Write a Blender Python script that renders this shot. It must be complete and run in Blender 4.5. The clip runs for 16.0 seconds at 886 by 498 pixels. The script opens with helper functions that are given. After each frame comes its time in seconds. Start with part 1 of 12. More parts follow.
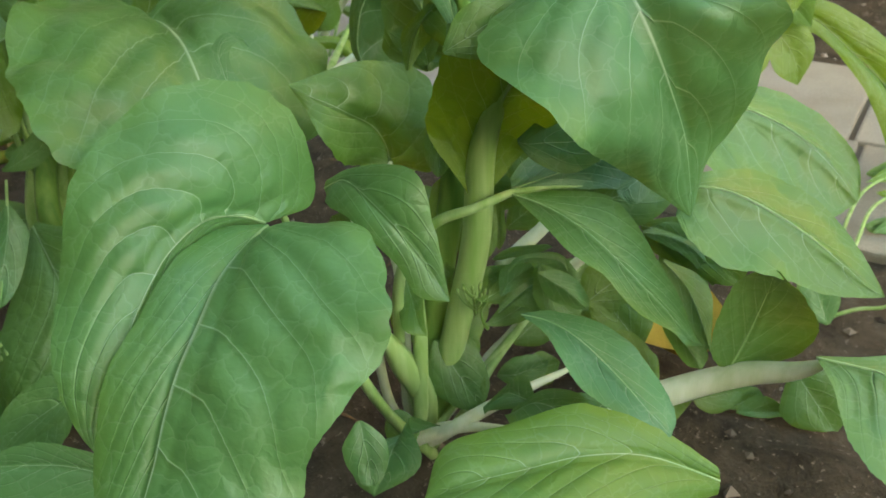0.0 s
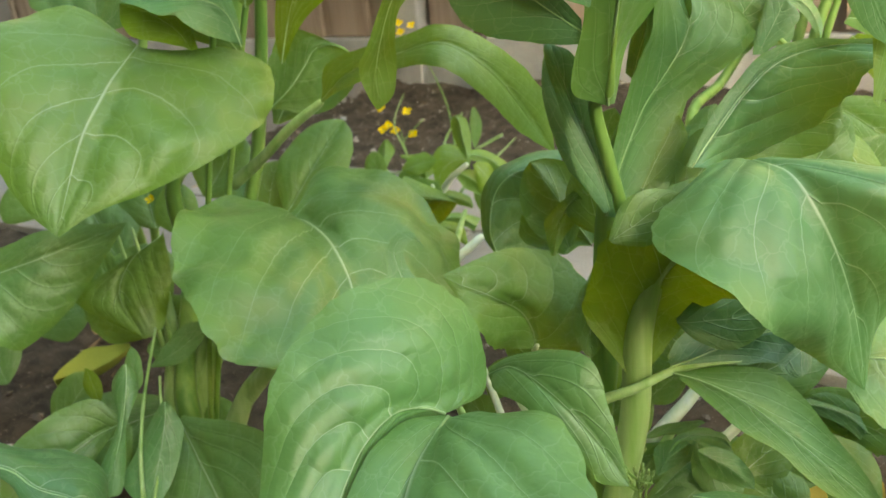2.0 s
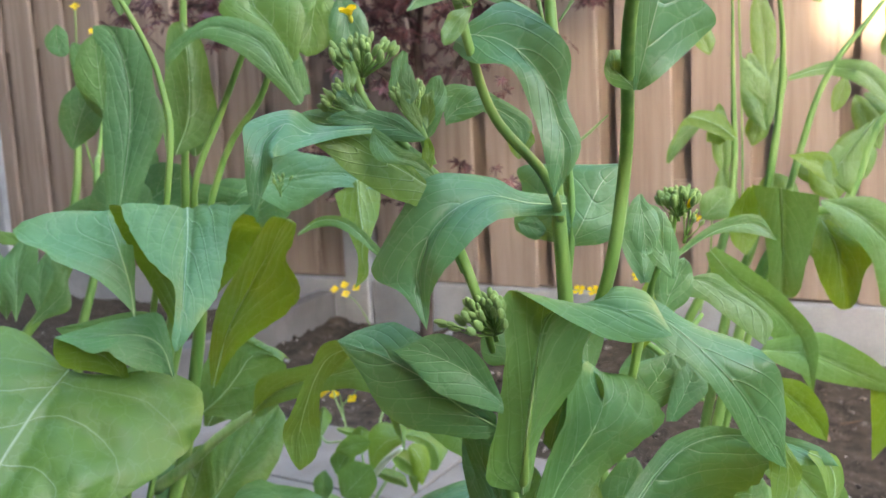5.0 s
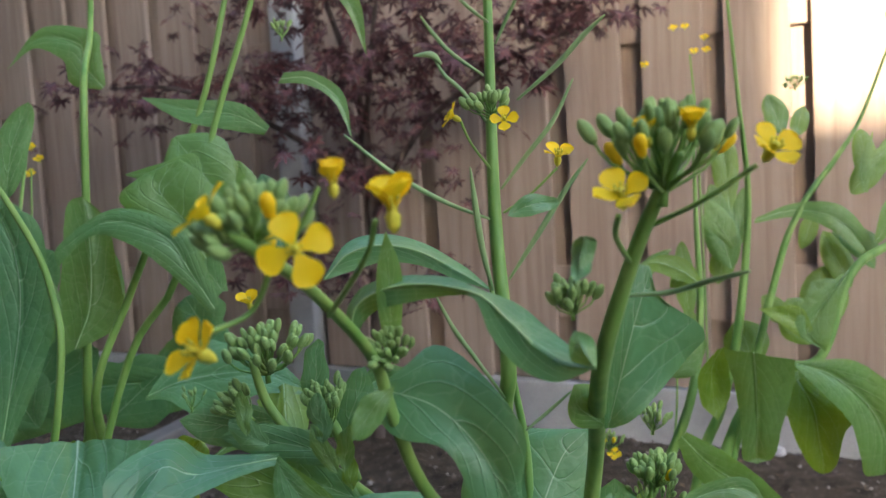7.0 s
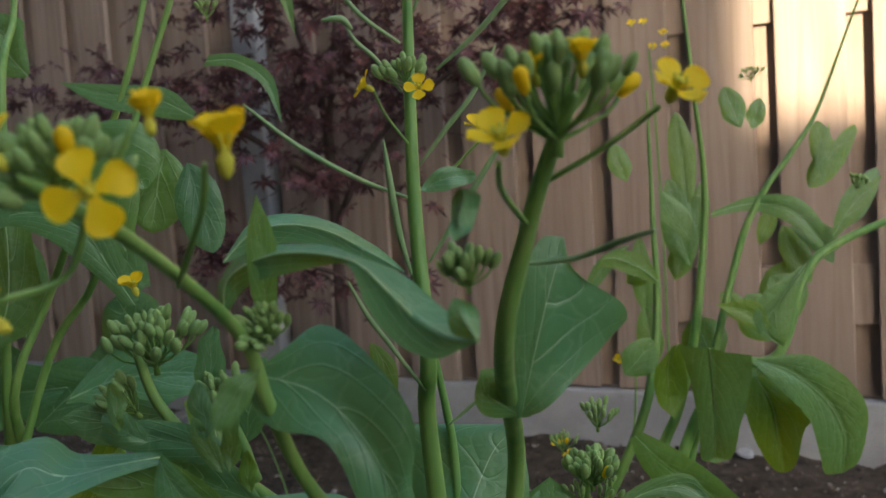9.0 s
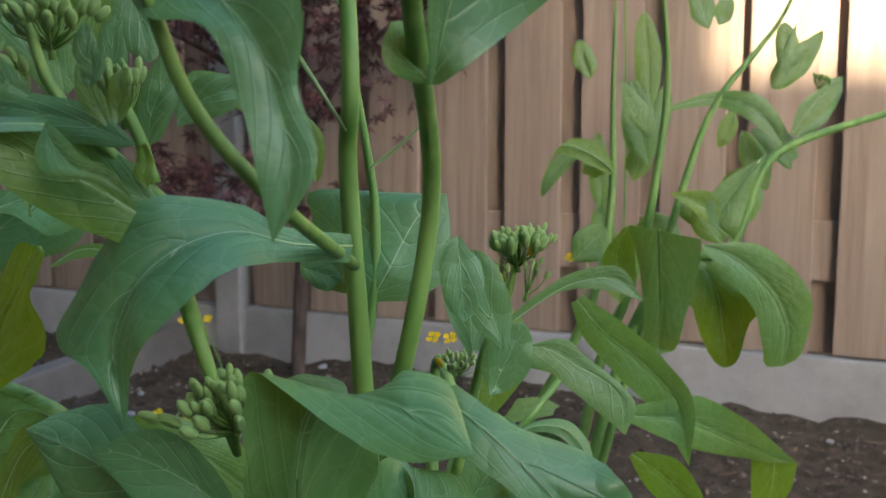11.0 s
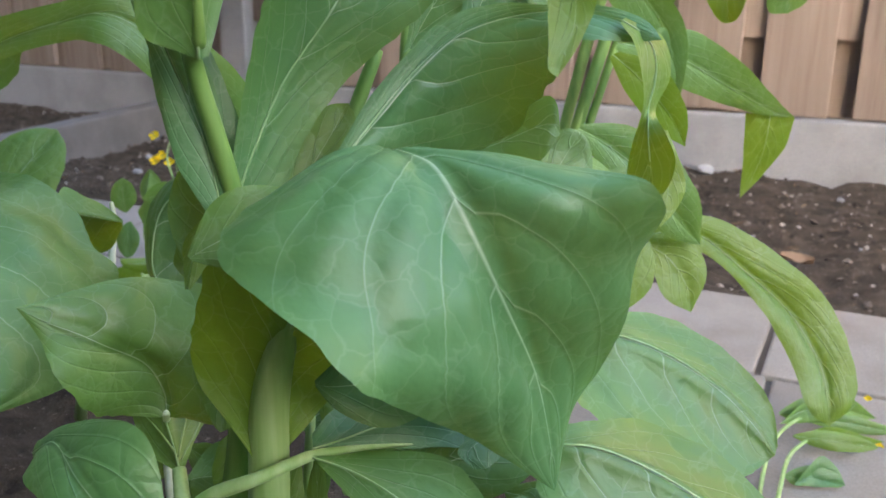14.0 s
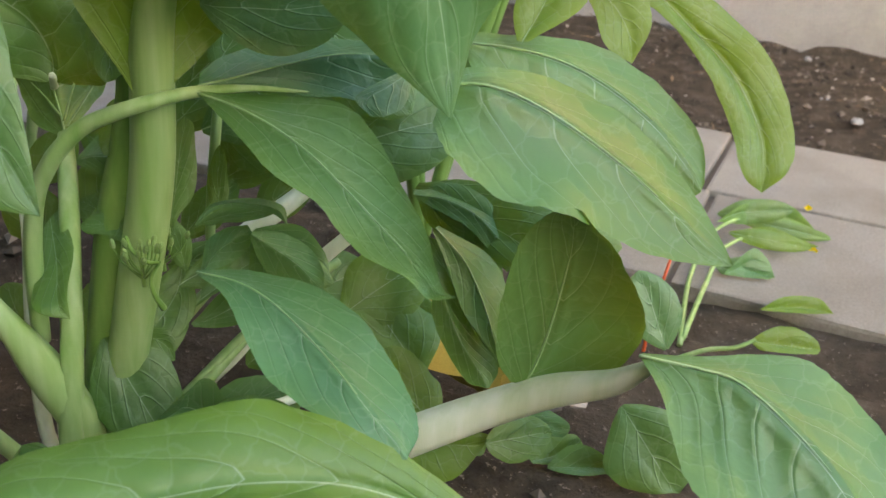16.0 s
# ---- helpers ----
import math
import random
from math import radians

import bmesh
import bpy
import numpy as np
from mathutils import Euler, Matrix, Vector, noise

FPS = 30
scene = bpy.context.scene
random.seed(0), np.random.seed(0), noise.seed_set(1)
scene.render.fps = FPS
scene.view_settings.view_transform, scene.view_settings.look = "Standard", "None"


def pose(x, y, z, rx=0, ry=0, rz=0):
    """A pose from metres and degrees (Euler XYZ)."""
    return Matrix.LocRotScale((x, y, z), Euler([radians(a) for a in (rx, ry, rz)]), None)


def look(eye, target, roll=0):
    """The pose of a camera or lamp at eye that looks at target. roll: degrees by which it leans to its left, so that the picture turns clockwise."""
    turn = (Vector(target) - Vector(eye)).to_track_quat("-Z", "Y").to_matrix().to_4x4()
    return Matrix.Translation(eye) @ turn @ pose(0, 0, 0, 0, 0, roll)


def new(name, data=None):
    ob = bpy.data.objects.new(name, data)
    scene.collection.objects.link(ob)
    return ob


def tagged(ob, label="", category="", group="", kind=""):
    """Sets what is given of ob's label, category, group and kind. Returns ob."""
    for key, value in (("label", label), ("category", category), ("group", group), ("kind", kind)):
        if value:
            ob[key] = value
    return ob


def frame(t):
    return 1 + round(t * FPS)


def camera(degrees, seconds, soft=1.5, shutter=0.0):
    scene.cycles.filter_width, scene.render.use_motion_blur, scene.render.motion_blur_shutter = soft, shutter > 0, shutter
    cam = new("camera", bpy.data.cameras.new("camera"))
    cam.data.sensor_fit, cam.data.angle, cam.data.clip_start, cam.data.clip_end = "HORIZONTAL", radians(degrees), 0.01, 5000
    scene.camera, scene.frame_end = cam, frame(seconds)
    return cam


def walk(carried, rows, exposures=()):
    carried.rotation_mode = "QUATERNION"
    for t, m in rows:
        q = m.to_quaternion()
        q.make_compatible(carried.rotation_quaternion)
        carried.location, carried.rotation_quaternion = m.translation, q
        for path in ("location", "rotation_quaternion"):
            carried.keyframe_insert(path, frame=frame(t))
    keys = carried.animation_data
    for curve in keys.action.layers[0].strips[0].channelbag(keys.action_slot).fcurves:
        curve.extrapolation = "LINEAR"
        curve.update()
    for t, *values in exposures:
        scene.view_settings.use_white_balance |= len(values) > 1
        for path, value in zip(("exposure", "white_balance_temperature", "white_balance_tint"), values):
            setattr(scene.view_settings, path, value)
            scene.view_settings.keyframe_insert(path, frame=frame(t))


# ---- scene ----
cam = camera(53.64, 16.0)
ROWS = [
    (0.0, 0.0110, -0.0010, 0.4764, 57.60, 1.62, 30.65),
    (0.5, -0.0098, -0.0172, 0.4800, 58.45, 4.05, 33.72),
    (1.0, -0.0417, -0.0435, 0.4782, 59.62, 4.75, 34.25),
    (1.5, -0.0567, -0.0487, 0.4820, 64.62, 5.30, 33.30),
    (2.0, -0.0358, -0.0388, 0.4963, 68.63, 5.60, 32.92),
    (2.5, -0.0192, -0.0270, 0.5010, 69.82, 4.86, 33.02),
    (3.0, -0.0138, -0.0300, 0.5155, 71.10, 4.60, 32.12),
    (3.5, -0.0177, -0.0324, 0.5243, 76.98, 3.66, 30.94),
    (3.7, -0.0168, -0.0312, 0.5262, 78.41, 3.52, 31.02),
    (5.8, -0.0348, 0.0116, 0.6342, 83.12, 2.39, 29.18),
    (6.0, -0.0394, 0.0239, 0.6438, 83.40, 2.29, 28.90),
    (6.5, -0.0516, 0.0650, 0.6767, 84.05, 2.89, 28.24),
    (7.0, -0.0548, 0.0737, 0.6894, 85.06, 3.33, 27.28),
    (7.5, -0.0546, 0.0794, 0.6953, 85.70, 3.42, 27.28),
    (8.0, -0.0610, 0.0927, 0.6850, 85.34, 2.97, 25.99),
    (8.2, -0.0577, 0.0999, 0.6809, 84.98, 3.52, 26.19),
    (10.3, -0.0402, 0.1181, 0.6531, 86.19, 2.20, 23.65),
    (10.5, -0.0388, 0.1268, 0.6218, 85.83, 1.33, 23.74),
    (11.0, -0.0356, 0.1233, 0.5807, 83.69, -0.06, 24.03),
    (11.5, -0.0305, 0.1219, 0.5479, 81.28, -0.28, 24.05),
    (12.0, -0.0277, 0.1212, 0.5311, 80.84, -0.34, 24.35),
    (12.5, -0.0262, 0.1160, 0.5159, 79.69, -0.55, 24.51),
    (13.0, -0.0166, 0.1186, 0.4929, 78.06, -0.74, 25.02),
    (13.5, -0.0116, 0.1270, 0.4561, 75.22, -0.53, 25.25),
    (14.0, -0.0019, 0.1380, 0.4181, 72.77, -0.39, 25.65),
    (14.5, 0.0158, 0.1483, 0.3790, 70.23, -1.47, 26.29),
    (15.0, 0.0243, 0.1494, 0.3518, 68.23, -2.53, 25.52),
    (15.5, 0.0345, 0.1451, 0.3237, 66.26, -4.28, 24.58),
    (16.0, 0.0316, 0.1416, 0.3144, 65.69, -4.12, 24.87),
]
walk(cam, [(t, pose(*p)) for t, *p in ROWS], exposures=[
    (0.0, 3.31, 8100, -6), (0.5, 3.27, 8350, -7), (1.0, 3.38, 8600, -8), (1.5, 3.49, 8750, -4), (2.0, 3.64, 8950, -1), (2.5, 3.65, 8950, 1), (3.0, 3.60, 8900, 2), (3.7, 3.63, 8050, 6), (5.8, 3.57, 6200, 14), (6.5, 3.12, 6150, 13), (7.0, 2.82, 6100, 12), (7.5, 2.52, 6100, 11), (8.2, 2.27, 6150, 11), (10.3, 2.00, 6400, 10), (10.6, 2.30, 6300, 10), (11.0, 2.65, 6300, 10), (11.5, 3.12, 6250, 12), (12.0, 3.30, 6300, 13), (12.5, 3.55, 6300, 14), (13.5, 3.47, 6400, 15), (14.5, 3.32, 6500, 14), (15.5, 3.41, 7100, 12), (16.0, 3.34, 7350, 11)])

cam.data.dof.use_dof, cam.data.dof.focus_distance, cam.data.dof.aperture_fstop = True, 0.40, 20.0   # a close focus, the fence soft

# ---- light: low evening sun from behind, mostly blocked by added unseen walls, and open sky ----
SUN_EL, SUN_AZ = 14.0, 30.0   # degrees; azimuth from straight behind (-y) towards +x
world = bpy.data.worlds.new("world")
scene.world = world
world.use_nodes = True
wn = world.node_tree.nodes
sky = wn.new("ShaderNodeTexSky")
sky.sky_type = "NISHITA"
sky.sun_disc = False
sky.sun_elevation = radians(SUN_EL)
sky.dust_density = 3.2
sky.sun_rotation = radians(180 - SUN_AZ)
world.node_tree.links.new(sky.outputs[0], wn["Background"].inputs[0])
wn["Background"].inputs[1].default_value = 0.15
sun = new("sun", bpy.data.lights.new("sun", "SUN"))
sun.data.energy, sun.data.angle, sun.data.color = 4.8, radians(1.2), (1.0, 0.78, 0.52)
sun.matrix_world = look((math.sin(radians(SUN_AZ)) * 9, -math.cos(radians(SUN_AZ)) * 9, math.tan(radians(SUN_EL)) * 9), (0, 0, 0))


# ---- materials ----
def material(name, base=(0.5, 0.5, 0.5), rough=0.6, spec=0.4):
    mat = bpy.data.materials.new(name)
    mat.use_nodes = True
    b = mat.node_tree.nodes["Principled BSDF"]
    b.inputs["Base Color"].default_value = (*base, 1)
    b.inputs["Roughness"].default_value = rough
    b.inputs["Specular IOR Level"].default_value = spec
    return mat, mat.node_tree, b


def node(tree, kind, **inputs):
    n = tree.nodes.new("ShaderNode" + kind)
    for key, value in inputs.items():
        n.inputs[key.replace("_", " ")].default_value = value
    return n


def maths(tree, op, a, b=None, c=None, clamp=False):
    n = tree.nodes.new("ShaderNodeMath")
    n.operation, n.use_clamp = op, clamp
    for i, v in enumerate((a, b, c)):
        if v is None:
            continue
        if isinstance(v, (int, float)):
            n.inputs[i].default_value = v
        else:
            tree.links.new(v, n.inputs[i])
    return n.outputs[0]


def ramp(tree, fac, stops):
    n = tree.nodes.new("ShaderNodeValToRGB")
    while len(n.color_ramp.elements) < len(stops):
        n.color_ramp.elements.new(0.5)
    for e, (p, c) in zip(n.color_ramp.elements, stops):
        e.position, e.color = p, (*c, 1)
    tree.links.new(fac, n.inputs[0])
    return n.outputs[0]


def mixed(tree, fac, a, b, kind="MIX"):
    n = tree.nodes.new("ShaderNodeMix")
    n.data_type, n.blend_type = "RGBA", kind
    for sock, v in ((n.inputs[0], fac), (n.inputs[6], a), (n.inputs[7], b)):
        if isinstance(v, (int, float)):
            sock.default_value = v
        elif isinstance(v, tuple):
            sock.default_value = (*v, 1)
        else:
            tree.links.new(v, sock)
    return n.outputs[2]


def noise_tex(tree, scale, detail=4.0, rough=0.55, coord="Object", stretch=(1, 1, 1)):
    tc = tree.nodes.new("ShaderNodeTexCoord")
    mp = tree.nodes.new("ShaderNodeMapping")
    mp.inputs["Scale"].default_value = stretch
    tree.links.new(tc.outputs[coord], mp.inputs[0])
    n = node(tree, "TexNoise", Scale=scale, Detail=detail, Roughness=rough)
    tree.links.new(mp.outputs[0], n.inputs["Vector"])
    return n.outputs["Fac"]


def bump(tree, bsdf, height, strength, distance):
    b = node(tree, "Bump", Strength=strength, Distance=distance)
    tree.links.new(height, b.inputs["Height"])
    tree.links.new(b.outputs[0], bsdf.inputs["Normal"])
    return b


def leaf_material(name, top, yellow, through_colour, vein, see=0.17):
    """Waxy brassica leaf: fine pale veins, blotchy blade, light shining through. The map Veins holds the count of side veins."""
    mat, tree, b = material(name, top, 0.48, 0.7)
    out = tree.nodes["Material Output"]
    uv = tree.nodes.new("ShaderNodeUVMap")
    uv.uv_map = "UVMap"
    sep = tree.nodes.new("ShaderNodeSeparateXYZ")
    tree.links.new(uv.outputs[0], sep.inputs[0])
    u, v = sep.outputs[0], sep.outputs[1]
    a = maths(tree, "MULTIPLY", maths(tree, "ABSOLUTE", maths(tree, "SUBTRACT", u, 0.5)), 2.0)
    uv2 = tree.nodes.new("ShaderNodeUVMap")
    uv2.uv_map = "Veins"
    sep2 = tree.nodes.new("ShaderNodeSeparateXYZ")
    tree.links.new(uv2.outputs[0], sep2.inputs[0])
    q = maths(tree, "ADD", sep2.outputs[0], maths(tree, "MULTIPLY", noise_tex(tree, 45.0, 1.0), 0.09))
    d = maths(tree, "ABSOLUTE", maths(tree, "SUBTRACT", maths(tree, "FRACT", q), 0.5))
    wide = maths(tree, "SUBTRACT", 0.026, maths(tree, "MULTIPLY", a, 0.016))
    side_vein = maths(tree, "SUBTRACT", 1.0, maths(tree, "DIVIDE", d, wide), clamp=True)
    fade = maths(tree, "SUBTRACT", 1.0, maths(tree, "MULTIPLY", a, 0.7), clamp=True)
    side_vein = maths(tree, "MULTIPLY", side_vein, fade)
    mw = maths(tree, "SUBTRACT", 0.024, maths(tree, "MULTIPLY", v, 0.020))
    mid = maths(tree, "SUBTRACT", 1.0, maths(tree, "DIVIDE", a, mw), clamp=True)
    tc = tree.nodes.new("ShaderNodeTexCoord")
    warp = tree.nodes.new("ShaderNodeVectorMath")
    jig = node(tree, "TexNoise", Scale=120.0, Detail=2.0)
    tree.links.new(tc.outputs["Object"], jig.inputs["Vector"])
    warp.operation = "MULTIPLY_ADD"
    tree.links.new(jig.outputs["Color"], warp.inputs[0])
    warp.inputs[1].default_value = (0.008, 0.008, 0.008)
    tree.links.new(tc.outputs["Object"], warp.inputs[2])
    vor = node(tree, "TexVoronoi", Scale=70.0)
    vor.feature = "DISTANCE_TO_EDGE"
    tree.links.new(warp.outputs[0], vor.inputs["Vector"])
    net = maths(tree, "SUBTRACT", 1.0, maths(tree, "DIVIDE", vor.outputs["Distance"], 0.04), clamp=True)
    veins = maths(tree, "MAXIMUM", mid, maths(tree, "MULTIPLY", side_vein, 0.68))
    veins = maths(tree, "MAXIMUM", veins, maths(tree, "MULTIPLY", net, 0.12))
    blotch = noise_tex(tree, 16.0, 5.0, 0.6)
    broad = noise_tex(tree, 7.0, 2.0, 0.5)
    fine = noise_tex(tree, 320.0, 3.0, 0.6)
    yellowness = maths(tree, "ADD", maths(tree, "MULTIPLY", blotch, 0.9), -0.25, clamp=True)
    yellowness = maths(tree, "ADD", yellowness, maths(tree, "MULTIPLY", maths(tree, "POWER", a, 3.0), 0.45))
    # per-leaf green to yellow; on some leaves shifted to imitate light or shade
    attr = tree.nodes.new("ShaderNodeAttribute")
    attr.attribute_type, attr.attribute_name = "OBJECT", "yellowness"
    yellowness = maths(tree, "ADD", maths(tree, "MULTIPLY", yellowness, 0.35), maths(tree, "MULTIPLY", attr.outputs["Fac"], 0.85), clamp=True)
    col = mixed(tree, yellowness, top, yellow)
    # pale waxy blotches, raised to stand in for sky sheen as well
    bloom_sheen = maths(tree, "MULTIPLY", maths(tree, "SUBTRACT", broad, 0.36, clamp=True), maths(tree, "SUBTRACT", 2.6, maths(tree, "MULTIPLY", attr.outputs["Fac"], 2.4), clamp=False), clamp=True)
    col = mixed(tree, bloom_sheen, col, (0.132, 0.345, 0.138))
    col = mixed(tree, maths(tree, "MULTIPLY", fine, 0.18), col, (0.02, 0.08, 0.015))
    col = mixed(tree, maths(tree, "MULTIPLY", veins, 0.72), col, vein)
    tree.links.new(col, b.inputs["Base Color"])
    rough = maths(tree, "ADD", 0.31, maths(tree, "MULTIPLY", blotch, 0.24))
    tree.links.new(rough, b.inputs["Roughness"])
    height = maths(tree, "ADD", maths(tree, "MULTIPLY", maths(tree, "MINIMUM", vor.outputs["Distance"], 0.3), 0.9), maths(tree, "MULTIPLY", noise_tex(tree, 55.0, 2.0, 0.5), 0.6))
    height = maths(tree, "ADD", height, maths(tree, "MULTIPLY", fine, 0.08))
    groove = maths(tree, "POWER", maths(tree, "DIVIDE", d, 0.09, clamp=True), 0.7)
    height = maths(tree, "ADD", height, maths(tree, "MULTIPLY", maths(tree, "MULTIPLY", groove, fade), 0.30))
    bp = bump(tree, b, height, 0.55, 0.0020)
    tr = tree.nodes.new("ShaderNodeBsdfTranslucent")
    tcol = mixed(tree, maths(tree, "MULTIPLY", veins, 0.5), through_colour, (0.5, 0.55, 0.2))
    tree.links.new(tcol, tr.inputs[0])
    tree.links.new(bp.outputs[0], tr.inputs["Normal"])
    mix = tree.nodes.new("ShaderNodeMixShader")
    tree.links.new(maths(tree, "ADD", see, maths(tree, "MULTIPLY", attr.outputs["Fac"], 0.16)), mix.inputs[0])
    tree.links.new(b.outputs[0], mix.inputs[1])
    tree.links.new(tr.outputs[0], mix.inputs[2])
    tree.links.new(mix.outputs[0], out.inputs[0])
    return mat


LEAF = leaf_material("brassica_leaf", (0.033, 0.150, 0.078), (0.145, 0.280, 0.012), (0.29, 0.41, 0.012), (0.54, 0.68, 0.46), 0.11)


def stem_material(name, low, high, rough=0.45):
    mat, tree, b = material(name, low, rough, 0.35)
    streak = noise_tex(tree, 90.0, 3.0, 0.6, stretch=(1, 1, 0.08))
    tree.links.new(ramp(tree, streak, [(0.3, low), (0.7, high)]), b.inputs["Base Color"])
    bump(tree, b, streak, 0.35, 0.0012)
    return mat


STEM = stem_material("green_stem", (0.10, 0.24, 0.045), (0.22, 0.36, 0.09))
PALE = stem_material("pale_petiole", (0.19, 0.36, 0.085), (0.38, 0.53, 0.24))
CREAM = stem_material("white_petiole", (0.56, 0.66, 0.44), (0.76, 0.81, 0.68))
RIB = stem_material("leaf_rib", (0.24, 0.42, 0.16), (0.40, 0.56, 0.30))
BUD = stem_material("bud_skin", (0.16, 0.29, 0.075), (0.29, 0.43, 0.15), 0.5)


def petal_material():
    mat, tree, b = material("yellow_petal", (0.85, 0.55, 0.01), 0.5, 0.3)
    n = noise_tex(tree, 300.0, 3.0)
    tree.links.new(ramp(tree, n, [(0.3, (0.82, 0.56, 0.004)), (0.7, (0.90, 0.70, 0.012))]), b.inputs["Base Color"])
    tr = tree.nodes.new("ShaderNodeBsdfTranslucent")
    tr.inputs[0].default_value = (0.86, 0.62, 0.008, 1)
    mix = tree.nodes.new("ShaderNodeMixShader")
    mix.inputs[0].default_value = 0.35
    tree.links.new(b.outputs[0], mix.inputs[1])
    tree.links.new(tr.outputs[0], mix.inputs[2])
    tree.links.new(mix.outputs[0], tree.nodes["Material Output"].inputs[0])
    return mat


PETAL = petal_material()


def soil_material():
    mat, tree, b = material("garden_soil", (0.08, 0.06, 0.05), 0.95, 0.15)
    big, mid, fine = noise_tex(tree, 2.2, 5.0), noise_tex(tree, 28.0, 6.0, 0.65), noise_tex(tree, 210.0, 5.0, 0.7)
    col = ramp(tree, mid, [(0.30, (0.017, 0.0138, 0.0105)), (0.57, (0.083, 0.068, 0.052)), (0.82, (0.19, 0.16, 0.125))])
    col = mixed(tree, maths(tree, "MULTIPLY", big, 0.4), col, (0.15, 0.125, 0.098))
    col = mixed(tree, maths(tree, "MULTIPLY", maths(tree, "GREATER_THAN", fine, 0.63), 0.6), col, (0.36, 0.30, 0.25))
    tree.links.new(col, b.inputs["Base Color"])
    h = maths(tree, "ADD", maths(tree, "MULTIPLY", mid, 1.0), maths(tree, "MULTIPLY", fine, 0.5))
    bump(tree, b, h, 1.0, 0.012)
    return mat


def stone_material(name, low, high, stain, scale=60.0, deep=0.0015):
    mat, tree, b = material(name, low, 0.88, 0.25)
    grain, cloud = noise_tex(tree, scale * 6, 4.0, 0.7), noise_tex(tree, 6.0, 5.0, 0.6)
    col = ramp(tree, grain, [(0.3, low), (0.7, high)])
    col = mixed(tree, maths(tree, "MULTIPLY", maths(tree, "SUBTRACT", cloud, 0.42, clamp=True), 2.2, clamp=True), col, stain)
    info = tree.nodes.new("ShaderNodeObjectInfo")
    col = mixed(tree, maths(tree, "MULTIPLY", info.outputs["Random"], 0.22), col, stain)
    tree.links.new(col, b.inputs["Base Color"])
    bump(tree, b, maths(tree, "ADD", grain, maths(tree, "MULTIPLY", cloud, 0.5)), 0.6, deep)
    return mat


SOIL = soil_material()
PAVER = stone_material("concrete_paver", (0.25, 0.235, 0.215), (0.40, 0.38, 0.345), (0.17, 0.15, 0.125))
SAND = stone_material("joint_sand", (0.14, 0.125, 0.105), (0.24, 0.215, 0.185), (0.09, 0.08, 0.065))
CONCRETE = stone_material("grey_concrete", (0.32, 0.335, 0.36), (0.50, 0.515, 0.54), (0.22, 0.225, 0.23))
DARK_CONCRETE = stone_material("weathered_concrete", (0.17, 0.165, 0.16), (0.26, 0.25, 0.24), (0.11, 0.105, 0.10))


def wood_material():
    mat, tree, b = material("fence_wood", (0.4, 0.27, 0.17), 0.75, 0.25)
    info = tree.nodes.new("ShaderNodeObjectInfo")
    tc = tree.nodes.new("ShaderNodeTexCoord")
    mp = tree.nodes.new("ShaderNodeMapping")
    mp.inputs["Scale"].default_value = (1, 1, 0.05)
    tree.links.new(tc.outputs["Object"], mp.inputs[0])
    off = tree.nodes.new("ShaderNodeVectorMath")
    tree.links.new(mp.outputs[0], off.inputs[0])
    comb = tree.nodes.new("ShaderNodeCombineXYZ")
    tree.links.new(maths(tree, "MULTIPLY", info.outputs["Random"], 9.0), comb.inputs[0])
    tree.links.new(comb.outputs[0], off.inputs[1])
    g = node(tree, "TexNoise", Scale=34.0, Detail=6.0, Roughness=0.62, Distortion=0.6)
    tree.links.new(off.outputs[0], g.inputs["Vector"])
    fine = noise_tex(tree, 240.0, 4.0, 0.6, stretch=(1, 1, 0.03))
    cloud = noise_tex(tree, 3.0, 4.0)
    col = ramp(tree, g.outputs["Fac"], [(0.28, (0.20, 0.155, 0.130)), (0.5, (0.345, 0.283, 0.245)), (0.72, (0.445, 0.378, 0.335))])
    col = mixed(tree, maths(tree, "MULTIPLY", fine, 0.35), col, (0.15, 0.105, 0.08))
    col = mixed(tree, maths(tree, "MULTIPLY", cloud, 0.35), col, (0.34, 0.29, 0.25))
    col = mixed(tree, maths(tree, "MULTIPLY", info.outputs["Random"], 0.30), col, (0.26, 0.195, 0.15))
    tree.links.new(col, b.inputs["Base Color"])
    bump(tree, b, maths(tree, "ADD", g.outputs["Fac"], fine), 0.5, 0.0015)
    return mat


WOOD = wood_material()
PLASTER = stone_material("shade_wall_plaster", (0.12, 0.115, 0.11), (0.18, 0.175, 0.17), (0.09, 0.085, 0.08))


# ---- mesh helpers ----
def part(name, bm, mat, parent=None, label="", smooth=True):
    """Links a bmesh as one mesh object under a thing or a part."""
    me = bpy.data.meshes.new(name)
    bm.to_mesh(me)
    bm.free()
    for p in me.polygons:
        p.use_smooth = smooth
    me.materials.append(mat)
    ob = new(name, me)
    if parent is not None:
        ob.parent = parent
    if label:
        ob["label"] = label
    return ob


def thing(name, label, category, at=(0, 0, 0), group="", kind=""):
    ob = new(name)
    ob.location = at
    ob.empty_display_size = 0.05
    bpy.context.view_layer.update()
    return tagged(ob, label, category, group, kind)


def box(bm, x0, y0, z0, x1, y1, z1, bevel=0.0):
    made = bmesh.ops.create_cube(bm, size=1.0, matrix=Matrix.LocRotScale(((x0 + x1) / 2, (y0 + y1) / 2, (z0 + z1) / 2), None, (x1 - x0, y1 - y0, z1 - z0)))
    if bevel:
        edges = list({e for v in made["verts"] for e in v.link_edges})
        bmesh.ops.bevel(bm, geom=edges, offset=bevel, segments=2, affect="EDGES", profile=0.6)


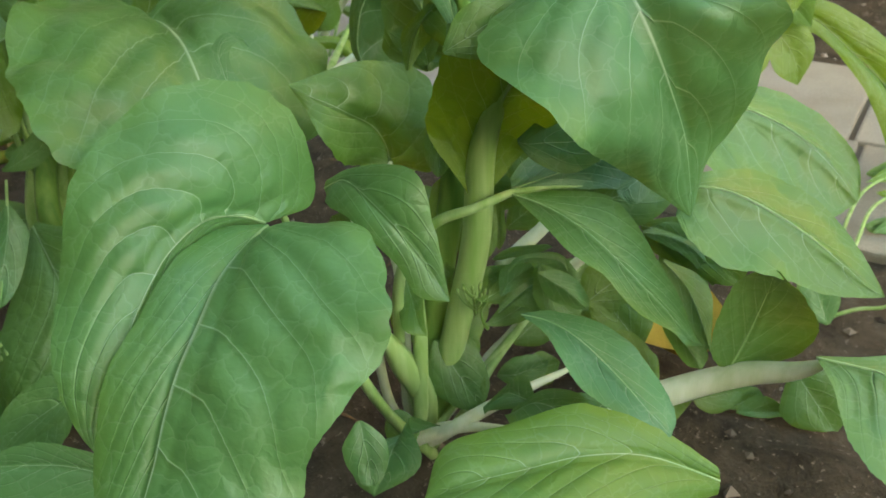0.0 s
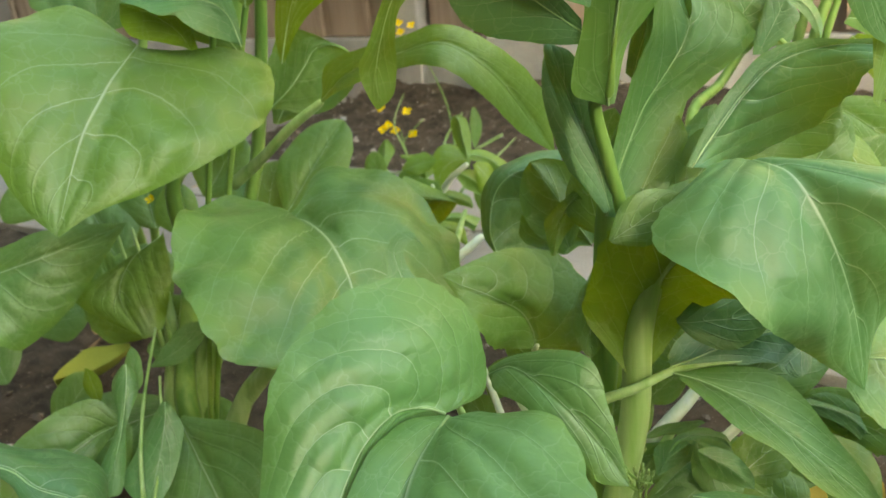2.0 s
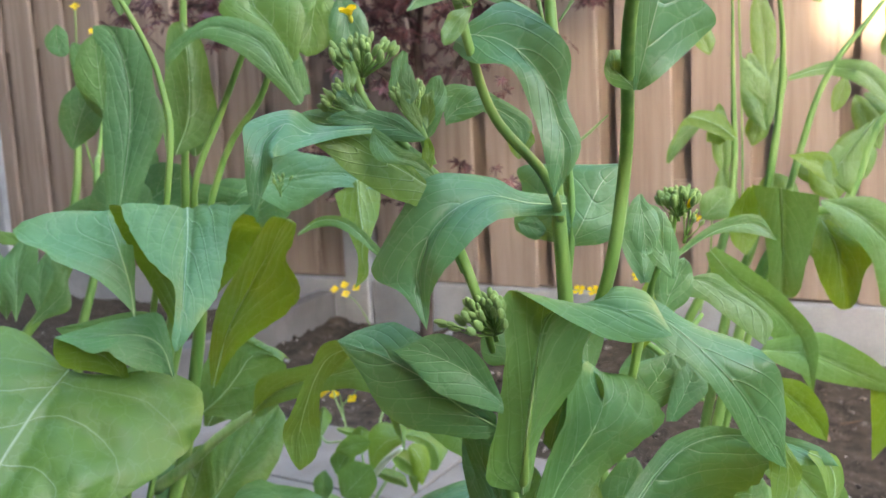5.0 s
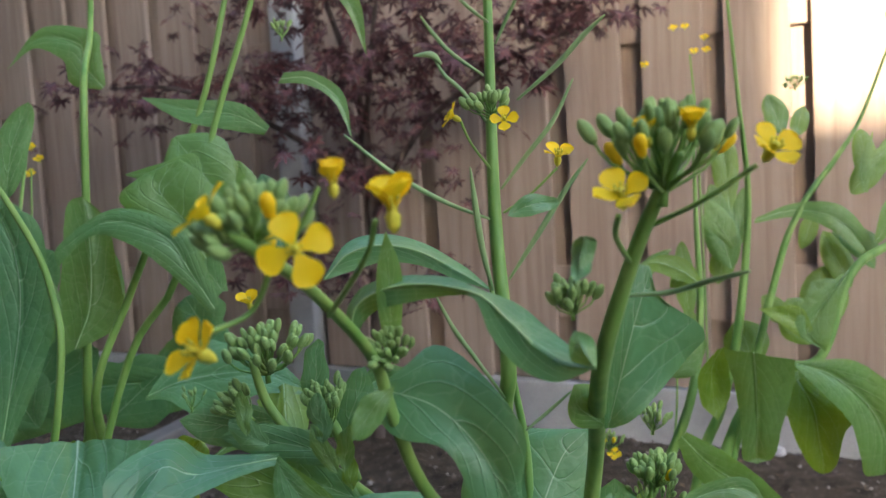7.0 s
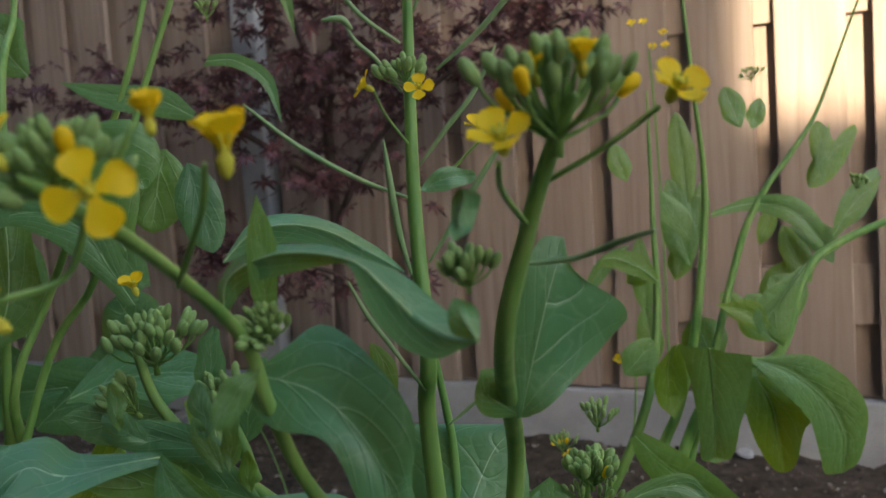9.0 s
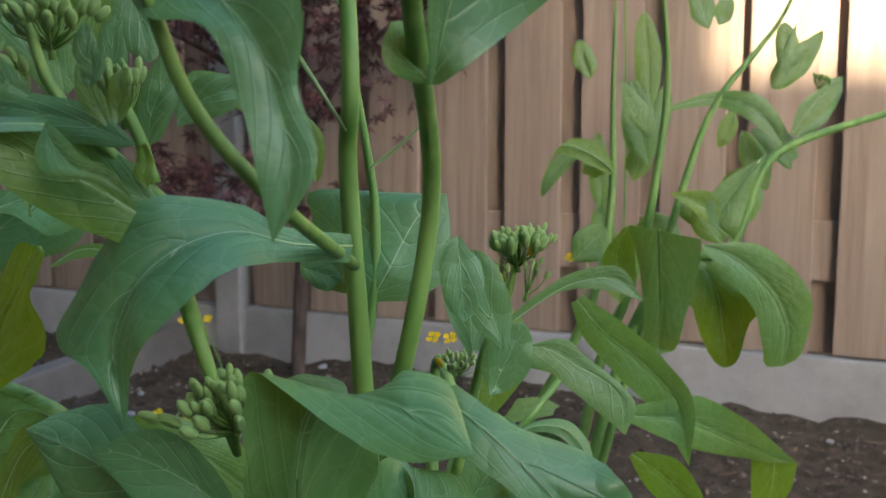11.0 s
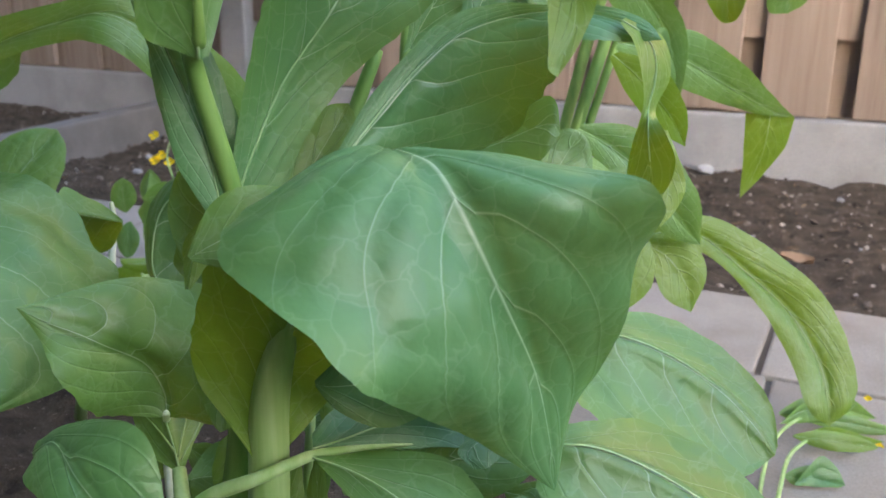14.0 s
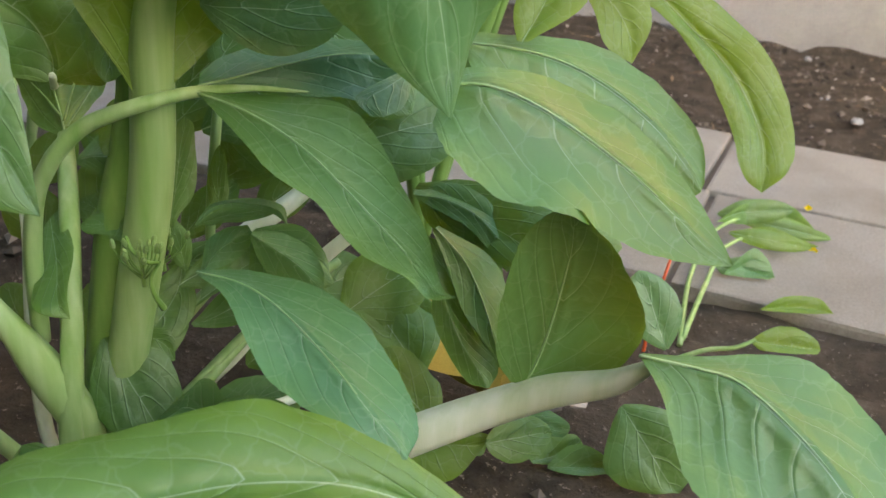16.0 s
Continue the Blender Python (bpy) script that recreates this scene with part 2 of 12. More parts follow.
def spline(rows, steps):
    """Smooth rows of numbers: a Catmull-Rom curve through them, with steps samples a span."""
    r = np.array(rows, float)
    r = np.vstack([2 * r[0] - r[1], r, 2 * r[-1] - r[-2]])
    out = []
    for i in range(1, len(r) - 2):
        p0, p1, p2, p3 = r[i - 1:i + 3]
        for k in range(steps):
            t = k / steps
            out.append(0.5 * (2 * p1 + (p2 - p0) * t + (2 * p0 - 5 * p1 + 4 * p2 - p3) * t * t + (3 * p1 - p0 - 3 * p2 + p3) * t ** 3))
    out.append(r[-2])
    return np.array(out)


def tube_into(bm, rows, sides=9, steps=5, ridged=0.0, cap=True):
    """A tapered, slightly ridged stalk through rows of x, y, z, radius."""
    path = spline(rows, steps)
    rings, ref = [], Vector((0.3, 0.9, 0.1))
    for i, (x, y, z, rad) in enumerate(path):
        a, b = path[max(i - 1, 0)][:3], path[min(i + 1, len(path) - 1)][:3]
        t = Vector(b - a).normalized()
        n = (ref - t * ref.dot(t)).normalized()
        ref = n
        s = t.cross(n)
        ring = []
        for k in range(sides):
            ang = 2 * math.pi * k / sides
            rr = max(rad, 0.0003) * (1 + ridged * math.cos(ang * 5))
            ring.append(bm.verts.new(Vector((x, y, z)) + (n * math.cos(ang) + s * math.sin(ang)) * rr))
        rings.append(ring)
    for r0, r1 in zip(rings, rings[1:]):
        for k in range(sides):
            bm.faces.new((r0[k], r0[(k + 1) % sides], r1[(k + 1) % sides], r1[k]))
    if cap:
        bm.faces.new(list(reversed(rings[0])))
        bm.faces.new(rings[-1])


def stalk(plant, name, rows, mat=None, sides=12, label=""):
    bm = bmesh.new()
    end, before = Vector(rows[-1][:3]), Vector(rows[-2][:3])
    tip = end + (end - before).normalized() * rows[-1][3] * 0.9
    tube_into(bm, [*rows, (*tip, rows[-1][3] * 0.25)], sides=sides, steps=6, ridged=0.05)
    return part(name, bm, mat or STEM, plant, label)


def leaf(plant, rows, puff=0.08, yellowness=0.3, rib=0.0008, ribs=0, ripple=1.0, steps=11, across=16, mat=None, name="leaf"):
    """A leaf blade along its midrib. Each row: a place on the midrib, then the way to the one edge and to the other.
    puff: how far each half bellies out, and to which side it is quilted between its veins; ribs: how many side veins; ripple: how wavy its margin is."""
    size = sum((Vector(b[:3]) - Vector(a[:3])).length for a, b in zip(rows, rows[1:]))
    if size < 0.09:
        steps, across = 5, 8
    path = spline(rows, steps)
    seed = Vector((rows[0][0] * 31 + 3, rows[0][1] * 17, rows[-1][2] * 23))
    bm = bmesh.new()
    uv = bm.loops.layers.uv.new("UVMap")
    uv2 = bm.loops.layers.uv.new("Veins")
    n = len(path)
    grid, where = [], {}
    length = sum(np.linalg.norm(path[i + 1][:3] - path[i][:3]) for i in range(n - 1))
    relief = 0.9 if ribs else 0.7
    ribs = ribs or 4.0 + 14.0 * min(length, 0.25)
    out = 1.0 if puff >= 0 else -1.0
    widest = max(np.linalg.norm(r[3:6]) + np.linalg.norm(r[6:9]) for r in path) / 2
    for i, row in enumerate(path):
        m = Vector(row[:3])
        t = Vector(path[min(i + 1, n - 1)][:3] - path[max(i - 1, 0)][:3]).normalized()
        line = []
        for j in range(-across, across + 1):
            s = abs(j) / across
            way = Vector(row[3:6] if j < 0 else row[6:9])
            wide = way.length
            up = (t.cross(way) if j > 0 else way.cross(t))
            up = up.normalized() if up.length > 1e-9 else Vector((0, 0, 1))
            v = i / (n - 1)
            q = v * ribs - s ** 1.15 * ribs * 0.50 + (0.22 if j > 0 else -0.22) * min(1, s * 5)
            q += 0.30 * noise.noise(Vector((v * 2.2, s * 1.2 + (3 if j > 0 else 0), 0)) + seed * 3)
            p = m + way * s + up * (puff * wide * 4 * s * (1 - 0.75 * s) * 0.5)
            quilt = abs(math.sin(math.pi * (q + 0.5))) ** 0.7
            p += up * (out * wide * (relief * (0.042 + 0.026 * noise.noise(p * 18 + seed)) * quilt * min(1, widest / 0.05) * min(1, s * 5) * (1 - s ** 3) - 0.035 * math.exp(-(s / 0.10) ** 2)))
            w = noise.noise_vector(p * 30 + seed)
            p += up * (w.x * 0.14 * ripple * wide * s ** 1.5)
            p += up * (noise.noise(p * 70 + seed) * 0.018 * ripple * wide * s)
            edge = noise.noise(Vector((i * 0.34, j * 0.01, seed.x)) + seed)
            p += way * (edge * 0.04 * ripple * s ** 4)
            k = bm.verts.new(p)
            where[k] = ((0.5 + 0.5 * j / across, v), (q, s))
            line.append(k)
        grid.append(line)
    for a, b in zip(grid, grid[1:]):
        for k in range(2 * across):
            f = bm.faces.new((a[k], a[k + 1], b[k + 1], b[k]))
            for loop in f.loops:
                loop[uv].uv, loop[uv2].uv = where[loop.vert]
    ob = part(name, bm, mat or LEAF, plant)
    ob["yellowness"] = float(yellowness)
    if rib > 0 and length > 0.07:
        bm = bmesh.new()
        k = max(1, n // 10)
        tube = []
        thick = min(rib * 0.7, widest * 0.014)
        for i in range(0, n - 1, k):
            f = i / (n - 1)
            if f > 0.72:
                break
            tube.append((*path[i][:3], thick * (1 - f / 0.75) ** 0.8 + 0.00015))
        if len(tube) > 2:
            tube_into(bm, tube, sides=6, steps=3)
            part("midrib", bm, RIB, ob, "pale raised midrib")
        else:
            bm.free()
    return ob


# ---- the setting ----
FENCE_Y, PITCH = 2.244, 0.195


def ground():
    n = 150
    verts, faces = [], []
    xs = np.concatenate([np.linspace(-60, -3.2, 12)[:-1], np.linspace(-3.2, 1.6, n), np.linspace(1.6, 60, 12)[1:]])
    ys = np.concatenate([np.linspace(-60, -1.0, 10)[:-1], np.linspace(-1.0, 2.35, n), np.linspace(2.35, 60, 10)[1:]])
    for y in ys:
        for x in xs:
            near = -3.2 <= x <= 1.6 and -1.0 <= y <= 2.35
            z = 0.0
            if near:
                v = Vector((x, y, 0))
                z = 0.020 * noise.noise(v * 3.1) + 0.016 * noise.noise(v * 11) + 0.011 * noise.noise(v * 31) - 0.009
                if 0.80 < y < 1.37:
                    z = min(z, -0.007)
            verts.append((x, y, z))
    w = len(xs)
    for j in range(len(ys) - 1):
        for i in range(w - 1):
            faces.append((j * w + i, j * w + i + 1, (j + 1) * w + i + 1, (j + 1) * w + i))
    me = bpy.data.meshes.new("ground")
    me.from_pydata(verts, [], faces)
    for p in me.polygons:
        p.use_smooth = True
    me.materials.append(SOIL)
    tagged(new("ground", me), "dark crumbly garden soil with bits of straw and stone", "soil", kind="structure")


ground()


def paving():
    base = thing("pavement", "garden path of worn grey concrete pavers in two rows", "path", kind="structure")
    tile_x, tile_y, joint = 0.351, 0.258, 0.006
    bm = bmesh.new()
    box(bm, -3.20, 1.343 - 2 * tile_y + 0.012, -0.06, 2.02, 1.343 - 0.012, -0.006)
    part("joint_sand", bm, SAND, base, "dark sand in the joints", smooth=False)
    meshes = []
    for k in range(4):
        bm = bmesh.new()
        box(bm, -tile_x / 2 + joint / 2, -tile_y / 2 + joint / 2, -0.05, tile_x / 2 - joint / 2, tile_y / 2 - joint / 2, 0.0, 0.004)
        for v in bm.verts:
            v.co += Vector((noise.noise(v.co * 21 + Vector((k, 0, 0))), noise.noise(v.co * 23 + Vector((0, k, 0))), 0)) * 0.003
        me = bpy.data.meshes.new("paver")
        bm.to_mesh(me)
        bm.free()
        me.materials.append(PAVER)
        meshes.append(me)
    for row, (y, start) in enumerate(((1.343 - tile_y / 2, -0.070), (1.343 - 1.5 * tile_y, -0.055))):
        for i in range(-9, 6):
            ob = new("paver", meshes[(i * 3 + row) % 4])
            ob.parent = base
            ob.location = (start + (i + 0.5) * tile_x, y, 0.004 * noise.noise(Vector((i * 1.7, row * 3.1, 0))) + 0.002)
            ob.rotation_euler = (0.006 * noise.noise(Vector((i, row, 5))), 0.006 * noise.noise(Vector((i, row, 9))), 0.01 * noise.noise(Vector((i, row, 2))))


paving()


def fence():
    f = thing("fence", "tall garden fence of unpainted vertical wooden boards", "fence", at=(0, FENCE_Y, 0), kind="structure")
    front = []
    for k in range(5):
        bm = bmesh.new()
        box(bm, -0.0725, -0.018, 0.131, 0.0725, 0.0, 1.86, 0.003)
        for v in bm.verts:
            v.co.x += 0.003 * noise.noise(Vector((k * 3.3, 0, v.co.z * 2)))
        me = bpy.data.meshes.new("board")
        bm.to_mesh(me)
        bm.free()
        me.materials.append(WOOD)
        front.append(me)
    bm = bmesh.new()
    box(bm, -PITCH / 2 + 0.001, -0.018, 0.128, PITCH / 2 - 0.001, 0.0, 1.86, 0.002)
    back = bpy.data.meshes.new("back_board")
    bm.to_mesh(back)
    bm.free()
    back.materials.append(WOOD)
    for i in range(-24, 14):
        x = -0.023 + i * PITCH
        if abs(x + 0.0725 + 1.66) > 0.05:
            b = new("board", front[i % 5])
            b.parent = f
            b.location = (x + 0.0725, 0, 0.004 * math.sin(i * 2.3))
            b.rotation_euler = (0, 0.003 * math.sin(i * 1.7), 0)
        c = new("back_board", back)
        c.parent = f
        c.location = (x - 0.0245, 0.036, 0.003 * math.sin(i * 1.1))
    for z in (0.294, 0.98, 1.62):
        bm = bmesh.new()
        box(bm, -4.7, 0.001, z, 2.7, 0.016, z + 0.135, 0.003)
        part("rail", bm, WOOD, f, smooth=False)


fence()


def fence_base():
    s = thing("fence_base", "grey concrete gravel boards under the fence", "concrete base", at=(0, FENCE_Y, 0), kind="structure")
    for x0, x1 in ((-4.7, -3.56), (-3.44, -1.71), (-1.61, 0.15), (0.25, 2.7)):
        bm = bmesh.new()
        box(bm, x0, -0.030, -0.15, x1, 0.012, 0.125, 0.006)
        part("gravel_board", bm, CONCRETE, s, smooth=False)
    for x in (-3.5, -1.66, 0.2):
        p = thing("fence_post", "slim grey concrete fence post", "post", at=(x, FENCE_Y, 0), kind="structure")
        bm = bmesh.new()
        box(bm, -0.045, -0.045, -0.2, 0.045, 0.055, 1.9, 0.008)
        part("post", bm, CONCRETE, p, smooth=False)


fence_base()


def kerb():
    bm = bmesh.new()
    box(bm, -0.03, -0.52, -0.12, 0.03, 0.36, 0.085, 0.008)
    for v in bm.verts:
        v.co += Vector((1, 1, 1)) * 0.004 * noise.noise(v.co * 9)
    ob = part("bed_edging", bm, DARK_CONCRETE, None, smooth=False)
    ob.matrix_world = pose(-1.735, 1.86, 0, 0, 0, 9)
    tagged(ob, "weathered grey concrete edging slab between the beds", "edging", kind="structure")


kerb()


def enclosure():
    """Unseen walls added around the garden to block low sun and skylight."""
    for name, x0, y0, x1, y1, top in (("wall_south", -4.0, -3.4, 2.80, -3.1, 11.0), ("wall_garden", 2.80, -3.35, 12.0, -3.15, 2.32), ("wall_west", -4.0, -3.1, -3.75, 2.2, 8.0), ("wall_north", -14.0, 7.0, 14.0, 7.3, 9.0), ("wall_east", 12.0, -3.35, 12.3, 2.4, 3.0)):
        bm = bmesh.new()
        box(bm, x0, y0, -0.1, x1, y1, top)
        tagged(part(name, bm, PLASTER, None, smooth=False), "unseen plain grey wall added to shade the garden", "wall", kind="structure")


enclosure()

# ---- plants ----
main = thing("mustard_plant", "large flowering mustard green with broad drooping leaves, in soil", "vegetable plant", at=(-0.20, 0.44, 0))
left = thing("mustard_plant", "tall mustard green with round heart-shaped lower leaves, in soil", "vegetable plant", at=(-0.665, 0.547, 0.003))
right = thing("mustard_plant", "tall thin mustard green with long hanging leaves beside the path", "vegetable plant", at=(-0.26, 0.80, 0))
small = thing("mustard_plant", "small pale mustard green with thin yellow flower stalk by the path", "vegetable plant", at=(-0.778, 1.027, 0.0))
far = thing("mustard_plant", "mustard green with bluish leaves further back in the bed", "vegetable plant", at=(-1.068, 0.731, 0.002))
seedling = thing("seedling", "limp mustard seedling with tiny yellow buds leaning onto the path", "vegetable plant", at=(-0.025, 0.737, 0))
for p in (main, left, right, small, far):
    p["group"] = "mustard greens"

leaf(main, [(-.085, -.091, .234, .002, -.001, -.003, 0, .003, .004), (-.065, -.096, .246, -.004, -.011, -.012, .003, .006, .006), (-.033, -.113, .247, -.009, -.007, -.01, .016, .016, .016), (-.01, -.114, .229, -.005, -.007, -.011, .007, .011, .009), (.002, -.113, .213, -.005, -.008, -.01, .003, .005, .005), (.012, -.113, .199, 0, 0, 0, 0, 0, 0)], puff=0.16, yellowness=0.4, ribs=5)
# kept greener and darker to imitate shade low in the foliage
leaf(main, [(-.103, .001, .202, -.004, -.003, 0, .008, .004, -.001), (-.106, .005, .215, -.014, -.017, -.01, .041, -.003, -.005), (-.114, 0, .232, -.006, -.031, -.017, .045, .024, .009), (-.123, -.022, .249, -.001, -.023, -.011, .02, .062, .008), (-.134, -.034, .259, -.003, -.006, -.005, .006, .041, .011), (-.145, -.044, .27, 0, 0, 0, 0, .001, 0)], puff=-0.128, yellowness=0.65)
leaf(main, [(-.11, -.128, .303, -.009, -.005, .001, .009, .006, -.001), (-.116, -.125, .312, -.005, -.004, 0, .006, .003, -.002), (-.12, -.122, .32, -.004, -.003, 0, .005, .002, -.002), (-.119, -.117, .326, -.003, 0, .002, .004, 0, -.003), (-.113, -.112, .327, -.001, .001, .002, .001, -.001, -.002), (-.106, -.112, .321, 0, 0, 0, 0, 0, 0)], puff=-0.0, yellowness=0.3, rib=0.0012)
leaf(main, [(.055, .075, .16, 0, 0, -.001, .001, .002, .003), (.073, .081, .156, -.007, -.009, -.012, .005, .007, .01), (.097, .076, .15, -.008, -.008, -.01, .011, .011, .014), (.118, .071, .145, -.004, -.006, -.009, .011, .01, .011), (.129, .071, .136, 0, 0, 0, 0, 0, 0)], puff=0.16, yellowness=0.56, ribs=5.5)
leaf(main, [(.159, -.067, .096, 0, -.004, -.007, -.004, .002, .008), (.124, -.093, .121, .01, -.027, -.015, 0, .015, .007), (.097, -.118, .13, .016, -.035, -.012, -.012, .024, .011), (.074, -.143, .131, .019, -.032, -.008, -.017, .02, .007), (.054, -.166, .132, .013, -.022, -.009, -.023, .015, .002), (.035, -.182, .126, 0, 0, 0, 0, 0, 0)], puff=-0.24, yellowness=0.76, ribs=6)
leaf(main, [(.05, -.031, .359, -.017, -.014, 0, .012, .006, 0), (.07, -.04, .356, -.053, -.036, -.015, .029, .015, .002), (.085, -.045, .339, -.064, -.048, -.01, .055, .025, .013), (.095, -.039, .313, -.042, -.059, .004, .036, .034, .008), (.1, -.019, .28, -.03, -.068, .013, .016, .029, -.006), (.105, -.012, .25, -.023, -.023, .005, .004, .014, .002), (.109, -.012, .226, 0, 0, 0, 0, 0, 0)], puff=0.16, yellowness=0.26, ribs=5)
leaf(main, [(-.016, -.032, .216, -.003, -.002, 0, .004, .002, 0), (-.013, -.027, .253, -.032, -.014, .003, .022, .019, -.007), (-.001, -.028, .282, -.037, -.019, -.004, .031, .005, -.011), (.014, -.03, .304, -.044, -.014, .003, .034, -.015, -.019), (.032, -.029, .327, -.048, -.014, -.006, .016, -.004, -.028), (.046, -.02, .349, -.001, 0, 0, 0, 0, -.001)], puff=0.16, yellowness=0.91, rib=0.0016)
leaf(main, [(-.022, -.048, .389, -.004, -.001, .001, .003, .002, .001), (-.018, -.052, .412, -.018, -.011, -.011, .003, .019, .005), (-.01, -.06, .441, -.015, -.008, -.004, .003, .045, -.007), (0, -.072, .469, -.01, -.015, .001, -.001, .057, -.017), (.007, -.075, .492, -.013, -.017, .009, .009, .047, -.009), (.02, -.079, .502, -.02, -.013, .007, .016, .017, -.007), (.04, -.083, .504, 0, -.015, -.009, -.001, .014, .005), (.06, -.089, .5, -.002, -.008, -.008, -.004, .02, .007), (.074, -.092, .495, 0, 0, 0, 0, 0, 0)], puff=0.096, yellowness=0.39, rib=0.0017, ribs=5.5)
leaf(main, [(.047, -.059, .502, -.005, -.005, -.012, .006, .003, .002), (.067, -.06, .49, -.008, -.005, -.007, .004, .009, .001), (.081, -.056, .476, -.005, -.006, -.004, .01, .019, .004), (.093, -.048, .459, -.005, -.004, -.008, .013, .009, .013), (.101, -.038, .44, -.007, -.004, -.006, .007, .012, .01), (.105, -.027, .426, -.004, -.003, -.004, .003, .003, .006), (.109, -.022, .415, 0, 0, 0, 0, 0, 0)], puff=0.128, yellowness=0.14)
leaf(main, [(.1, -.018, .434, -.001, -.001, -.001, .002, .001, 0), (.108, -.018, .42, -.008, -.003, .003, .006, .002, -.004), (.109, -.017, .404, -.007, -.005, -.004, .005, .004, .004), (.107, -.021, .394, -.004, -.003, -.004, .004, .003, .003), (.106, -.023, .387, 0, 0, 0, 0, 0, 0)], puff=0.08, yellowness=0.74)
leaf(main, [(-.035, .019, .389, -.004, -.001, .004, .004, .001, -.003), (-.029, .021, .411, -.006, -.002, .004, .01, .003, -.008), (-.022, .022, .43, -.006, -.002, .004, .02, -.004, -.008), (-.017, .022, .444, -.005, -.002, .002, .017, -.005, -.008), (-.016, .023, .449, -.004, -.002, -.001, .006, .002, -.005)], puff=0.2, yellowness=0.1, ribs=5.5)
leaf(main, [(.01, -.007, .345, -.003, -.001, .001, .009, .004, -.001), (.02, .01, .365, -.005, -.001, .005, .004, .039, -.028), (.029, .024, .381, -.005, -.001, .005, .016, .044, -.033), (.042, .037, .395, -.005, -.001, .007, .024, .02, -.031), (.06, .045, .402, -.003, 0, .006, .023, -.002, -.024), (.08, .044, .405, -.003, 0, .003, .012, -.01, -.013), (.1, .042, .404, .001, .001, .004, .003, -.01, -.009), (.114, .041, .4, .004, .003, .003, -.001, -.002, -.005), (.126, .04, .396, 0, 0, 0, 0, 0, 0)], puff=-0.128, yellowness=0.19, ribs=6.5)
leaf(main, [(.003, .054, .329, -.001, -.001, -.001, .002, .002, .002), (.025, .066, .336, -.007, -.005, -.006, .004, .005, .011), (.046, .079, .344, -.003, -.006, -.016, .001, .004, .013), (.068, .081, .354, -.002, -.006, -.017, 0, .004, .012), (.074, .082, .35, 0, 0, 0, 0, 0, 0)], puff=0.128, yellowness=0.49)
leaf(main, [(-.03, -.06, .43, -.001, -.002, -.006, -.001, .001, .006), (-.042, -.077, .445, -.008, .004, -.018, .003, .003, .01), (-.059, -.084, .46, -.008, .002, -.029, .006, .006, .014), (-.08, -.086, .469, -.005, .003, -.03, -.001, .014, .016), (-.098, -.087, .474, .004, -.001, -.016, -.003, .011, .008), (-.112, -.086, .476, 0, 0, 0, 0, 0, 0)], puff=-0.128, yellowness=0, ribs=6)
leaf(main, [(-.017, -.076, .448, 0, -.001, -.004, -.001, 0, .004), (-.028, -.086, .465, -.001, -.003, -.014, .006, 0, .009), (-.042, -.092, .474, -.002, -.004, -.016, .006, .005, .01), (-.055, -.096, .478, 0, -.002, -.009, .007, .005, .008), (-.066, -.1, .478, 0, 0, 0, 0, 0, 0)], puff=-0.128, yellowness=0.04, ribs=5.5)
leaf(main, [(.006, -.042, .547, -.001, -.002, -.006, -.001, 0, .004), (-.004, -.063, .549, 0, -.001, -.006, -.004, -.001, .006), (-.018, -.076, .554, .007, -.01, -.012, -.006, .005, .009), (-.029, -.091, .55, .013, -.01, -.015, -.016, .001, .014), (-.038, -.102, .539, .012, -.009, -.017, -.02, .004, .009), (-.044, -.107, .521, .009, -.003, -.01, -.029, .003, -.002), (-.042, -.109, .507, .004, 0, -.007, -.008, -.003, .003), (-.039, -.11, .493, 0, 0, 0, 0, 0, 0)], puff=-0.16, yellowness=0.04, rib=0.0017)
leaf(main, [(.004, -.143, .625, -.002, -.002, -.006, .005, .003, .005), (.023, -.142, .62, -.01, -.007, -.008, -.002, .012, .016), (.038, -.142, .607, -.01, -.005, .002, .011, .003, .009), (.044, -.141, .589, -.008, -.004, .002, .003, .003, .007), (.047, -.142, .576, -.007, -.004, .001, .006, .003, .002), (.043, -.144, .559, 0, 0, 0, 0, 0, 0)], puff=0.16, yellowness=0)
leaf(main, [(.057, -.084, .6, -.001, -.001, 0, .002, .001, 0), (.06, -.085, .61, -.003, -.002, -.001, .007, .003, -.005), (.064, -.085, .626, -.006, -.003, 0, .015, .021, -.005), (.068, -.083, .641, -.006, -.003, .005, .017, .022, -.01), (.071, -.08, .65, -.005, -.002, .005, .004, .002, -.006), (.072, -.079, .655, 0, 0, 0, 0, 0, 0)], puff=-0.08, yellowness=0.04)
leaf(main, [(.056, -.084, .601, -.002, -.001, -.001, .001, .001, .003), (.053, -.091, .606, -.004, -.003, -.003, .003, .003, .009), (.05, -.094, .61, -.003, -.002, -.001, .003, .003, .007), (.049, -.094, .617, 0, 0, 0, 0, 0, 0)], puff=-0.08, yellowness=0.44)
leaf(main, [(.011, -.146, .639, -.001, -.001, 0, .002, .001, 0), (.012, -.147, .649, -.003, -.002, .001, .003, .002, .001), (.013, -.148, .662, -.003, -.002, 0, .003, .002, 0), (.014, -.15, .674, 0, 0, 0, 0, 0, 0)], puff=-0.16, yellowness=0.54)
leaf(main, [(-.012, .004, .518, -.002, -.001, .001, .003, .001, 0), (-.005, .007, .531, -.038, -.006, -.004, .012, .004, -.011), (-.002, .014, .542, -.039, -.006, .006, .018, .007, -.012), (.003, .021, .554, -.044, -.008, .008, .012, .005, -.007), (.012, .029, .563, -.001, 0, 0, 0, 0, 0)], puff=-0.096, yellowness=0.09)
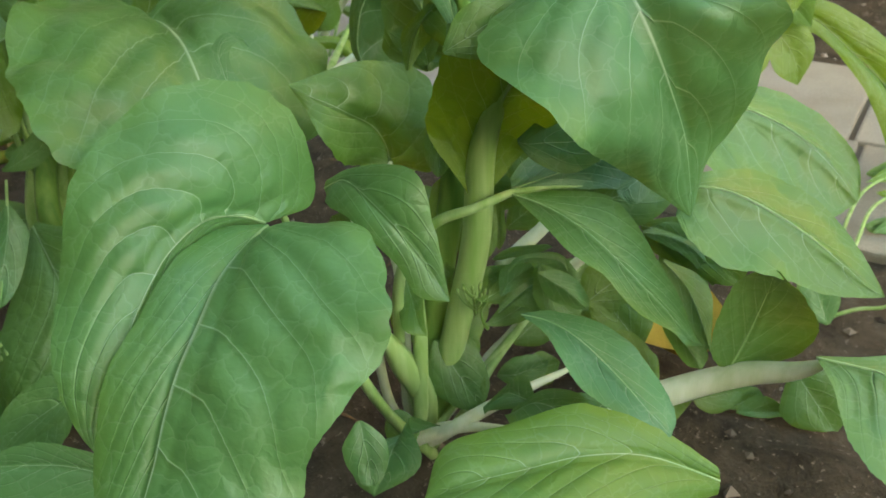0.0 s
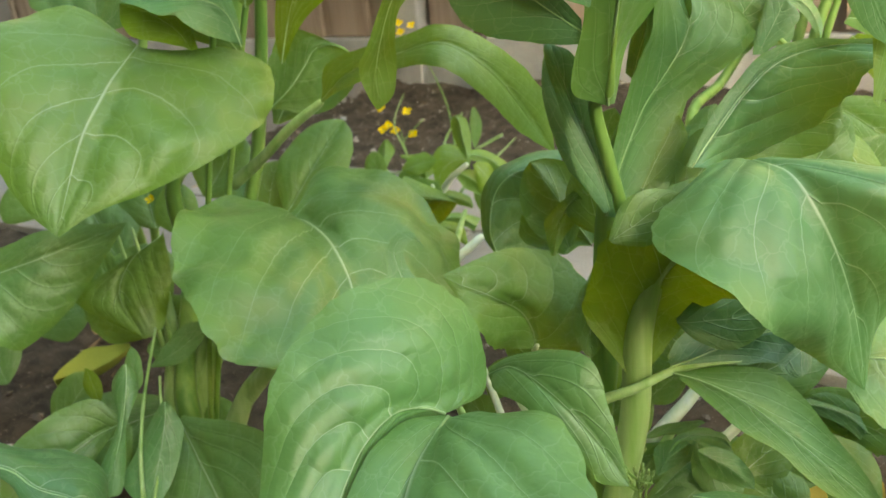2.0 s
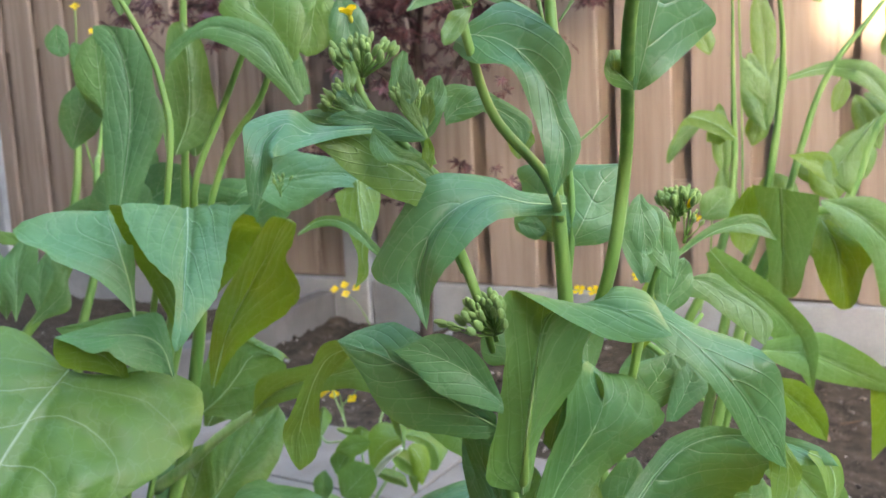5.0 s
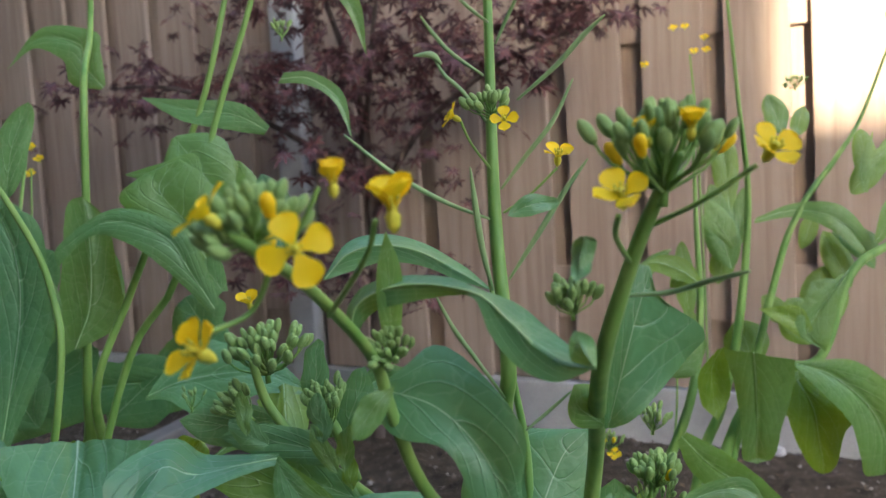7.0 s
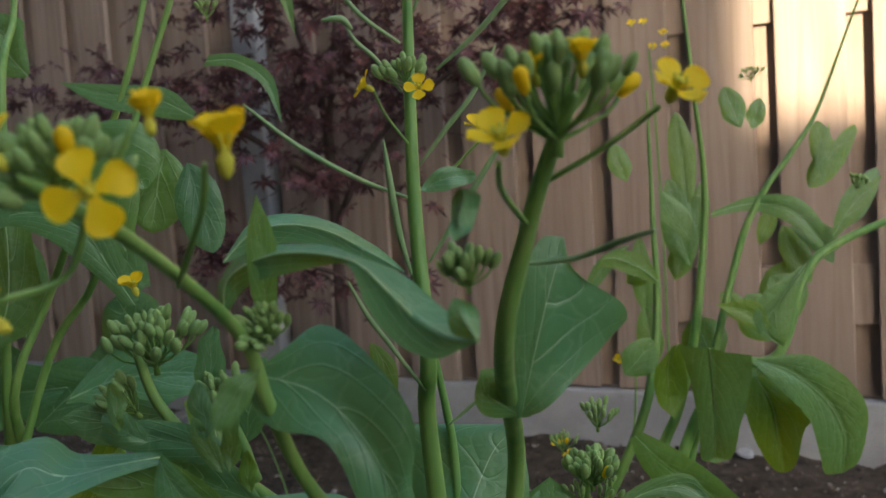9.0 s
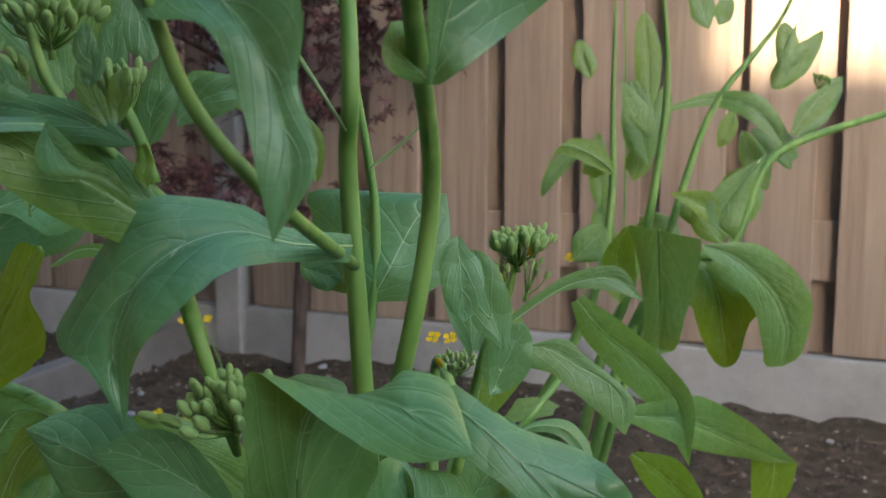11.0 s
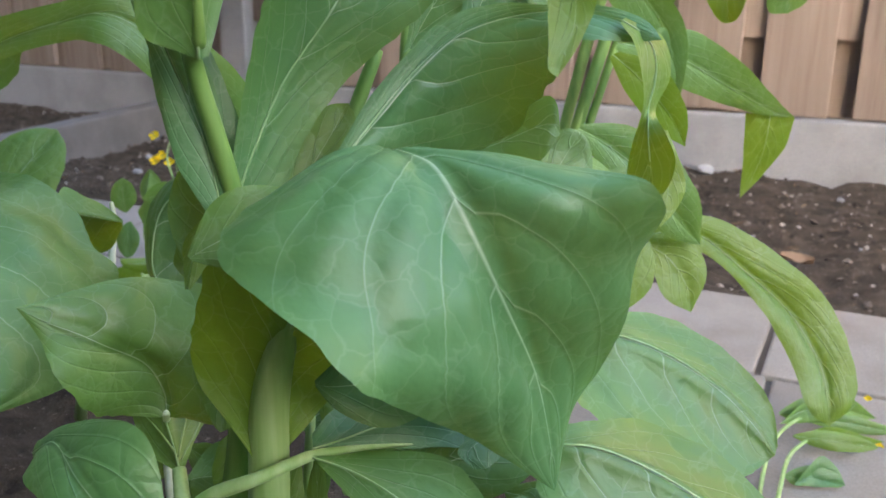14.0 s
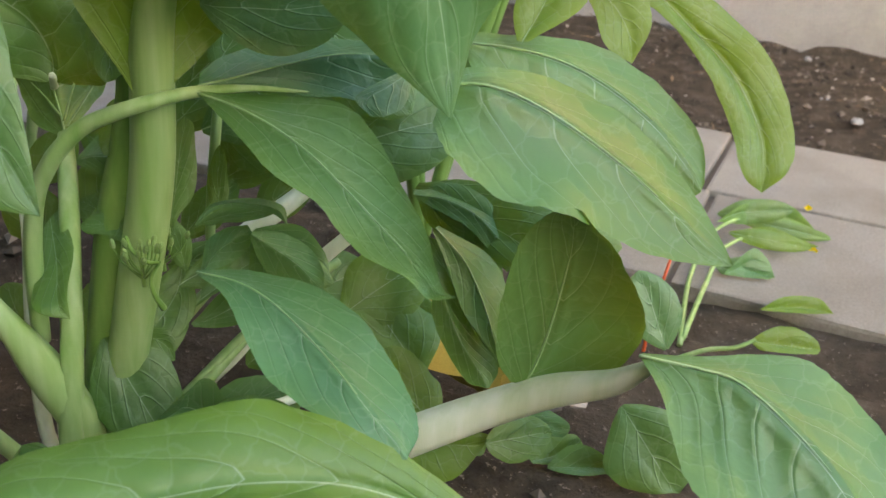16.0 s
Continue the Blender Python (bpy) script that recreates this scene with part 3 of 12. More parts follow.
leaf(main, [(-.043, -.086, .563, .001, 0, -.002, -.001, 0, .002), (-.052, -.093, .569, -.002, -.002, -.004, .004, .003, .006), (-.063, -.099, .576, -.004, -.003, -.003, .004, .003, .007), (-.071, -.104, .583, 0, 0, 0, 0, 0, 0)], puff=-0.16, yellowness=0.29)
leaf(main, [(-.062, -.063, .59, -.002, -.001, -.001, .001, .001, .003), (-.051, -.057, .604, -.007, -.005, -.009, -.001, 0, .006), (-.034, -.048, .599, -.005, -.003, -.002, .002, .002, .005), (-.019, -.04, .587, -.004, -.002, -.004, .005, .003, .002), (-.019, -.041, .573, 0, 0, 0, 0, 0, 0)], puff=0.16, yellowness=0.19)
leaf(main, [(-.018, -.09, .074, -.003, -.002, 0, .005, .003, 0), (-.03, -.112, .074, -.02, -.015, -.005, .003, .01, .012), (-.028, -.13, .067, -.016, -.013, -.005, .019, .012, .002), (-.03, -.142, .053, 0, 0, 0, 0, 0, 0)], puff=0.16, yellowness=0.3)
leaf(main, [(.031, -.076, .096, -.003, -.002, -.001, .001, .003, .003), (.046, -.071, .108, -.004, -.013, -.015, .003, .007, .007), (.064, -.067, .105, -.001, -.01, -.013, .007, .01, .008), (.084, -.061, .098, 0, 0, 0, 0, 0, 0)], puff=0.16, yellowness=0.35)
leaf(main, [(-.012, -.01, .116, -.001, -.003, -.003, -.001, .003, .005), (.007, .014, .134, -.01, -.016, -.014, -.004, .003, .007), (.024, .018, .127, -.008, -.014, -.012, .003, .008, .009), (.038, .014, .11, 0, 0, 0, 0, 0, 0)], puff=0.16, yellowness=0.45)
leaf(main, [(-.073, -.036, .152, 0, -.005, -.006, .002, .004, .003), (-.056, -.05, .139, -.006, -.007, -.006, .004, .007, .006), (-.042, -.064, .13, -.007, -.006, -.003, .002, .004, .004), (-.036, -.064, .124, 0, 0, 0, 0, 0, 0)], puff=0.16, yellowness=0.6)
leaf(main, [(-.063, -.027, .071, -.006, -.006, -.003, .003, .004, .003), (-.039, -.028, .071, -.011, -.013, -.009, 0, .009, .012), (-.018, -.036, .064, -.012, -.011, -.006, .004, .009, .01), (-.007, -.04, .05, 0, 0, 0, 0, 0, 0)], puff=0.16, yellowness=0.6)
leaf(main, [(-.042, -.021, .145, -.002, -.002, -.003, .001, .001, .002), (-.05, -.022, .149, -.004, -.004, -.004, .002, .003, .005), (-.058, -.026, .149, -.001, -.003, -.004, .001, .003, .005), (-.064, -.029, .148, 0, 0, 0, 0, 0, 0)], puff=-0.16, yellowness=0.46)
leaf(main, [(.032, .021, .118, -.003, -.002, -.002, .003, .002, .002), (.022, .022, .13, -.016, -.01, -.006, .011, .003, -.004), (.012, .023, .139, -.013, -.007, -.004, .014, .003, -.005), (.003, .021, .143, 0, 0, 0, 0, 0, 0)], puff=-0.08, yellowness=0.31)
leaf(main, [(-.052, -.025, .096, 0, -.002, -.005, .001, .002, .003), (-.04, -.021, .095, -.006, -.008, -.011, .003, .003, .004), (-.028, -.018, .091, -.003, -.006, -.009, .002, .004, .005), (-.022, -.018, .084, 0, 0, 0, 0, 0, 0)], puff=0.16, yellowness=0.56)
leaf(main, [(.035, -.06, .097, -.003, -.004, -.005, .004, .003, .002), (.023, -.063, .1, -.008, -.009, -.011, .008, .009, .011), (.018, -.067, .095, -.006, -.007, -.009, .004, .007, .011), (.01, -.073, .09, 0, 0, 0, 0, 0, 0)], puff=-0.16, yellowness=0.26)
leaf(main, [(.026, .085, .059, -.002, -.002, -.003, .001, .002, .003), (.038, .097, .072, -.005, -.01, -.015, -.006, .003, .011), (.052, .103, .073, -.003, -.007, -.012, -.004, .004, .012), (.069, .108, .069, 0, 0, 0, 0, 0, 0)], puff=0.16, yellowness=0.66)
leaf(main, [(.078, .044, .028, -.003, -.001, 0, .002, .002, .003), (.093, .053, .032, -.01, -.011, -.015, .001, .004, .008), (.107, .059, .033, -.007, -.011, -.017, .005, .005, .006), (.113, .063, .036, 0, 0, 0, 0, 0, 0)], puff=0.16, yellowness=0.76)
leaf(main, [(-.091, .037, .266, -.003, -.003, -.004, .003, .002, .002), (-.095, .039, .281, -.007, -.006, -.007, .01, .007, .003), (-.093, .044, .297, -.006, -.006, -.007, .008, .006, .003), (-.087, .05, .304, 0, 0, 0, 0, 0, 0)], puff=-0.16, yellowness=0.5)
leaf(main, [(-.03, -.031, .323, -.003, -.002, -.001, .002, .001, .001), (-.039, -.028, .353, -.01, -.007, -.006, .006, .004, .003), (-.051, -.027, .379, -.007, -.004, 0, .012, .006, -.001), (-.057, -.035, .408, -.007, -.002, .007, .008, .006, .003), (-.061, -.034, .42, 0, 0, 0, 0, 0, 0)], puff=-0.16, yellowness=0.1, rib=0.0016)
leaf(main, [(.021, .037, .493, -.002, -.001, -.001, .003, .001, 0), (.019, .04, .508, -.009, -.004, 0, .008, .004, 0), (.019, .043, .523, -.012, -.005, 0, .011, .005, 0), (.019, .045, .534, 0, 0, 0, 0, 0, 0)], puff=0.16, yellowness=0.19)
leaf(main, [(.021, .049, .493, -.001, -.001, -.002, .001, .001, .002), (.038, .059, .508, -.007, -.004, -.004, .002, .002, .006), (.055, .07, .52, -.003, -.002, -.003, .002, .002, .006), (.074, .079, .523, -.004, -.003, -.005, .002, .002, .005), (.087, .082, .513, 0, 0, 0, 0, 0, 0)], puff=0.128, yellowness=0.34)
leaf(main, [(.023, .07, .485, -.001, -.001, -.003, .002, .001, .001), (.04, .078, .488, -.012, -.007, -.008, .008, .005, .004), (.056, .084, .479, -.012, -.006, -.003, .003, .003, .005), (.074, .09, .467, -.02, -.009, .001, .008, .003, -.004), (.079, .088, .447, 0, 0, 0, 0, 0, 0)], puff=0.08, yellowness=0.39)
leaf(main, [(-.017, .042, .433, -.002, -.002, -.003, .002, .001, 0), (-.019, .045, .451, -.008, -.005, -.005, .009, .004, 0), (-.018, .048, .467, -.007, -.003, 0, .009, .004, 0), (-.016, .051, .478, 0, 0, 0, 0, 0, 0)], puff=-0.16, yellowness=0.24)
leaf(main, [(-.009, .091, .384, -.003, -.002, -.003, .003, .001, 0), (0, .1, .405, -.01, -.006, -.009, .017, .007, -.003), (.01, .107, .42, -.025, -.011, 0, .014, .005, -.006), (.015, .112, .432, 0, 0, 0, 0, 0, 0)], puff=-0.16, yellowness=0.24)
leaf(main, [(.019, .094, .39, -.003, -.001, 0, .003, .001, 0), (.026, .101, .408, -.01, -.006, -.009, .011, .004, -.003), (.03, .105, .42, -.009, -.004, 0, .009, .003, -.006), (.027, .105, .427, 0, 0, 0, 0, 0, 0)], puff=-0.16, yellowness=0.04)
# darker green chosen here in place of the shade around this low leaf
leaf(left, [(.125, -.093, .267, -.006, -.003, .001, .011, .008, .001), (.15, -.093, .264, -.064, -.029, .022, -.03, .067, .023), (.186, -.111, .261, -.077, -.081, .021, .005, .089, .02), (.213, -.129, .251, -.055, -.104, .007, .012, .109, .002), (.23, -.142, .234, -.039, -.101, -.004, .017, .114, -.016), (.246, -.163, .21, -.028, -.071, .007, .013, .108, -.028), (.258, -.181, .192, -.001, -.001, 0, .001, .001, 0)], puff=0.12, yellowness=0.45, ribs=6)
leaf(left, [(.069, -.156, .419, -.003, -.001, .003, .005, .002, -.003), (.07, -.17, .41, -.048, .009, .034, .018, .039, 0), (.07, -.188, .397, -.071, 0, .049, .036, .089, .008), (.071, -.204, .383, -.073, -.024, .057, .056, .119, .002), (.073, -.221, .368, -.059, -.035, .042, .066, .117, -.011), (.076, -.235, .352, -.044, -.032, .025, .062, .09, -.013), (.08, -.248, .336, -.034, -.024, .014, .039, .049, -.01), (.083, -.26, .32, -.019, -.011, .005, .015, .018, -.001), (.084, -.267, .309, -.001, -.001, .001, .002, .001, 0)], puff=0.14, yellowness=0.7, ribs=5, ripple=0.6)
leaf(left, [(-.137, -.253, .22, .015, -.037, -.065, -.006, .016, .029), (-.108, -.224, .232, .02, -.025, -.054, -.001, .014, .02), (-.078, -.198, .241, -.004, -.025, -.072, -.005, .012, .021), (-.057, -.171, .248, -.002, -.007, -.047, -.003, .008, .015), (-.024, -.138, .261, 0, 0, -.001, 0, 0, 0)], puff=0.16, yellowness=0.5)
leaf(left, [(-.009, -.116, .242, -.002, -.002, -.005, .002, .002, .005), (-.032, -.134, .224, -.038, -.029, -.027, .032, .014, -.017), (-.034, -.155, .195, -.03, -.019, -.008, .036, .014, -.026), (-.006, -.16, .16, -.001, 0, 0, .001, 0, -.001)], puff=0.16, yellowness=0.8)
leaf(left, [(.103, -.09, .404, -.003, -.002, -.001, .002, .002, .004), (.098, -.109, .432, -.033, -.02, -.004, .013, .01, .008), (.09, -.133, .445, -.024, -.016, -.008, .02, .015, .014), (.063, -.159, .451, 0, 0, 0, 0, 0, 0)], puff=-0.16, yellowness=0.35)
leaf(left, [(.032, .011, .315, -.003, -.002, .001, .003, .002, 0), (.036, .031, .34, -.016, -.009, .001, .027, .012, -.012), (.039, .052, .364, -.026, -.01, .018, .034, .015, -.014), (.055, .066, .384, -.025, -.011, .011, .023, .009, -.014), (.076, .085, .365, -.001, 0, 0, 0, 0, 0)], puff=-0.16, yellowness=0.6)
leaf(left, [(.107, -.009, .342, -.001, -.001, -.002, .002, .003, .005), (.143, -.008, .369, -.001, -.005, -.012, -.014, -.004, .011), (.194, -.001, .385, .005, -.001, -.011, -.001, .004, .012), (.232, .012, .391, .002, -.007, -.02, -.002, .005, .014), (.257, .041, .362, -.006, -.011, -.017, 0, .008, .02), (.262, .087, .315, -.005, -.008, -.013, .009, .013, .019), (.269, .123, .27, 0, 0, 0, 0, 0, 0)], puff=0.16, yellowness=0.7, rib=0.0016)
leaf(left, [(.052, -.24, .133, -.001, -.003, -.003, .001, .003, .004), (.039, -.253, .127, .001, -.015, -.023, -.009, .011, .025), (.031, -.278, .119, .009, -.01, -.023, -.021, .006, .028), (.021, -.305, .112, .015, -.002, -.016, -.022, -.003, .017), (.007, -.333, .105, 0, 0, 0, 0, 0, 0)], puff=-0.192, yellowness=0.6)
leaf(left, [(.077, -.202, .122, -.001, -.003, -.004, .002, .003, .003), (.106, -.213, .098, -.021, -.021, -.009, .04, .038, .014), (.137, -.225, .07, -.042, -.044, -.021, .036, .035, .015), (.155, -.241, .041, -.047, -.053, -.028, .031, .022, 0), (.158, -.267, .011, -.033, -.036, -.007, .018, .014, .002), (.152, -.298, .006, -.001, -.001, 0, 0, 0, 0)], puff=0.192, yellowness=0.55)
leaf(left, [(.117, -.361, .186, -.029, -.022, -.003, .01, .004, -.004), (.136, -.354, .164, -.049, -.039, -.006, .018, .014, -.008), (.145, -.354, .135, -.061, -.051, -.011, .019, .016, -.015), (.144, -.367, .096, -.059, -.052, -.015, .022, .02, -.013), (.144, -.382, .058, -.037, -.039, -.018, .019, .02, -.01), (.142, -.395, .026, -.001, -.001, 0, 0, 0, 0)], puff=0.096, yellowness=0.72)
leaf(left, [(.232, -.289, .086, .001, -.004, -.007, -.005, .006, .013), (.216, -.308, .075, .008, 0, -.007, -.008, .009, .02), (.2, -.33, .061, .005, -.002, -.007, -.01, .003, .014), (.189, -.348, .046, 0, 0, 0, 0, 0, 0)], puff=-0.128, yellowness=0.45)
leaf(left, [(.323, -.337, .088, .002, -.005, -.009, -.005, .003, .009), (.294, -.351, .098, .004, -.011, -.02, .001, .007, .009), (.271, -.365, .1, -.001, -.015, -.019, -.003, .006, .011), (.246, -.382, .1, 0, 0, 0, 0, 0, 0)], puff=-0.16, yellowness=0.3)
leaf(left, [(.028, -.174, .151, -.001, -.003, -.003, .001, .003, .003), (.045, -.165, .166, -.005, -.013, -.013, -.004, .004, .009), (.054, -.151, .177, -.003, -.011, -.012, -.005, 0, .005), (.063, -.142, .181, 0, 0, 0, 0, 0, 0)], puff=0.16, yellowness=0.4)
leaf(left, [(-.022, -.138, .15, -.002, -.003, -.002, .002, .003, .002), (-.053, -.141, .177, -.016, -.022, -.015, .022, .007, -.011), (-.074, -.136, .204, -.015, -.017, -.009, .022, .012, -.005), (-.086, -.127, .229, 0, 0, 0, 0, 0, 0)], puff=-0.16, yellowness=0.65)
leaf(left, [(.219, -.046, .608, -.004, -.002, -.001, .002, .002, .003), (.205, -.051, .633, -.009, -.005, -.003, .011, .006, -.001), (.191, -.056, .656, -.014, -.009, -.007, .007, .005, .006), (.159, -.071, .668, -.007, -.005, -.008, .003, .003, .008), (.133, -.088, .651, .002, 0, -.006, -.002, 0, .004), (.131, -.091, .638, 0, 0, 0, 0, 0, 0)], puff=-0.128, yellowness=0.24)
leaf(left, [(.207, -.037, .64, -.002, -.001, -.002, .004, .002, .002), (.195, -.041, .665, -.003, -.003, -.012, .02, .012, .011), (.18, -.046, .686, -.021, -.013, -.007, .025, .015, .007), (.187, -.04, .702, -.018, -.011, -.007, .011, .006, -.001), (.191, -.038, .706, 0, 0, 0, 0, 0, 0)], puff=-0.16, yellowness=0.54)
leaf(left, [(.075, -.038, .574, -.006, -.004, -.004, .004, .002, 0), (.084, -.029, .604, -.02, -.011, .001, .02, .01, -.01), (.084, -.024, .645, -.018, -.01, .001, .016, .008, -.005), (.08, -.022, .676, -.012, -.006, .003, .012, .006, -.007), (.078, -.022, .685, 0, 0, 0, 0, 0, 0)], puff=0.16, yellowness=0.39)
leaf(left, [(.046, -.086, .504, -.004, -.002, 0, .004, .002, 0), (.057, -.067, .599, -.019, -.012, -.008, .019, .009, -.014), (.053, -.063, .648, -.013, -.008, -.004, .021, .01, -.014), (.041, -.066, .679, -.01, -.006, -.008, .023, .012, -.006), (.03, -.072, .682, 0, 0, 0, 0, 0, 0)], puff=-0.08, yellowness=0.09)
leaf(left, [(.04, .051, .525, -.013, -.01, -.02, .023, .014, .009), (-.01, .024, .523, -.018, -.014, -.035, .009, .008, .025), (-.064, -.006, .521, -.009, -.01, -.04, .009, .008, .025), (-.118, -.037, .514, 0, 0, -.001, 0, 0, .001)], puff=-0.16, yellowness=0.14)
leaf(left, [(.024, .056, .774, -.002, -.001, -.002, .002, .001, .002), (.012, .051, .791, -.011, -.007, -.013, .011, .007, .013), (.006, .05, .811, -.011, -.007, -.013, .013, .008, .009), (-.024, .035, .818, -.002, -.002, -.009, .004, .003, .008), (-.047, .02, .793, 0, 0, 0, 0, 0, 0)], puff=-0.16, yellowness=0.44)
leaf(left, [(.222, .017, .723, -.002, -.001, -.003, .002, .001, .003), (.202, .008, .735, -.004, -.003, -.01, .004, .003, .008), (.174, -.006, .741, -.004, -.003, -.008, .004, .002, .006), (.144, -.02, .751, 0, 0, 0, 0, 0, 0)], puff=-0.096, yellowness=0.24)
leaf(left, [(.243, .009, .756, -.002, -.001, -.003, .002, .001, .004), (.26, .018, .755, -.002, -.001, -.004, .002, .001, .004), (.277, .026, .74, -.003, -.002, -.001, .003, .002, .004), (.285, .027, .713, 0, 0, 0, 0, 0, 0)], puff=0.08, yellowness=0.29)
leaf(left, [(.28, .012, .819, -.002, -.001, -.002, .003, .002, 0), (.296, .019, .799, -.003, -.002, -.002, .005, .003, .003), (.305, .02, .765, 0, 0, 0, 0, 0, 0)], puff=0.08, yellowness=0.54)
leaf(left, [(.194, -.024, .683, -.003, -.002, -.004, .003, .002, .004), (.184, -.027, .699, -.01, -.007, -.011, .007, .005, .01), (.167, -.037, .698, 0, -.001, -.008, .004, .002, .006), (.149, -.046, .698, 0, 0, 0, 0, 0, 0)], puff=-0.096, yellowness=0.54)
leaf(left, [(.207, -.024, .616, -.003, -.002, -.004, .003, .002, 0), (.197, -.028, .633, -.007, -.004, -.007, .01, .006, .003), (.186, -.031, .649, -.009, -.004, .001, .012, .007, .003), (.176, -.036, .657, 0, 0, 0, 0, 0, 0)], puff=-0.096, yellowness=0.24)
# right plant set yellower throughout, standing in for light from behind
leaf(right, [(.09, .079, .515, -.025, -.01, .005, .033, .014, -.007), (.088, .1, .477, -.018, -.007, .005, .029, .013, 0), (.085, .124, .433, -.014, -.006, 0, .021, .009, 0), (.081, .14, .402, -.012, -.006, -.003, .014, .006, -.003), (.082, .138, .393, 0, 0, 0, 0, 0, 0)], puff=0.096, yellowness=0.51)
leaf(right, [(.062, .084, .517, -.004, -.002, -.001, .003, .002, .001), (.05, .097, .495, -.011, -.006, -.005, .014, .006, 0), (.049, .103, .465, -.01, -.005, -.005, .015, .007, .003), (.053, .101, .444, 0, 0, 0, 0, 0, 0)], puff=0.096, yellowness=0.96)
leaf(right, [(.123, .102, .501, -.001, -.001, -.003, .003, .002, .001), (.151, .119, .488, -.005, -.006, -.018, .015, .009, .013), (.179, .137, .458, -.015, -.009, -.015, .018, .011, .017), (.192, .143, .427, -.02, -.012, -.015, .019, .012, .017), (.191, .146, .401, -.016, -.008, -.008, .013, .006, .003), (.19, .146, .391, 0, 0, 0, 0, 0, 0)], puff=0.096, yellowness=0.51)
leaf(right, [(.119, .147, .475, -.004, -.002, -.002, .005, .002, .002), (.132, .148, .449, -.022, -.01, -.001, .031, .013, -.006), (.136, .155, .417, -.019, -.008, -.001, .021, .01, .004), (.139, .158, .395, -.013, -.006, -.001, .013, .006, .001), (.14, .162, .384, -.006, -.003, -.001, .006, .003, 0), (.14, .162, .381, 0, 0, 0, 0, 0, 0)], puff=0.096, yellowness=1.01)
leaf(right, [(.051, -.04, .47, -.004, -.002, -.002, .003, .002, .004), (.067, -.015, .441, -.014, -.007, -.004, .011, .007, .009), (.093, .013, .412, -.012, -.008, -.016, .014, .007, .005), (.114, .039, .376, -.014, -.008, -.007, .014, .006, 0), (.124, .056, .319, 0, 0, 0, 0, 0, 0)], puff=0.096, yellowness=0.66)
leaf(right, [(.085, .003, .372, -.002, -.002, -.004, .004, .003, .009), (.12, .05, .36, -.003, -.005, -.02, .008, .007, .02), (.157, .095, .333, -.009, -.006, -.011, .01, .007, .016), (.188, .128, .312, -.009, -.005, -.003, .005, .003, .007), (.206, .14, .306, 0, 0, 0, 0, 0, 0)], puff=0.096, yellowness=0.66)
leaf(right, [(.187, .132, .309, -.019, -.008, 0, .019, .008, -.003), (.185, .132, .279, -.016, -.007, 0, .016, .007, 0), (.177, .134, .25, -.008, -.004, -.001, .008, .004, .003), (.17, .128, .234, 0, 0, 0, 0, 0, 0)], puff=0.032, yellowness=1.1)
leaf(right, [(.103, -.078, .37, -.002, -.001, -.002, .004, .002, .002), (.119, -.062, .353, -.008, -.005, -.009, .012, .007, .009), (.136, -.037, .326, -.008, -.005, -.009, .01, .005, .004), (.146, -.025, .303, 0, 0, 0, 0, 0, 0)], puff=0.096, yellowness=1.06)
leaf(right, [(.095, -.12, .326, -.001, -.001, -.003, .002, .002, .003), (.111, -.105, .314, -.004, -.005, -.012, .009, .008, .013), (.132, -.09, .294, -.006, -.007, -.016, .013, .011, .016), (.154, -.076, .264, -.006, -.006, -.012, .012, .009, .012), (.169, -.064, .243, 0, 0, 0, 0, 0, 0)], puff=0.16, yellowness=0.61)
leaf(right, [(.125, -.048, .24, -.001, -.002, -.003, .003, .003, .005), (.159, -.031, .242, -.002, -.005, -.01, .006, .007, .012), (.196, -.024, .216, -.017, -.007, .004, .013, .013, .016), (.23, -.019, .187, -.025, -.009, .008, .022, .014, .009), (.254, -.026, .155, -.02, -.008, .003, .021, .01, .001), (.263, -.037, .132, -.013, -.008, -.004, .016, .008, 0), (.266, -.042, .116, 0, 0, 0, 0, 0, 0)], puff=0.16, yellowness=0.98)
leaf(right, [(.128, -.07, .242, -.001, -.001, -.003, .002, .002, .002), (.148, -.065, .231, -.01, -.007, -.005, .013, .01, .01), (.162, -.065, .213, -.013, -.01, -.008, .012, .009, .008), (.168, -.069, .195, 0, 0, 0, 0, 0, 0)], puff=0.096, yellowness=1.1)
leaf(right, [(.132, -.194, .223, -.003, -.001, 0, .003, .001, 0), (.139, -.181, .246, -.015, -.01, -.007, .02, .009, -.001), (.14, -.17, .273, -.013, -.009, -.006, .012, .007, .003), (.132, -.166, .293, 0, 0, 0, 0, 0, 0)], puff=-0.16, yellowness=0.88)
leaf(right, [(.182, -.282, .356, -.001, -.001, 0, .001, .001, 0), (.186, -.286, .338, -.004, -.003, -.002, .007, .002, -.002), (.187, -.291, .325, -.004, -.003, -.002, .005, .003, 0), (.186, -.295, .316, 0, 0, 0, 0, 0, 0)], puff=0.08, yellowness=1.03)
leaf(right, [(.163, .177, .576, -.005, -.002, -.003, .004, .002, .003), (.141, .163, .545, -.014, -.006, .005, .02, .012, .021), (.128, .154, .519, -.01, -.004, .003, .019, .008, -.005), (.143, .159, .501, 0, 0, 0, 0, 0, 0)], puff=0.096, yellowness=0.56)
leaf(right, [(.128, .154, .519, -.004, -.002, -.005, .005, .002, .003), (.114, .15, .535, -.003, -.003, -.011, .007, .004, .01), (.087, .139, .544, 0, 0, 0, 0, 0, 0)], puff=-0.096, yellowness=0.96)
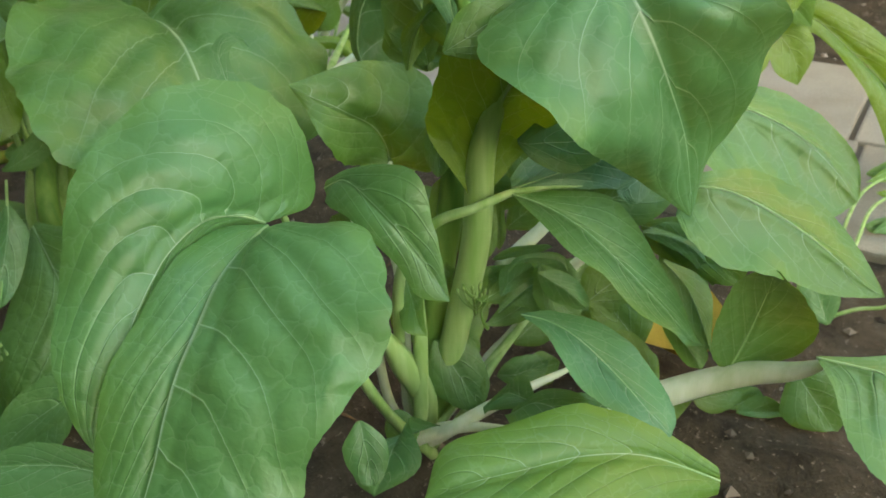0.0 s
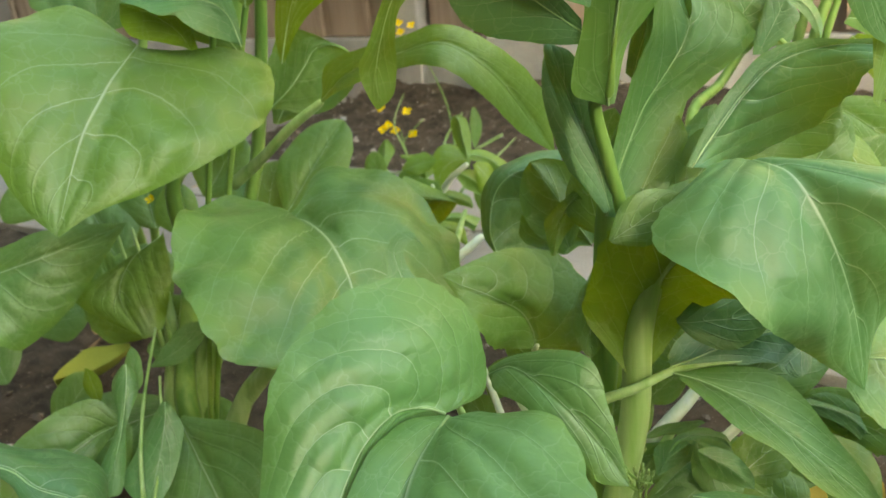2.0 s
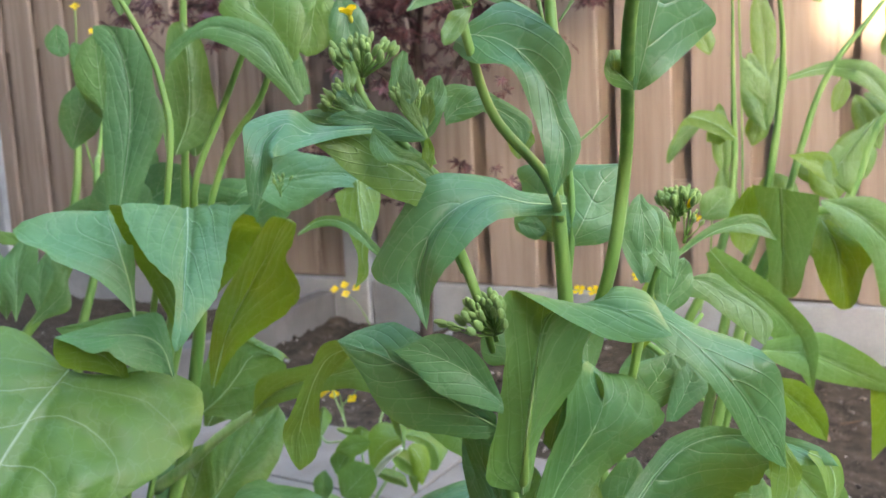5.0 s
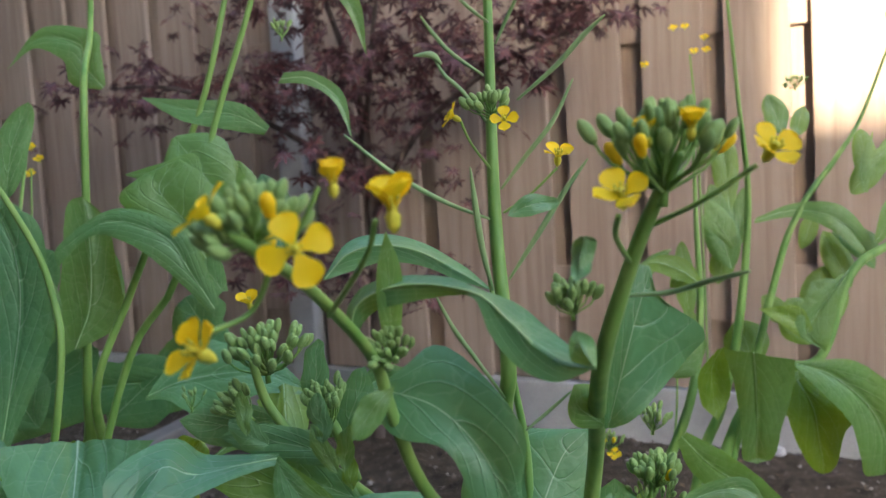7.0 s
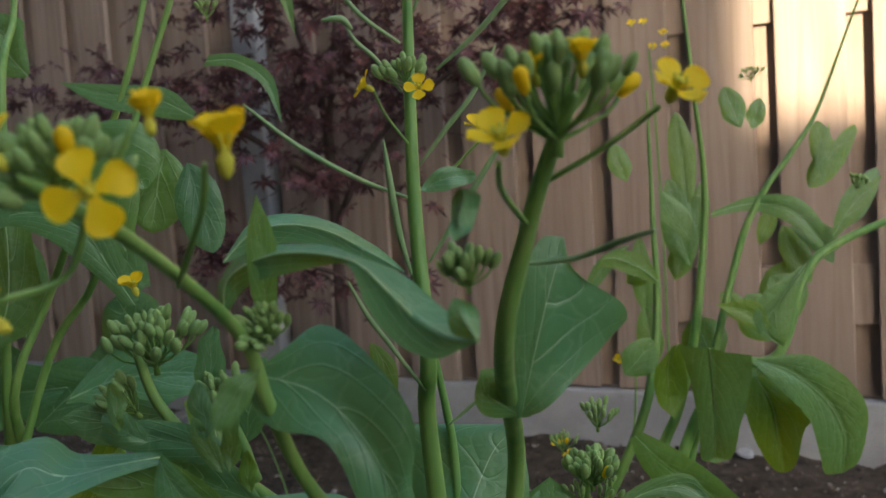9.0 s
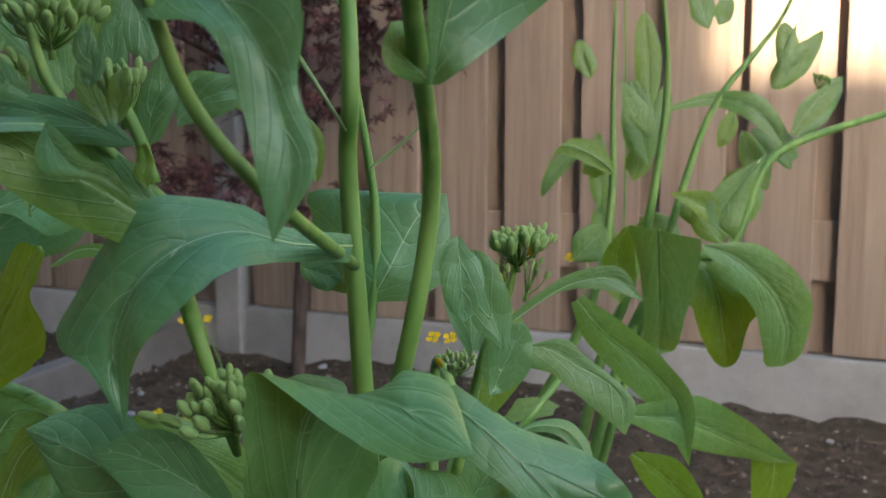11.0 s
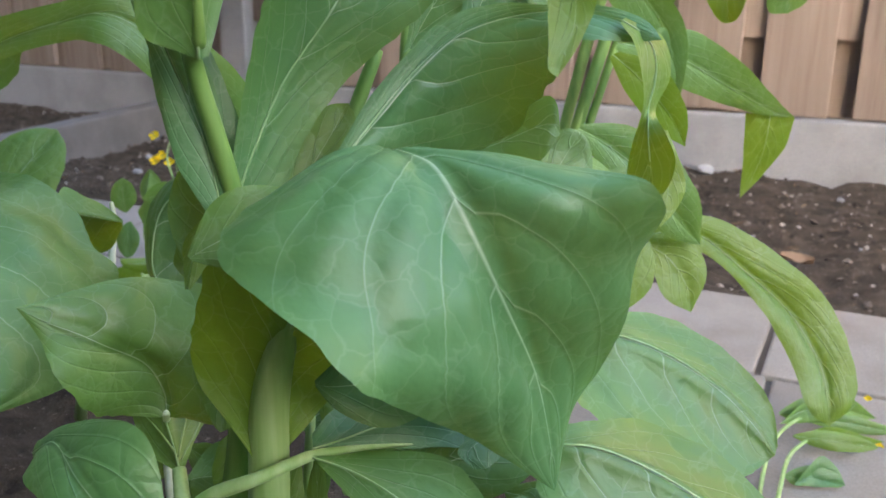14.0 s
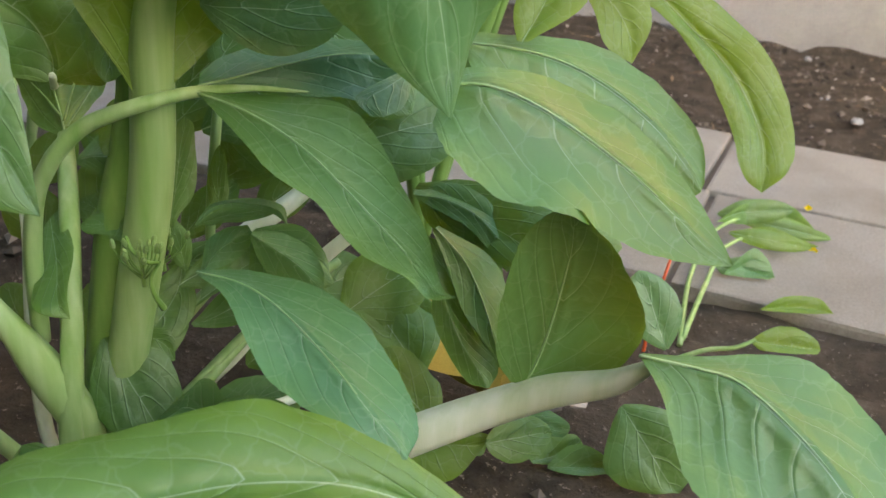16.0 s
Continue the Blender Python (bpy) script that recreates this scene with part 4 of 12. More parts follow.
leaf(right, [(.077, .199, .624, 0, 0, -.003, .002, .001, .003), (.112, .216, .632, 0, -.001, -.007, .002, .002, .007), (.148, .22, .624, -.004, -.003, -.011, .007, .004, .011), (.172, .227, .597, -.007, -.004, -.003, .008, .004, .005), (.184, .23, .575, 0, 0, 0, 0, 0, 0)], puff=0.096, yellowness=0.51)
leaf(right, [(.176, .246, .646, -.002, -.001, -.001, .003, .001, 0), (.173, .248, .676, -.002, -.001, -.003, .01, .004, 0), (.184, .257, .707, 0, 0, 0, 0, 0, 0)], puff=-0.08, yellowness=0.66)
leaf(right, [(.178, .249, .662, -.001, -.001, -.003, .002, .001, .001), (.19, .256, .682, -.008, -.003, 0, .006, .002, -.003), (.21, .267, .698, 0, 0, 0, 0, 0, 0)], puff=-0.08, yellowness=0.66)
leaf(right, [(.185, .222, .597, -.002, -.001, -.003, .004, .002, 0), (.203, .233, .626, -.01, -.004, .003, .012, .005, -.003), (.229, .248, .653, 0, 0, 0, 0, 0, 0)], puff=-0.08, yellowness=0.61)
leaf(right, [(.028, .17, .562, -.002, -.001, -.003, .002, .001, .003), (.009, .163, .578, -.005, -.003, -.008, .005, .003, .011), (-.021, .151, .586, -.002, -.002, -.008, .005, .003, .005), (-.037, .139, .548, 0, 0, 0, 0, 0, 0)], puff=0.096, yellowness=0.76)
leaf(right, [(.055, .208, .597, -.002, -.001, -.003, .004, .002, .001), (.038, .204, .625, -.008, -.004, -.003, .015, .007, 0), (.026, .202, .653, 0, 0, 0, 0, 0, 0)], puff=-0.08, yellowness=0.61)
leaf(right, [(.052, -.096, .401, -.001, -.002, -.004, .003, .002, .002), (.034, -.104, .401, -.009, -.007, -.009, .008, .006, .008), (.021, -.111, .397, -.003, -.003, -.004, .006, .006, .011)], puff=-0.08, yellowness=0.56)
leaf(right, [(.045, -.236, .423, -.002, -.001, -.002, .003, .002, .002), (.054, -.225, .446, -.01, -.006, .001, .012, .008, .003), (.06, -.215, .469, -.011, -.005, .005, .012, .007, -.001), (.064, -.208, .488, 0, 0, 0, 0, 0, 0)], puff=-0.16, yellowness=1.02)
leaf(seedling, [(-.008, .189, .027, 0, 0, 0, 0, 0, 0), (.013, .224, .03, -.002, -.006, -.011, 0, .004, .008), (.042, .256, .022, .003, -.004, -.01, .005, .007, .01), (.075, .285, .006, 0, 0, 0, 0, 0, 0)], puff=0.16, yellowness=0.76, rib=0.0008)
leaf(seedling, [(.009, .183, .023, 0, 0, 0, 0, 0, 0), (.033, .203, .02, -.001, -.003, -.005, .003, .004, .006), (.059, .22, .006, -.006, -.005, -.002, .005, .006, .008), (.082, .238, .006, 0, 0, 0, 0, 0, 0)], puff=0.16, yellowness=1.06, rib=0.0008)
leaf(seedling, [(.012, .118, .008, 0, 0, 0, 0, 0, 0), (.027, .138, .012, -.003, -.008, -.008, .001, .007, .014), (.042, .141, .007, -.006, -.008, -.003, .001, .006, .011), (.052, .141, .006, 0, 0, 0, 0, 0, 0)], puff=0.16, yellowness=0.46, rib=0.0008)
leaf(seedling, [(.047, .07, .006, 0, 0, 0, 0, 0, 0), (.062, .084, .006, 0, -.005, -.002, 0, .004, .008), (.083, .095, .006, -.001, -.006, -.002, .004, .006, .008), (.101, .097, .006, 0, 0, 0, 0, 0, 0)], puff=0.16, yellowness=1.1, rib=0.0008)
leaf(small, [(.087, -.27, .101, .001, 0, -.001, -.001, 0, .001), (.091, -.267, .103, .004, .001, -.007, -.005, .001, .006), (.098, -.262, .108, .007, .001, -.013, -.009, .001, .012), (.106, -.257, .114, .007, .002, -.014, -.01, .001, .012), (.114, -.252, .119, .006, .001, -.011, -.008, .001, .01), (.119, -.248, .123, .003, .001, -.005, -.004, 0, .005), (.122, -.247, .124, 0, 0, 0, 0, 0, 0)], puff=0.192, yellowness=1.11, rib=0.0008)
leaf(small, [(-.026, -.117, .139, .001, .001, 0, -.001, 0, 0), (-.027, -.116, .144, .006, .004, 0, -.008, -.003, -.001), (-.028, -.115, .152, .012, .008, .001, -.014, -.005, -.002), (-.03, -.113, .161, .013, .008, .001, -.015, -.006, -.002), (-.032, -.111, .171, .01, .006, .001, -.012, -.004, -.001), (-.033, -.11, .177, .005, .003, 0, -.006, -.002, -.001), (-.034, -.109, .18, 0, 0, 0, 0, 0, 0)], puff=0.192, yellowness=0.56, rib=0.0008)
leaf(small, [(.065, -.177, .18, 0, 0, -.001, 0, 0, .001), (.07, -.174, .181, .001, 0, -.006, -.002, .001, .006), (.079, -.17, .183, .003, -.001, -.012, -.005, .003, .011), (.088, -.164, .186, .003, -.001, -.013, -.005, .003, .012), (.097, -.159, .188, .002, 0, -.01, -.004, .002, .009), (.103, -.156, .189, .001, 0, -.005, -.002, .001, .005), (.106, -.155, .19, 0, 0, 0, 0, 0, 0)], puff=0.192, yellowness=0.76, rib=0.0008)
leaf(small, [(.054, -.189, .155, -.001, 0, 0, .001, .001, 0), (.054, -.191, .151, -.006, -.002, 0, .005, .003, -.001), (.054, -.193, .143, -.012, -.004, 0, .01, .006, -.001), (.055, -.195, .134, -.013, -.004, 0, .011, .006, -.001), (.055, -.197, .125, -.01, -.003, 0, .008, .005, -.001), (.056, -.199, .119, -.005, -.002, 0, .004, .003, -.001), (.056, -.2, .116, 0, 0, 0, 0, 0, 0)], puff=0.192, yellowness=0.51, rib=0.0008)
leaf(small, [(.056, -.169, .143, .001, 0, -.001, -.001, 0, .001), (.058, -.167, .147, .006, .003, -.004, -.007, -.001, .004), (.06, -.164, .153, .011, .005, -.008, -.014, -.002, .007), (.064, -.16, .161, .012, .005, -.008, -.014, -.003, .007), (.067, -.157, .168, .009, .004, -.006, -.011, -.002, .006), (.069, -.154, .173, .005, .002, -.003, -.006, -.001, .003), (.07, -.153, .175, 0, 0, 0, 0, 0, 0)], puff=0.192, yellowness=0.66, rib=0.0008)
leaf(small, [(.091, -.202, .131, .001, 0, -.001, -.002, 0, .001), (.095, -.199, .135, .008, .003, -.009, -.01, -.001, .008), (.101, -.194, .143, .016, .006, -.017, -.019, -.001, .015), (.108, -.188, .151, .016, .006, -.018, -.02, -.001, .016), (.115, -.182, .16, .013, .005, -.014, -.016, -.001, .013), (.119, -.179, .165, .007, .002, -.007, -.008, -.001, .006), (.121, -.177, .168, 0, 0, 0, 0, 0, 0)], puff=0.192, yellowness=0.66, rib=0.0008)
leaf(far, [(.122, -.152, .391, 0, 0, 0, 0, 0, 0), (.119, -.145, .423, -.01, -.007, -.003, .01, .007, .003), (.116, -.138, .455, -.021, -.014, -.007, .021, .014, .007), (.12, -.13, .476, -.006, -.002, .005, .008, .007, .009), (.123, -.122, .497, 0, 0, 0, 0, 0, 0)], puff=-0.16, yellowness=0.2, rib=0.0015)
leaf(far, [(.104, -.157, .411, 0, 0, 0, 0, 0, 0), (.097, -.156, .428, -.008, -.006, -.004, .008, .006, .004), (.09, -.155, .446, -.016, -.012, -.008, .016, .012, .008), (.086, -.152, .467, -.007, -.003, .004, .004, .005, .01), (.082, -.149, .487, 0, 0, 0, 0, 0, 0)], puff=-0.16, yellowness=0.25, rib=0.0015)
leaf(far, [(.144, -.138, .396, 0, 0, 0, 0, 0, 0), (.143, -.133, .418, -.008, -.005, -.003, .008, .005, .003), (.141, -.128, .44, -.016, -.011, -.005, .016, .011, .005), (.143, -.123, .455, -.005, -.002, .003, .006, .005, .007), (.145, -.117, .471, 0, 0, 0, 0, 0, 0)], puff=-0.16, yellowness=0.2, rib=0.0015)
leaf(far, [(.183, -.175, .397, 0, 0, 0, 0, 0, 0), (.196, -.163, .412, -.005, 0, .008, .005, 0, -.008), (.21, -.151, .428, -.009, -.001, .015, .009, .001, -.015), (.21, -.147, .441, -.003, .001, .01, .003, .002, -.001), (.211, -.143, .454, 0, 0, 0, 0, 0, 0)], puff=-0.16, yellowness=0.3, rib=0.0015)
leaf(far, [(.065, -.127, .385, 0, 0, 0, 0, 0, 0), (.063, -.125, .397, .007, .004, .001, -.007, -.004, -.001), (.061, -.123, .408, .015, .009, .002, -.015, -.009, -.002), (.04, -.129, .431, -.002, .001, .008, -.012, -.005, .007), (.02, -.134, .453, 0, 0, 0, 0, 0, 0)], puff=0.16, yellowness=0.3, rib=0.0015)
leaf(far, [(.165, -.121, .413, 0, 0, 0, 0, 0, 0), (.163, -.117, .434, -.007, -.004, -.001, .007, .004, .001), (.16, -.113, .454, -.014, -.009, -.002, .014, .009, .002), (.161, -.11, .463, -.004, -.002, .002, .005, .004, .004), (.161, -.107, .473, 0, 0, 0, 0, 0, 0)], puff=-0.16, yellowness=0.4, rib=0.0015)
leaf(far, [(.071, -.1, .47, 0, 0, 0, 0, 0, 0), (.067, -.102, .474, -.007, -.005, -.002, .007, .005, .002), (.062, -.103, .478, -.014, -.009, -.004, .014, .009, .004), (.051, -.108, .485, -.008, -.005, .001, .001, .002, .003), (.041, -.112, .491, 0, 0, 0, 0, 0, 0)], puff=-0.16, yellowness=0.7, rib=0.0015)
leaf(main, [(-.026, -.008, .119, 0, 0, -.001, 0, .001, .001), (-.021, -.001, .123, .002, -.002, -.006, -.002, .003, .005), (-.01, .009, .128, .003, -.004, -.012, -.004, .007, .01), (.004, .019, .129, .003, -.004, -.012, -.004, .007, .01), (.019, .027, .126, .003, -.003, -.01, -.003, .005, .008), (.03, .032, .122, .001, -.002, -.005, -.002, .003, .004), (.035, .033, .119, 0, 0, 0, 0, 0, 0)], puff=0.192, yellowness=0.55, rib=0.0008)
leaf(main, [(.009, .01, .15, -.001, -.001, -.001, .001, .001, 0), (.011, .008, .145, -.004, -.004, -.004, .003, .005, .003), (.017, .007, .138, -.007, -.008, -.007, .006, .01, .005), (.024, .006, .131, -.008, -.008, -.007, .007, .011, .005), (.031, .006, .124, -.006, -.006, -.006, .005, .008, .004), (.037, .007, .12, -.003, -.003, -.003, .003, .004, .002), (.039, .008, .119, 0, 0, 0, 0, 0, 0)], puff=0.192, yellowness=0.5, rib=0.0008)
leaf(main, [(-.066, -.028, .091, 0, 0, -.001, 0, .001, .001), (-.061, -.025, .089, .002, -.002, -.007, -.003, .004, .006), (-.053, -.02, .089, .004, -.004, -.013, -.006, .007, .011), (-.044, -.014, .089, .005, -.005, -.014, -.006, .007, .012), (-.036, -.007, .09, .004, -.004, -.011, -.005, .006, .009), (-.031, -.002, .092, .002, -.002, -.006, -.002, .003, .005), (-.028, 0, .093, 0, 0, 0, 0, 0, 0)], puff=0.192, yellowness=0.7, rib=0.0008)
leaf(main, [(-.04, .012, .121, -.001, 0, 0, .001, 0, 0), (-.039, .009, .115, -.005, -.001, .002, .005, .002, -.003), (-.038, .003, .106, -.01, -.002, .004, .009, .004, -.006), (-.04, -.005, .097, -.011, -.002, .004, .01, .004, -.006), (-.043, -.014, .089, -.008, -.002, .003, .008, .003, -.005), (-.047, -.019, .084, -.004, -.001, .002, .004, .002, -.002), (-.049, -.022, .082, 0, 0, 0, 0, 0, 0)], puff=0.192, yellowness=0.6, rib=0.0008)
leaf(main, [(-.027, .001, .093, .001, 0, -.001, -.001, 0, 0), (-.021, .007, .095, .004, .001, -.004, -.004, 0, .003), (-.012, .016, .101, .007, .001, -.007, -.008, 0, .006), (-.005, .027, .108, .008, .002, -.007, -.008, 0, .006), (-.001, .037, .118, .006, .001, -.006, -.006, 0, .005), (.001, .044, .126, .003, .001, -.003, -.003, 0, .002), (.001, .047, .13, 0, 0, 0, 0, 0, 0)], puff=0.192, yellowness=0.5, rib=0.0008)
leaf(main, [(-.044, -.019, .082, .001, .001, .001, -.001, -.001, -.001), (-.047, -.019, .085, .004, .006, .003, -.004, -.005, -.005), (-.054, -.019, .091, .007, .012, .006, -.008, -.009, -.009), (-.061, -.019, .098, .007, .013, .007, -.009, -.01, -.009), (-.068, -.018, .105, .006, .01, .005, -.007, -.008, -.007), (-.072, -.018, .109, .003, .005, .003, -.004, -.004, -.004), (-.074, -.018, .111, 0, 0, 0, 0, 0, 0)], puff=0.192, yellowness=0.7, rib=0.0008)
leaf(main, [(-.019, .002, .048, 0, 0, -.001, 0, 0, .001), (-.015, .005, .048, .003, -.001, -.006, -.003, .002, .005), (-.008, .009, .048, .005, -.002, -.011, -.006, .005, .009), (-.001, .015, .05, .005, -.003, -.011, -.006, .005, .009), (.005, .021, .052, .004, -.002, -.009, -.005, .004, .007), (.009, .025, .054, .002, -.001, -.005, -.002, .002, .004), (.011, .027, .056, 0, 0, 0, 0, 0, 0)], puff=0.192, yellowness=0.4, rib=0.0008)
leaf(main, [(.015, .039, .048, -.001, 0, .001, 0, 0, -.001), (.012, .036, .047, -.003, .002, .005, .003, -.001, -.006), (.008, .032, .046, -.007, .004, .009, .006, -.002, -.011), (.003, .027, .044, -.007, .004, .009, .006, -.002, -.011), (-.002, .022, .042, -.005, .003, .007, .005, -.002, -.009), (-.006, .019, .041, -.003, .002, .004, .002, -.001, -.005), (-.007, .018, .04, 0, 0, 0, 0, 0, 0)], puff=0.192, yellowness=0.6, rib=0.0008)
leaf(main, [(.015, .074, .077, .001, 0, -.001, -.001, 0, .001), (.019, .079, .08, .007, .001, -.008, -.008, .002, .007), (.025, .087, .086, .014, .001, -.016, -.015, .003, .013), (.033, .097, .093, .014, .001, -.017, -.015, .003, .014), (.04, .107, .099, .011, .001, -.013, -.012, .003, .011), (.045, .113, .103, .006, 0, -.007, -.006, .001, .006), (.047, .116, .105, 0, 0, 0, 0, 0, 0)], puff=0.192, yellowness=0.85, rib=0.0008)
leaf(main, [(.062, .081, .044, .001, .001, .001, -.001, -.001, -.001), (.058, .083, .049, .006, .009, .005, -.007, -.007, -.006), (.052, .085, .058, .012, .018, .009, -.013, -.013, -.012), (.043, .086, .067, .012, .019, .009, -.013, -.014, -.013), (.034, .086, .076, .009, .015, .007, -.01, -.011, -.01), (.027, .085, .081, .005, .008, .004, -.005, -.006, -.005), (.024, .084, .083, 0, 0, 0, 0, 0, 0)], puff=0.192, yellowness=0.8, rib=0.0008)
leaf(main, [(.084, .061, .034, .001, .001, .001, -.001, -.001, -.001), (.079, .061, .038, .004, .007, .003, -.005, -.005, -.005), (.071, .06, .045, .008, .013, .006, -.009, -.01, -.009), (.062, .06, .053, .009, .013, .006, -.009, -.01, -.009), (.054, .062, .063, .007, .01, .005, -.007, -.008, -.007), (.05, .063, .069, .003, .005, .003, -.004, -.004, -.004), (.048, .064, .072, 0, 0, 0, 0, 0, 0)], puff=0.192, yellowness=0.85, rib=0.0008)
leaf(main, [(.008, -.026, .256, 0, 0, -.001, -.001, .001, .001), (.014, -.023, .255, .003, -.003, -.008, -.003, .004, .007), (.024, -.016, .255, .005, -.005, -.015, -.006, .008, .014), (.035, -.009, .255, .005, -.005, -.016, -.007, .009, .014), (.046, 0, .257, .004, -.004, -.013, -.005, .007, .011), (.053, .005, .258, .002, -.002, -.006, -.003, .004, .006), (.056, .008, .259, 0, 0, 0, 0, 0, 0)], puff=0.192, yellowness=0.25, rib=0.0008)
leaf(main, [(.008, .051, .246, -.001, -.001, -.001, .001, .001, .001), (.014, .051, .241, -.005, -.006, -.007, .004, .009, .006), (.024, .052, .232, -.009, -.012, -.013, .008, .017, .011), (.036, .053, .223, -.009, -.013, -.014, .008, .018, .012), (.048, .055, .213, -.007, -.01, -.011, .006, .014, .009), (.056, .055, .207, -.004, -.005, -.006, .003, .007, .005), (.06, .056, .204, 0, 0, 0, 0, 0, 0)], puff=0.192, yellowness=0.4, rib=0.0008)
leaf(main, [(-.047, .012, .205, -.001, 0, .001, .001, 0, -.001), (-.048, .009, .202, -.006, 0, .003, .005, .002, -.004), (-.051, .004, .197, -.011, -.001, .006, .01, .003, -.008), (-.053, -.003, .191, -.012, -.001, .007, .01, .003, -.008), (-.056, -.009, .184, -.009, -.001, .005, .008, .003, -.006), (-.058, -.013, .18, -.005, 0, .003, .004, .001, -.003), (-.059, -.015, .179, 0, 0, 0, 0, 0, 0)], puff=0.192, yellowness=0.8, rib=0.0008)
leaf(main, [(-.064, .01, .256, -.001, 0, 0, .001, .001, 0), (-.063, .007, .251, -.005, -.002, 0, .004, .003, -.001), (-.06, .002, .242, -.009, -.004, 0, .008, .006, -.001), (-.058, -.004, .232, -.01, -.005, 0, .009, .007, -.002), (-.056, -.009, .223, -.008, -.004, 0, .007, .005, -.001), (-.054, -.013, .216, -.004, -.002, 0, .003, .003, -.001), (-.054, -.015, .213, 0, 0, 0, 0, 0, 0)], puff=0.192, yellowness=0.75, rib=0.0008)
leaf(main, [(-.03, -.149, .123, -.001, -.001, 0, .001, .001, 0), (-.028, -.15, .119, -.005, -.004, -.001, .005, .004, 0), (-.025, -.153, .113, -.01, -.007, -.003, .009, .008, 0), (-.021, -.156, .105, -.011, -.007, -.003, .009, .009, 0), (-.018, -.159, .097, -.008, -.005, -.002, .007, .007, 0), (-.015, -.162, .092, -.004, -.003, -.001, .004, .004, 0), (-.014, -.162, .09, 0, 0, 0, 0, 0, 0)], puff=0.192, yellowness=0.3, rib=0.0008)
leaf(main, [(-.042, -.081, .034, .001, .001, 0, -.001, -.001, 0), (-.044, -.08, .037, .003, .004, .002, -.004, -.004, -.003), (-.048, -.079, .042, .007, .008, .003, -.008, -.007, -.005), (-.052, -.078, .047, .007, .009, .003, -.008, -.007, -.005), (-.056, -.077, .053, .005, .007, .002, -.006, -.006, -.004), (-.059, -.076, .057, .003, .004, .001, -.003, -.003, -.002), (-.06, -.076, .058, 0, 0, 0, 0, 0, 0)], puff=0.192, yellowness=0.6, rib=0.0008)
leaf(main, [(.113, .056, .039, 0, 0, -.001, 0, 0, .001), (.116, .058, .039, .002, -.002, -.006, -.002, .003, .005), (.122, .063, .04, .004, -.003, -.011, -.004, .005, .009), (.129, .068, .041, .004, -.003, -.011, -.005, .006, .009), (.135, .073, .042, .004, -.002, -.009, -.004, .004, .007), (.14, .077, .042, .002, -.001, -.004, -.002, .002, .004), (.142, .078, .042, 0, 0, 0, 0, 0, 0)], puff=0.192, yellowness=0.6, rib=0.0008)
leaf(main, [(.128, .096, .006, .001, 0, -.001, -.001, 0, .001), (.131, .099, .006, .003, 0, -.002, -.003, .001, .004), (.135, .103, .006, .006, -.001, -.002, -.006, .003, .007), (.141, .109, .008, .007, -.001, -.004, -.007, .003, .008), (.146, .114, .011, .005, -.001, -.007, -.005, .002, .006), (.149, .118, .013, .003, 0, -.004, -.003, .001, .003), (.15, .119, .013, 0, 0, 0, 0, 0, 0)], puff=0.192, yellowness=0.7, rib=0.0008)
leaf(left, [(-.191, .094, .193, .002, .001, -.002, -.003, -.001, .001), (-.189, .101, .201, .015, .006, -.01, -.019, -.003, .008), (-.186, .113, .213, .029, .012, -.018, -.036, -.006, .016), (-.182, .126, .228, .03, .013, -.019, -.038, -.006, .017), (-.177, .14, .243, .023, .01, -.015, -.029, -.005, .013), (-.175, .148, .252, .012, .005, -.008, -.015, -.003, .007), (-.174, .153, .257, 0, 0, 0, 0, 0, 0)], puff=0.192, yellowness=0.7, rib=0.0008)
leaf(left, [(-.099, .058, .193, .001, .001, 0, -.001, 0, 0), (-.099, .061, .198, .006, .004, -.002, -.008, -.003, .002), (-.1, .066, .205, .012, .007, -.005, -.015, -.005, .004), (-.1, .072, .213, .013, .008, -.005, -.015, -.005, .004), (-.1, .078, .221, .01, .006, -.004, -.012, -.004, .003), (-.1, .082, .227, .005, .003, -.002, -.006, -.002, .001), (-.1, .084, .229, 0, 0, 0, 0, 0, 0)], puff=0.192, yellowness=0.4, rib=0.0008)
leaf(left, [(-.108, .102, .165, .002, .001, -.001, -.002, -.001, 0), (-.109, .107, .173, .013, .008, -.004, -.016, -.006, .003), (-.109, .116, .185, .024, .016, -.008, -.03, -.011, .006), (-.111, .126, .2, .025, .017, -.008, -.031, -.011, .006), (-.112, .136, .215, .02, .013, -.007, -.024, -.009, .005), (-.112, .143, .225, .01, .007, -.003, -.012, -.004, .003), (-.113, .146, .23, 0, 0, 0, 0, 0, 0)], puff=0.192, yellowness=0.9, rib=0.0008)
leaf(left, [(-.217, .033, .171, .002, .002, 0, -.003, -.002, -.001), (-.222, .036, .18, .013, .014, .002, -.017, -.011, -.004), (-.23, .042, .196, .024, .026, .004, -.032, -.02, -.007), (-.239, .049, .214, .026, .027, .005, -.034, -.021, -.007), (-.248, .056, .232, .02, .021, .004, -.026, -.017, -.005), (-.254, .061, .244, .01, .011, .002, -.014, -.009, -.003), (-.257, .063, .25, 0, 0, 0, 0, 0, 0)], puff=0.192, yellowness=0.6, rib=0.0008)
leaf(left, [(-.147, .015, .178, .001, .001, 0, -.002, -.001, 0), (-.15, .017, .184, .008, .009, .002, -.011, -.007, -.002), (-.156, .021, .195, .015, .016, .003, -.02, -.013, -.005), (-.162, .026, .208, .016, .017, .003, -.021, -.014, -.005), (-.169, .031, .22, .013, .014, .002, -.016, -.011, -.004), (-.173, .034, .228, .006, .007, .001, -.008, -.005, -.002), (-.175, .035, .232, 0, 0, 0, 0, 0, 0)], puff=0.192, yellowness=0.8, rib=0.0008)
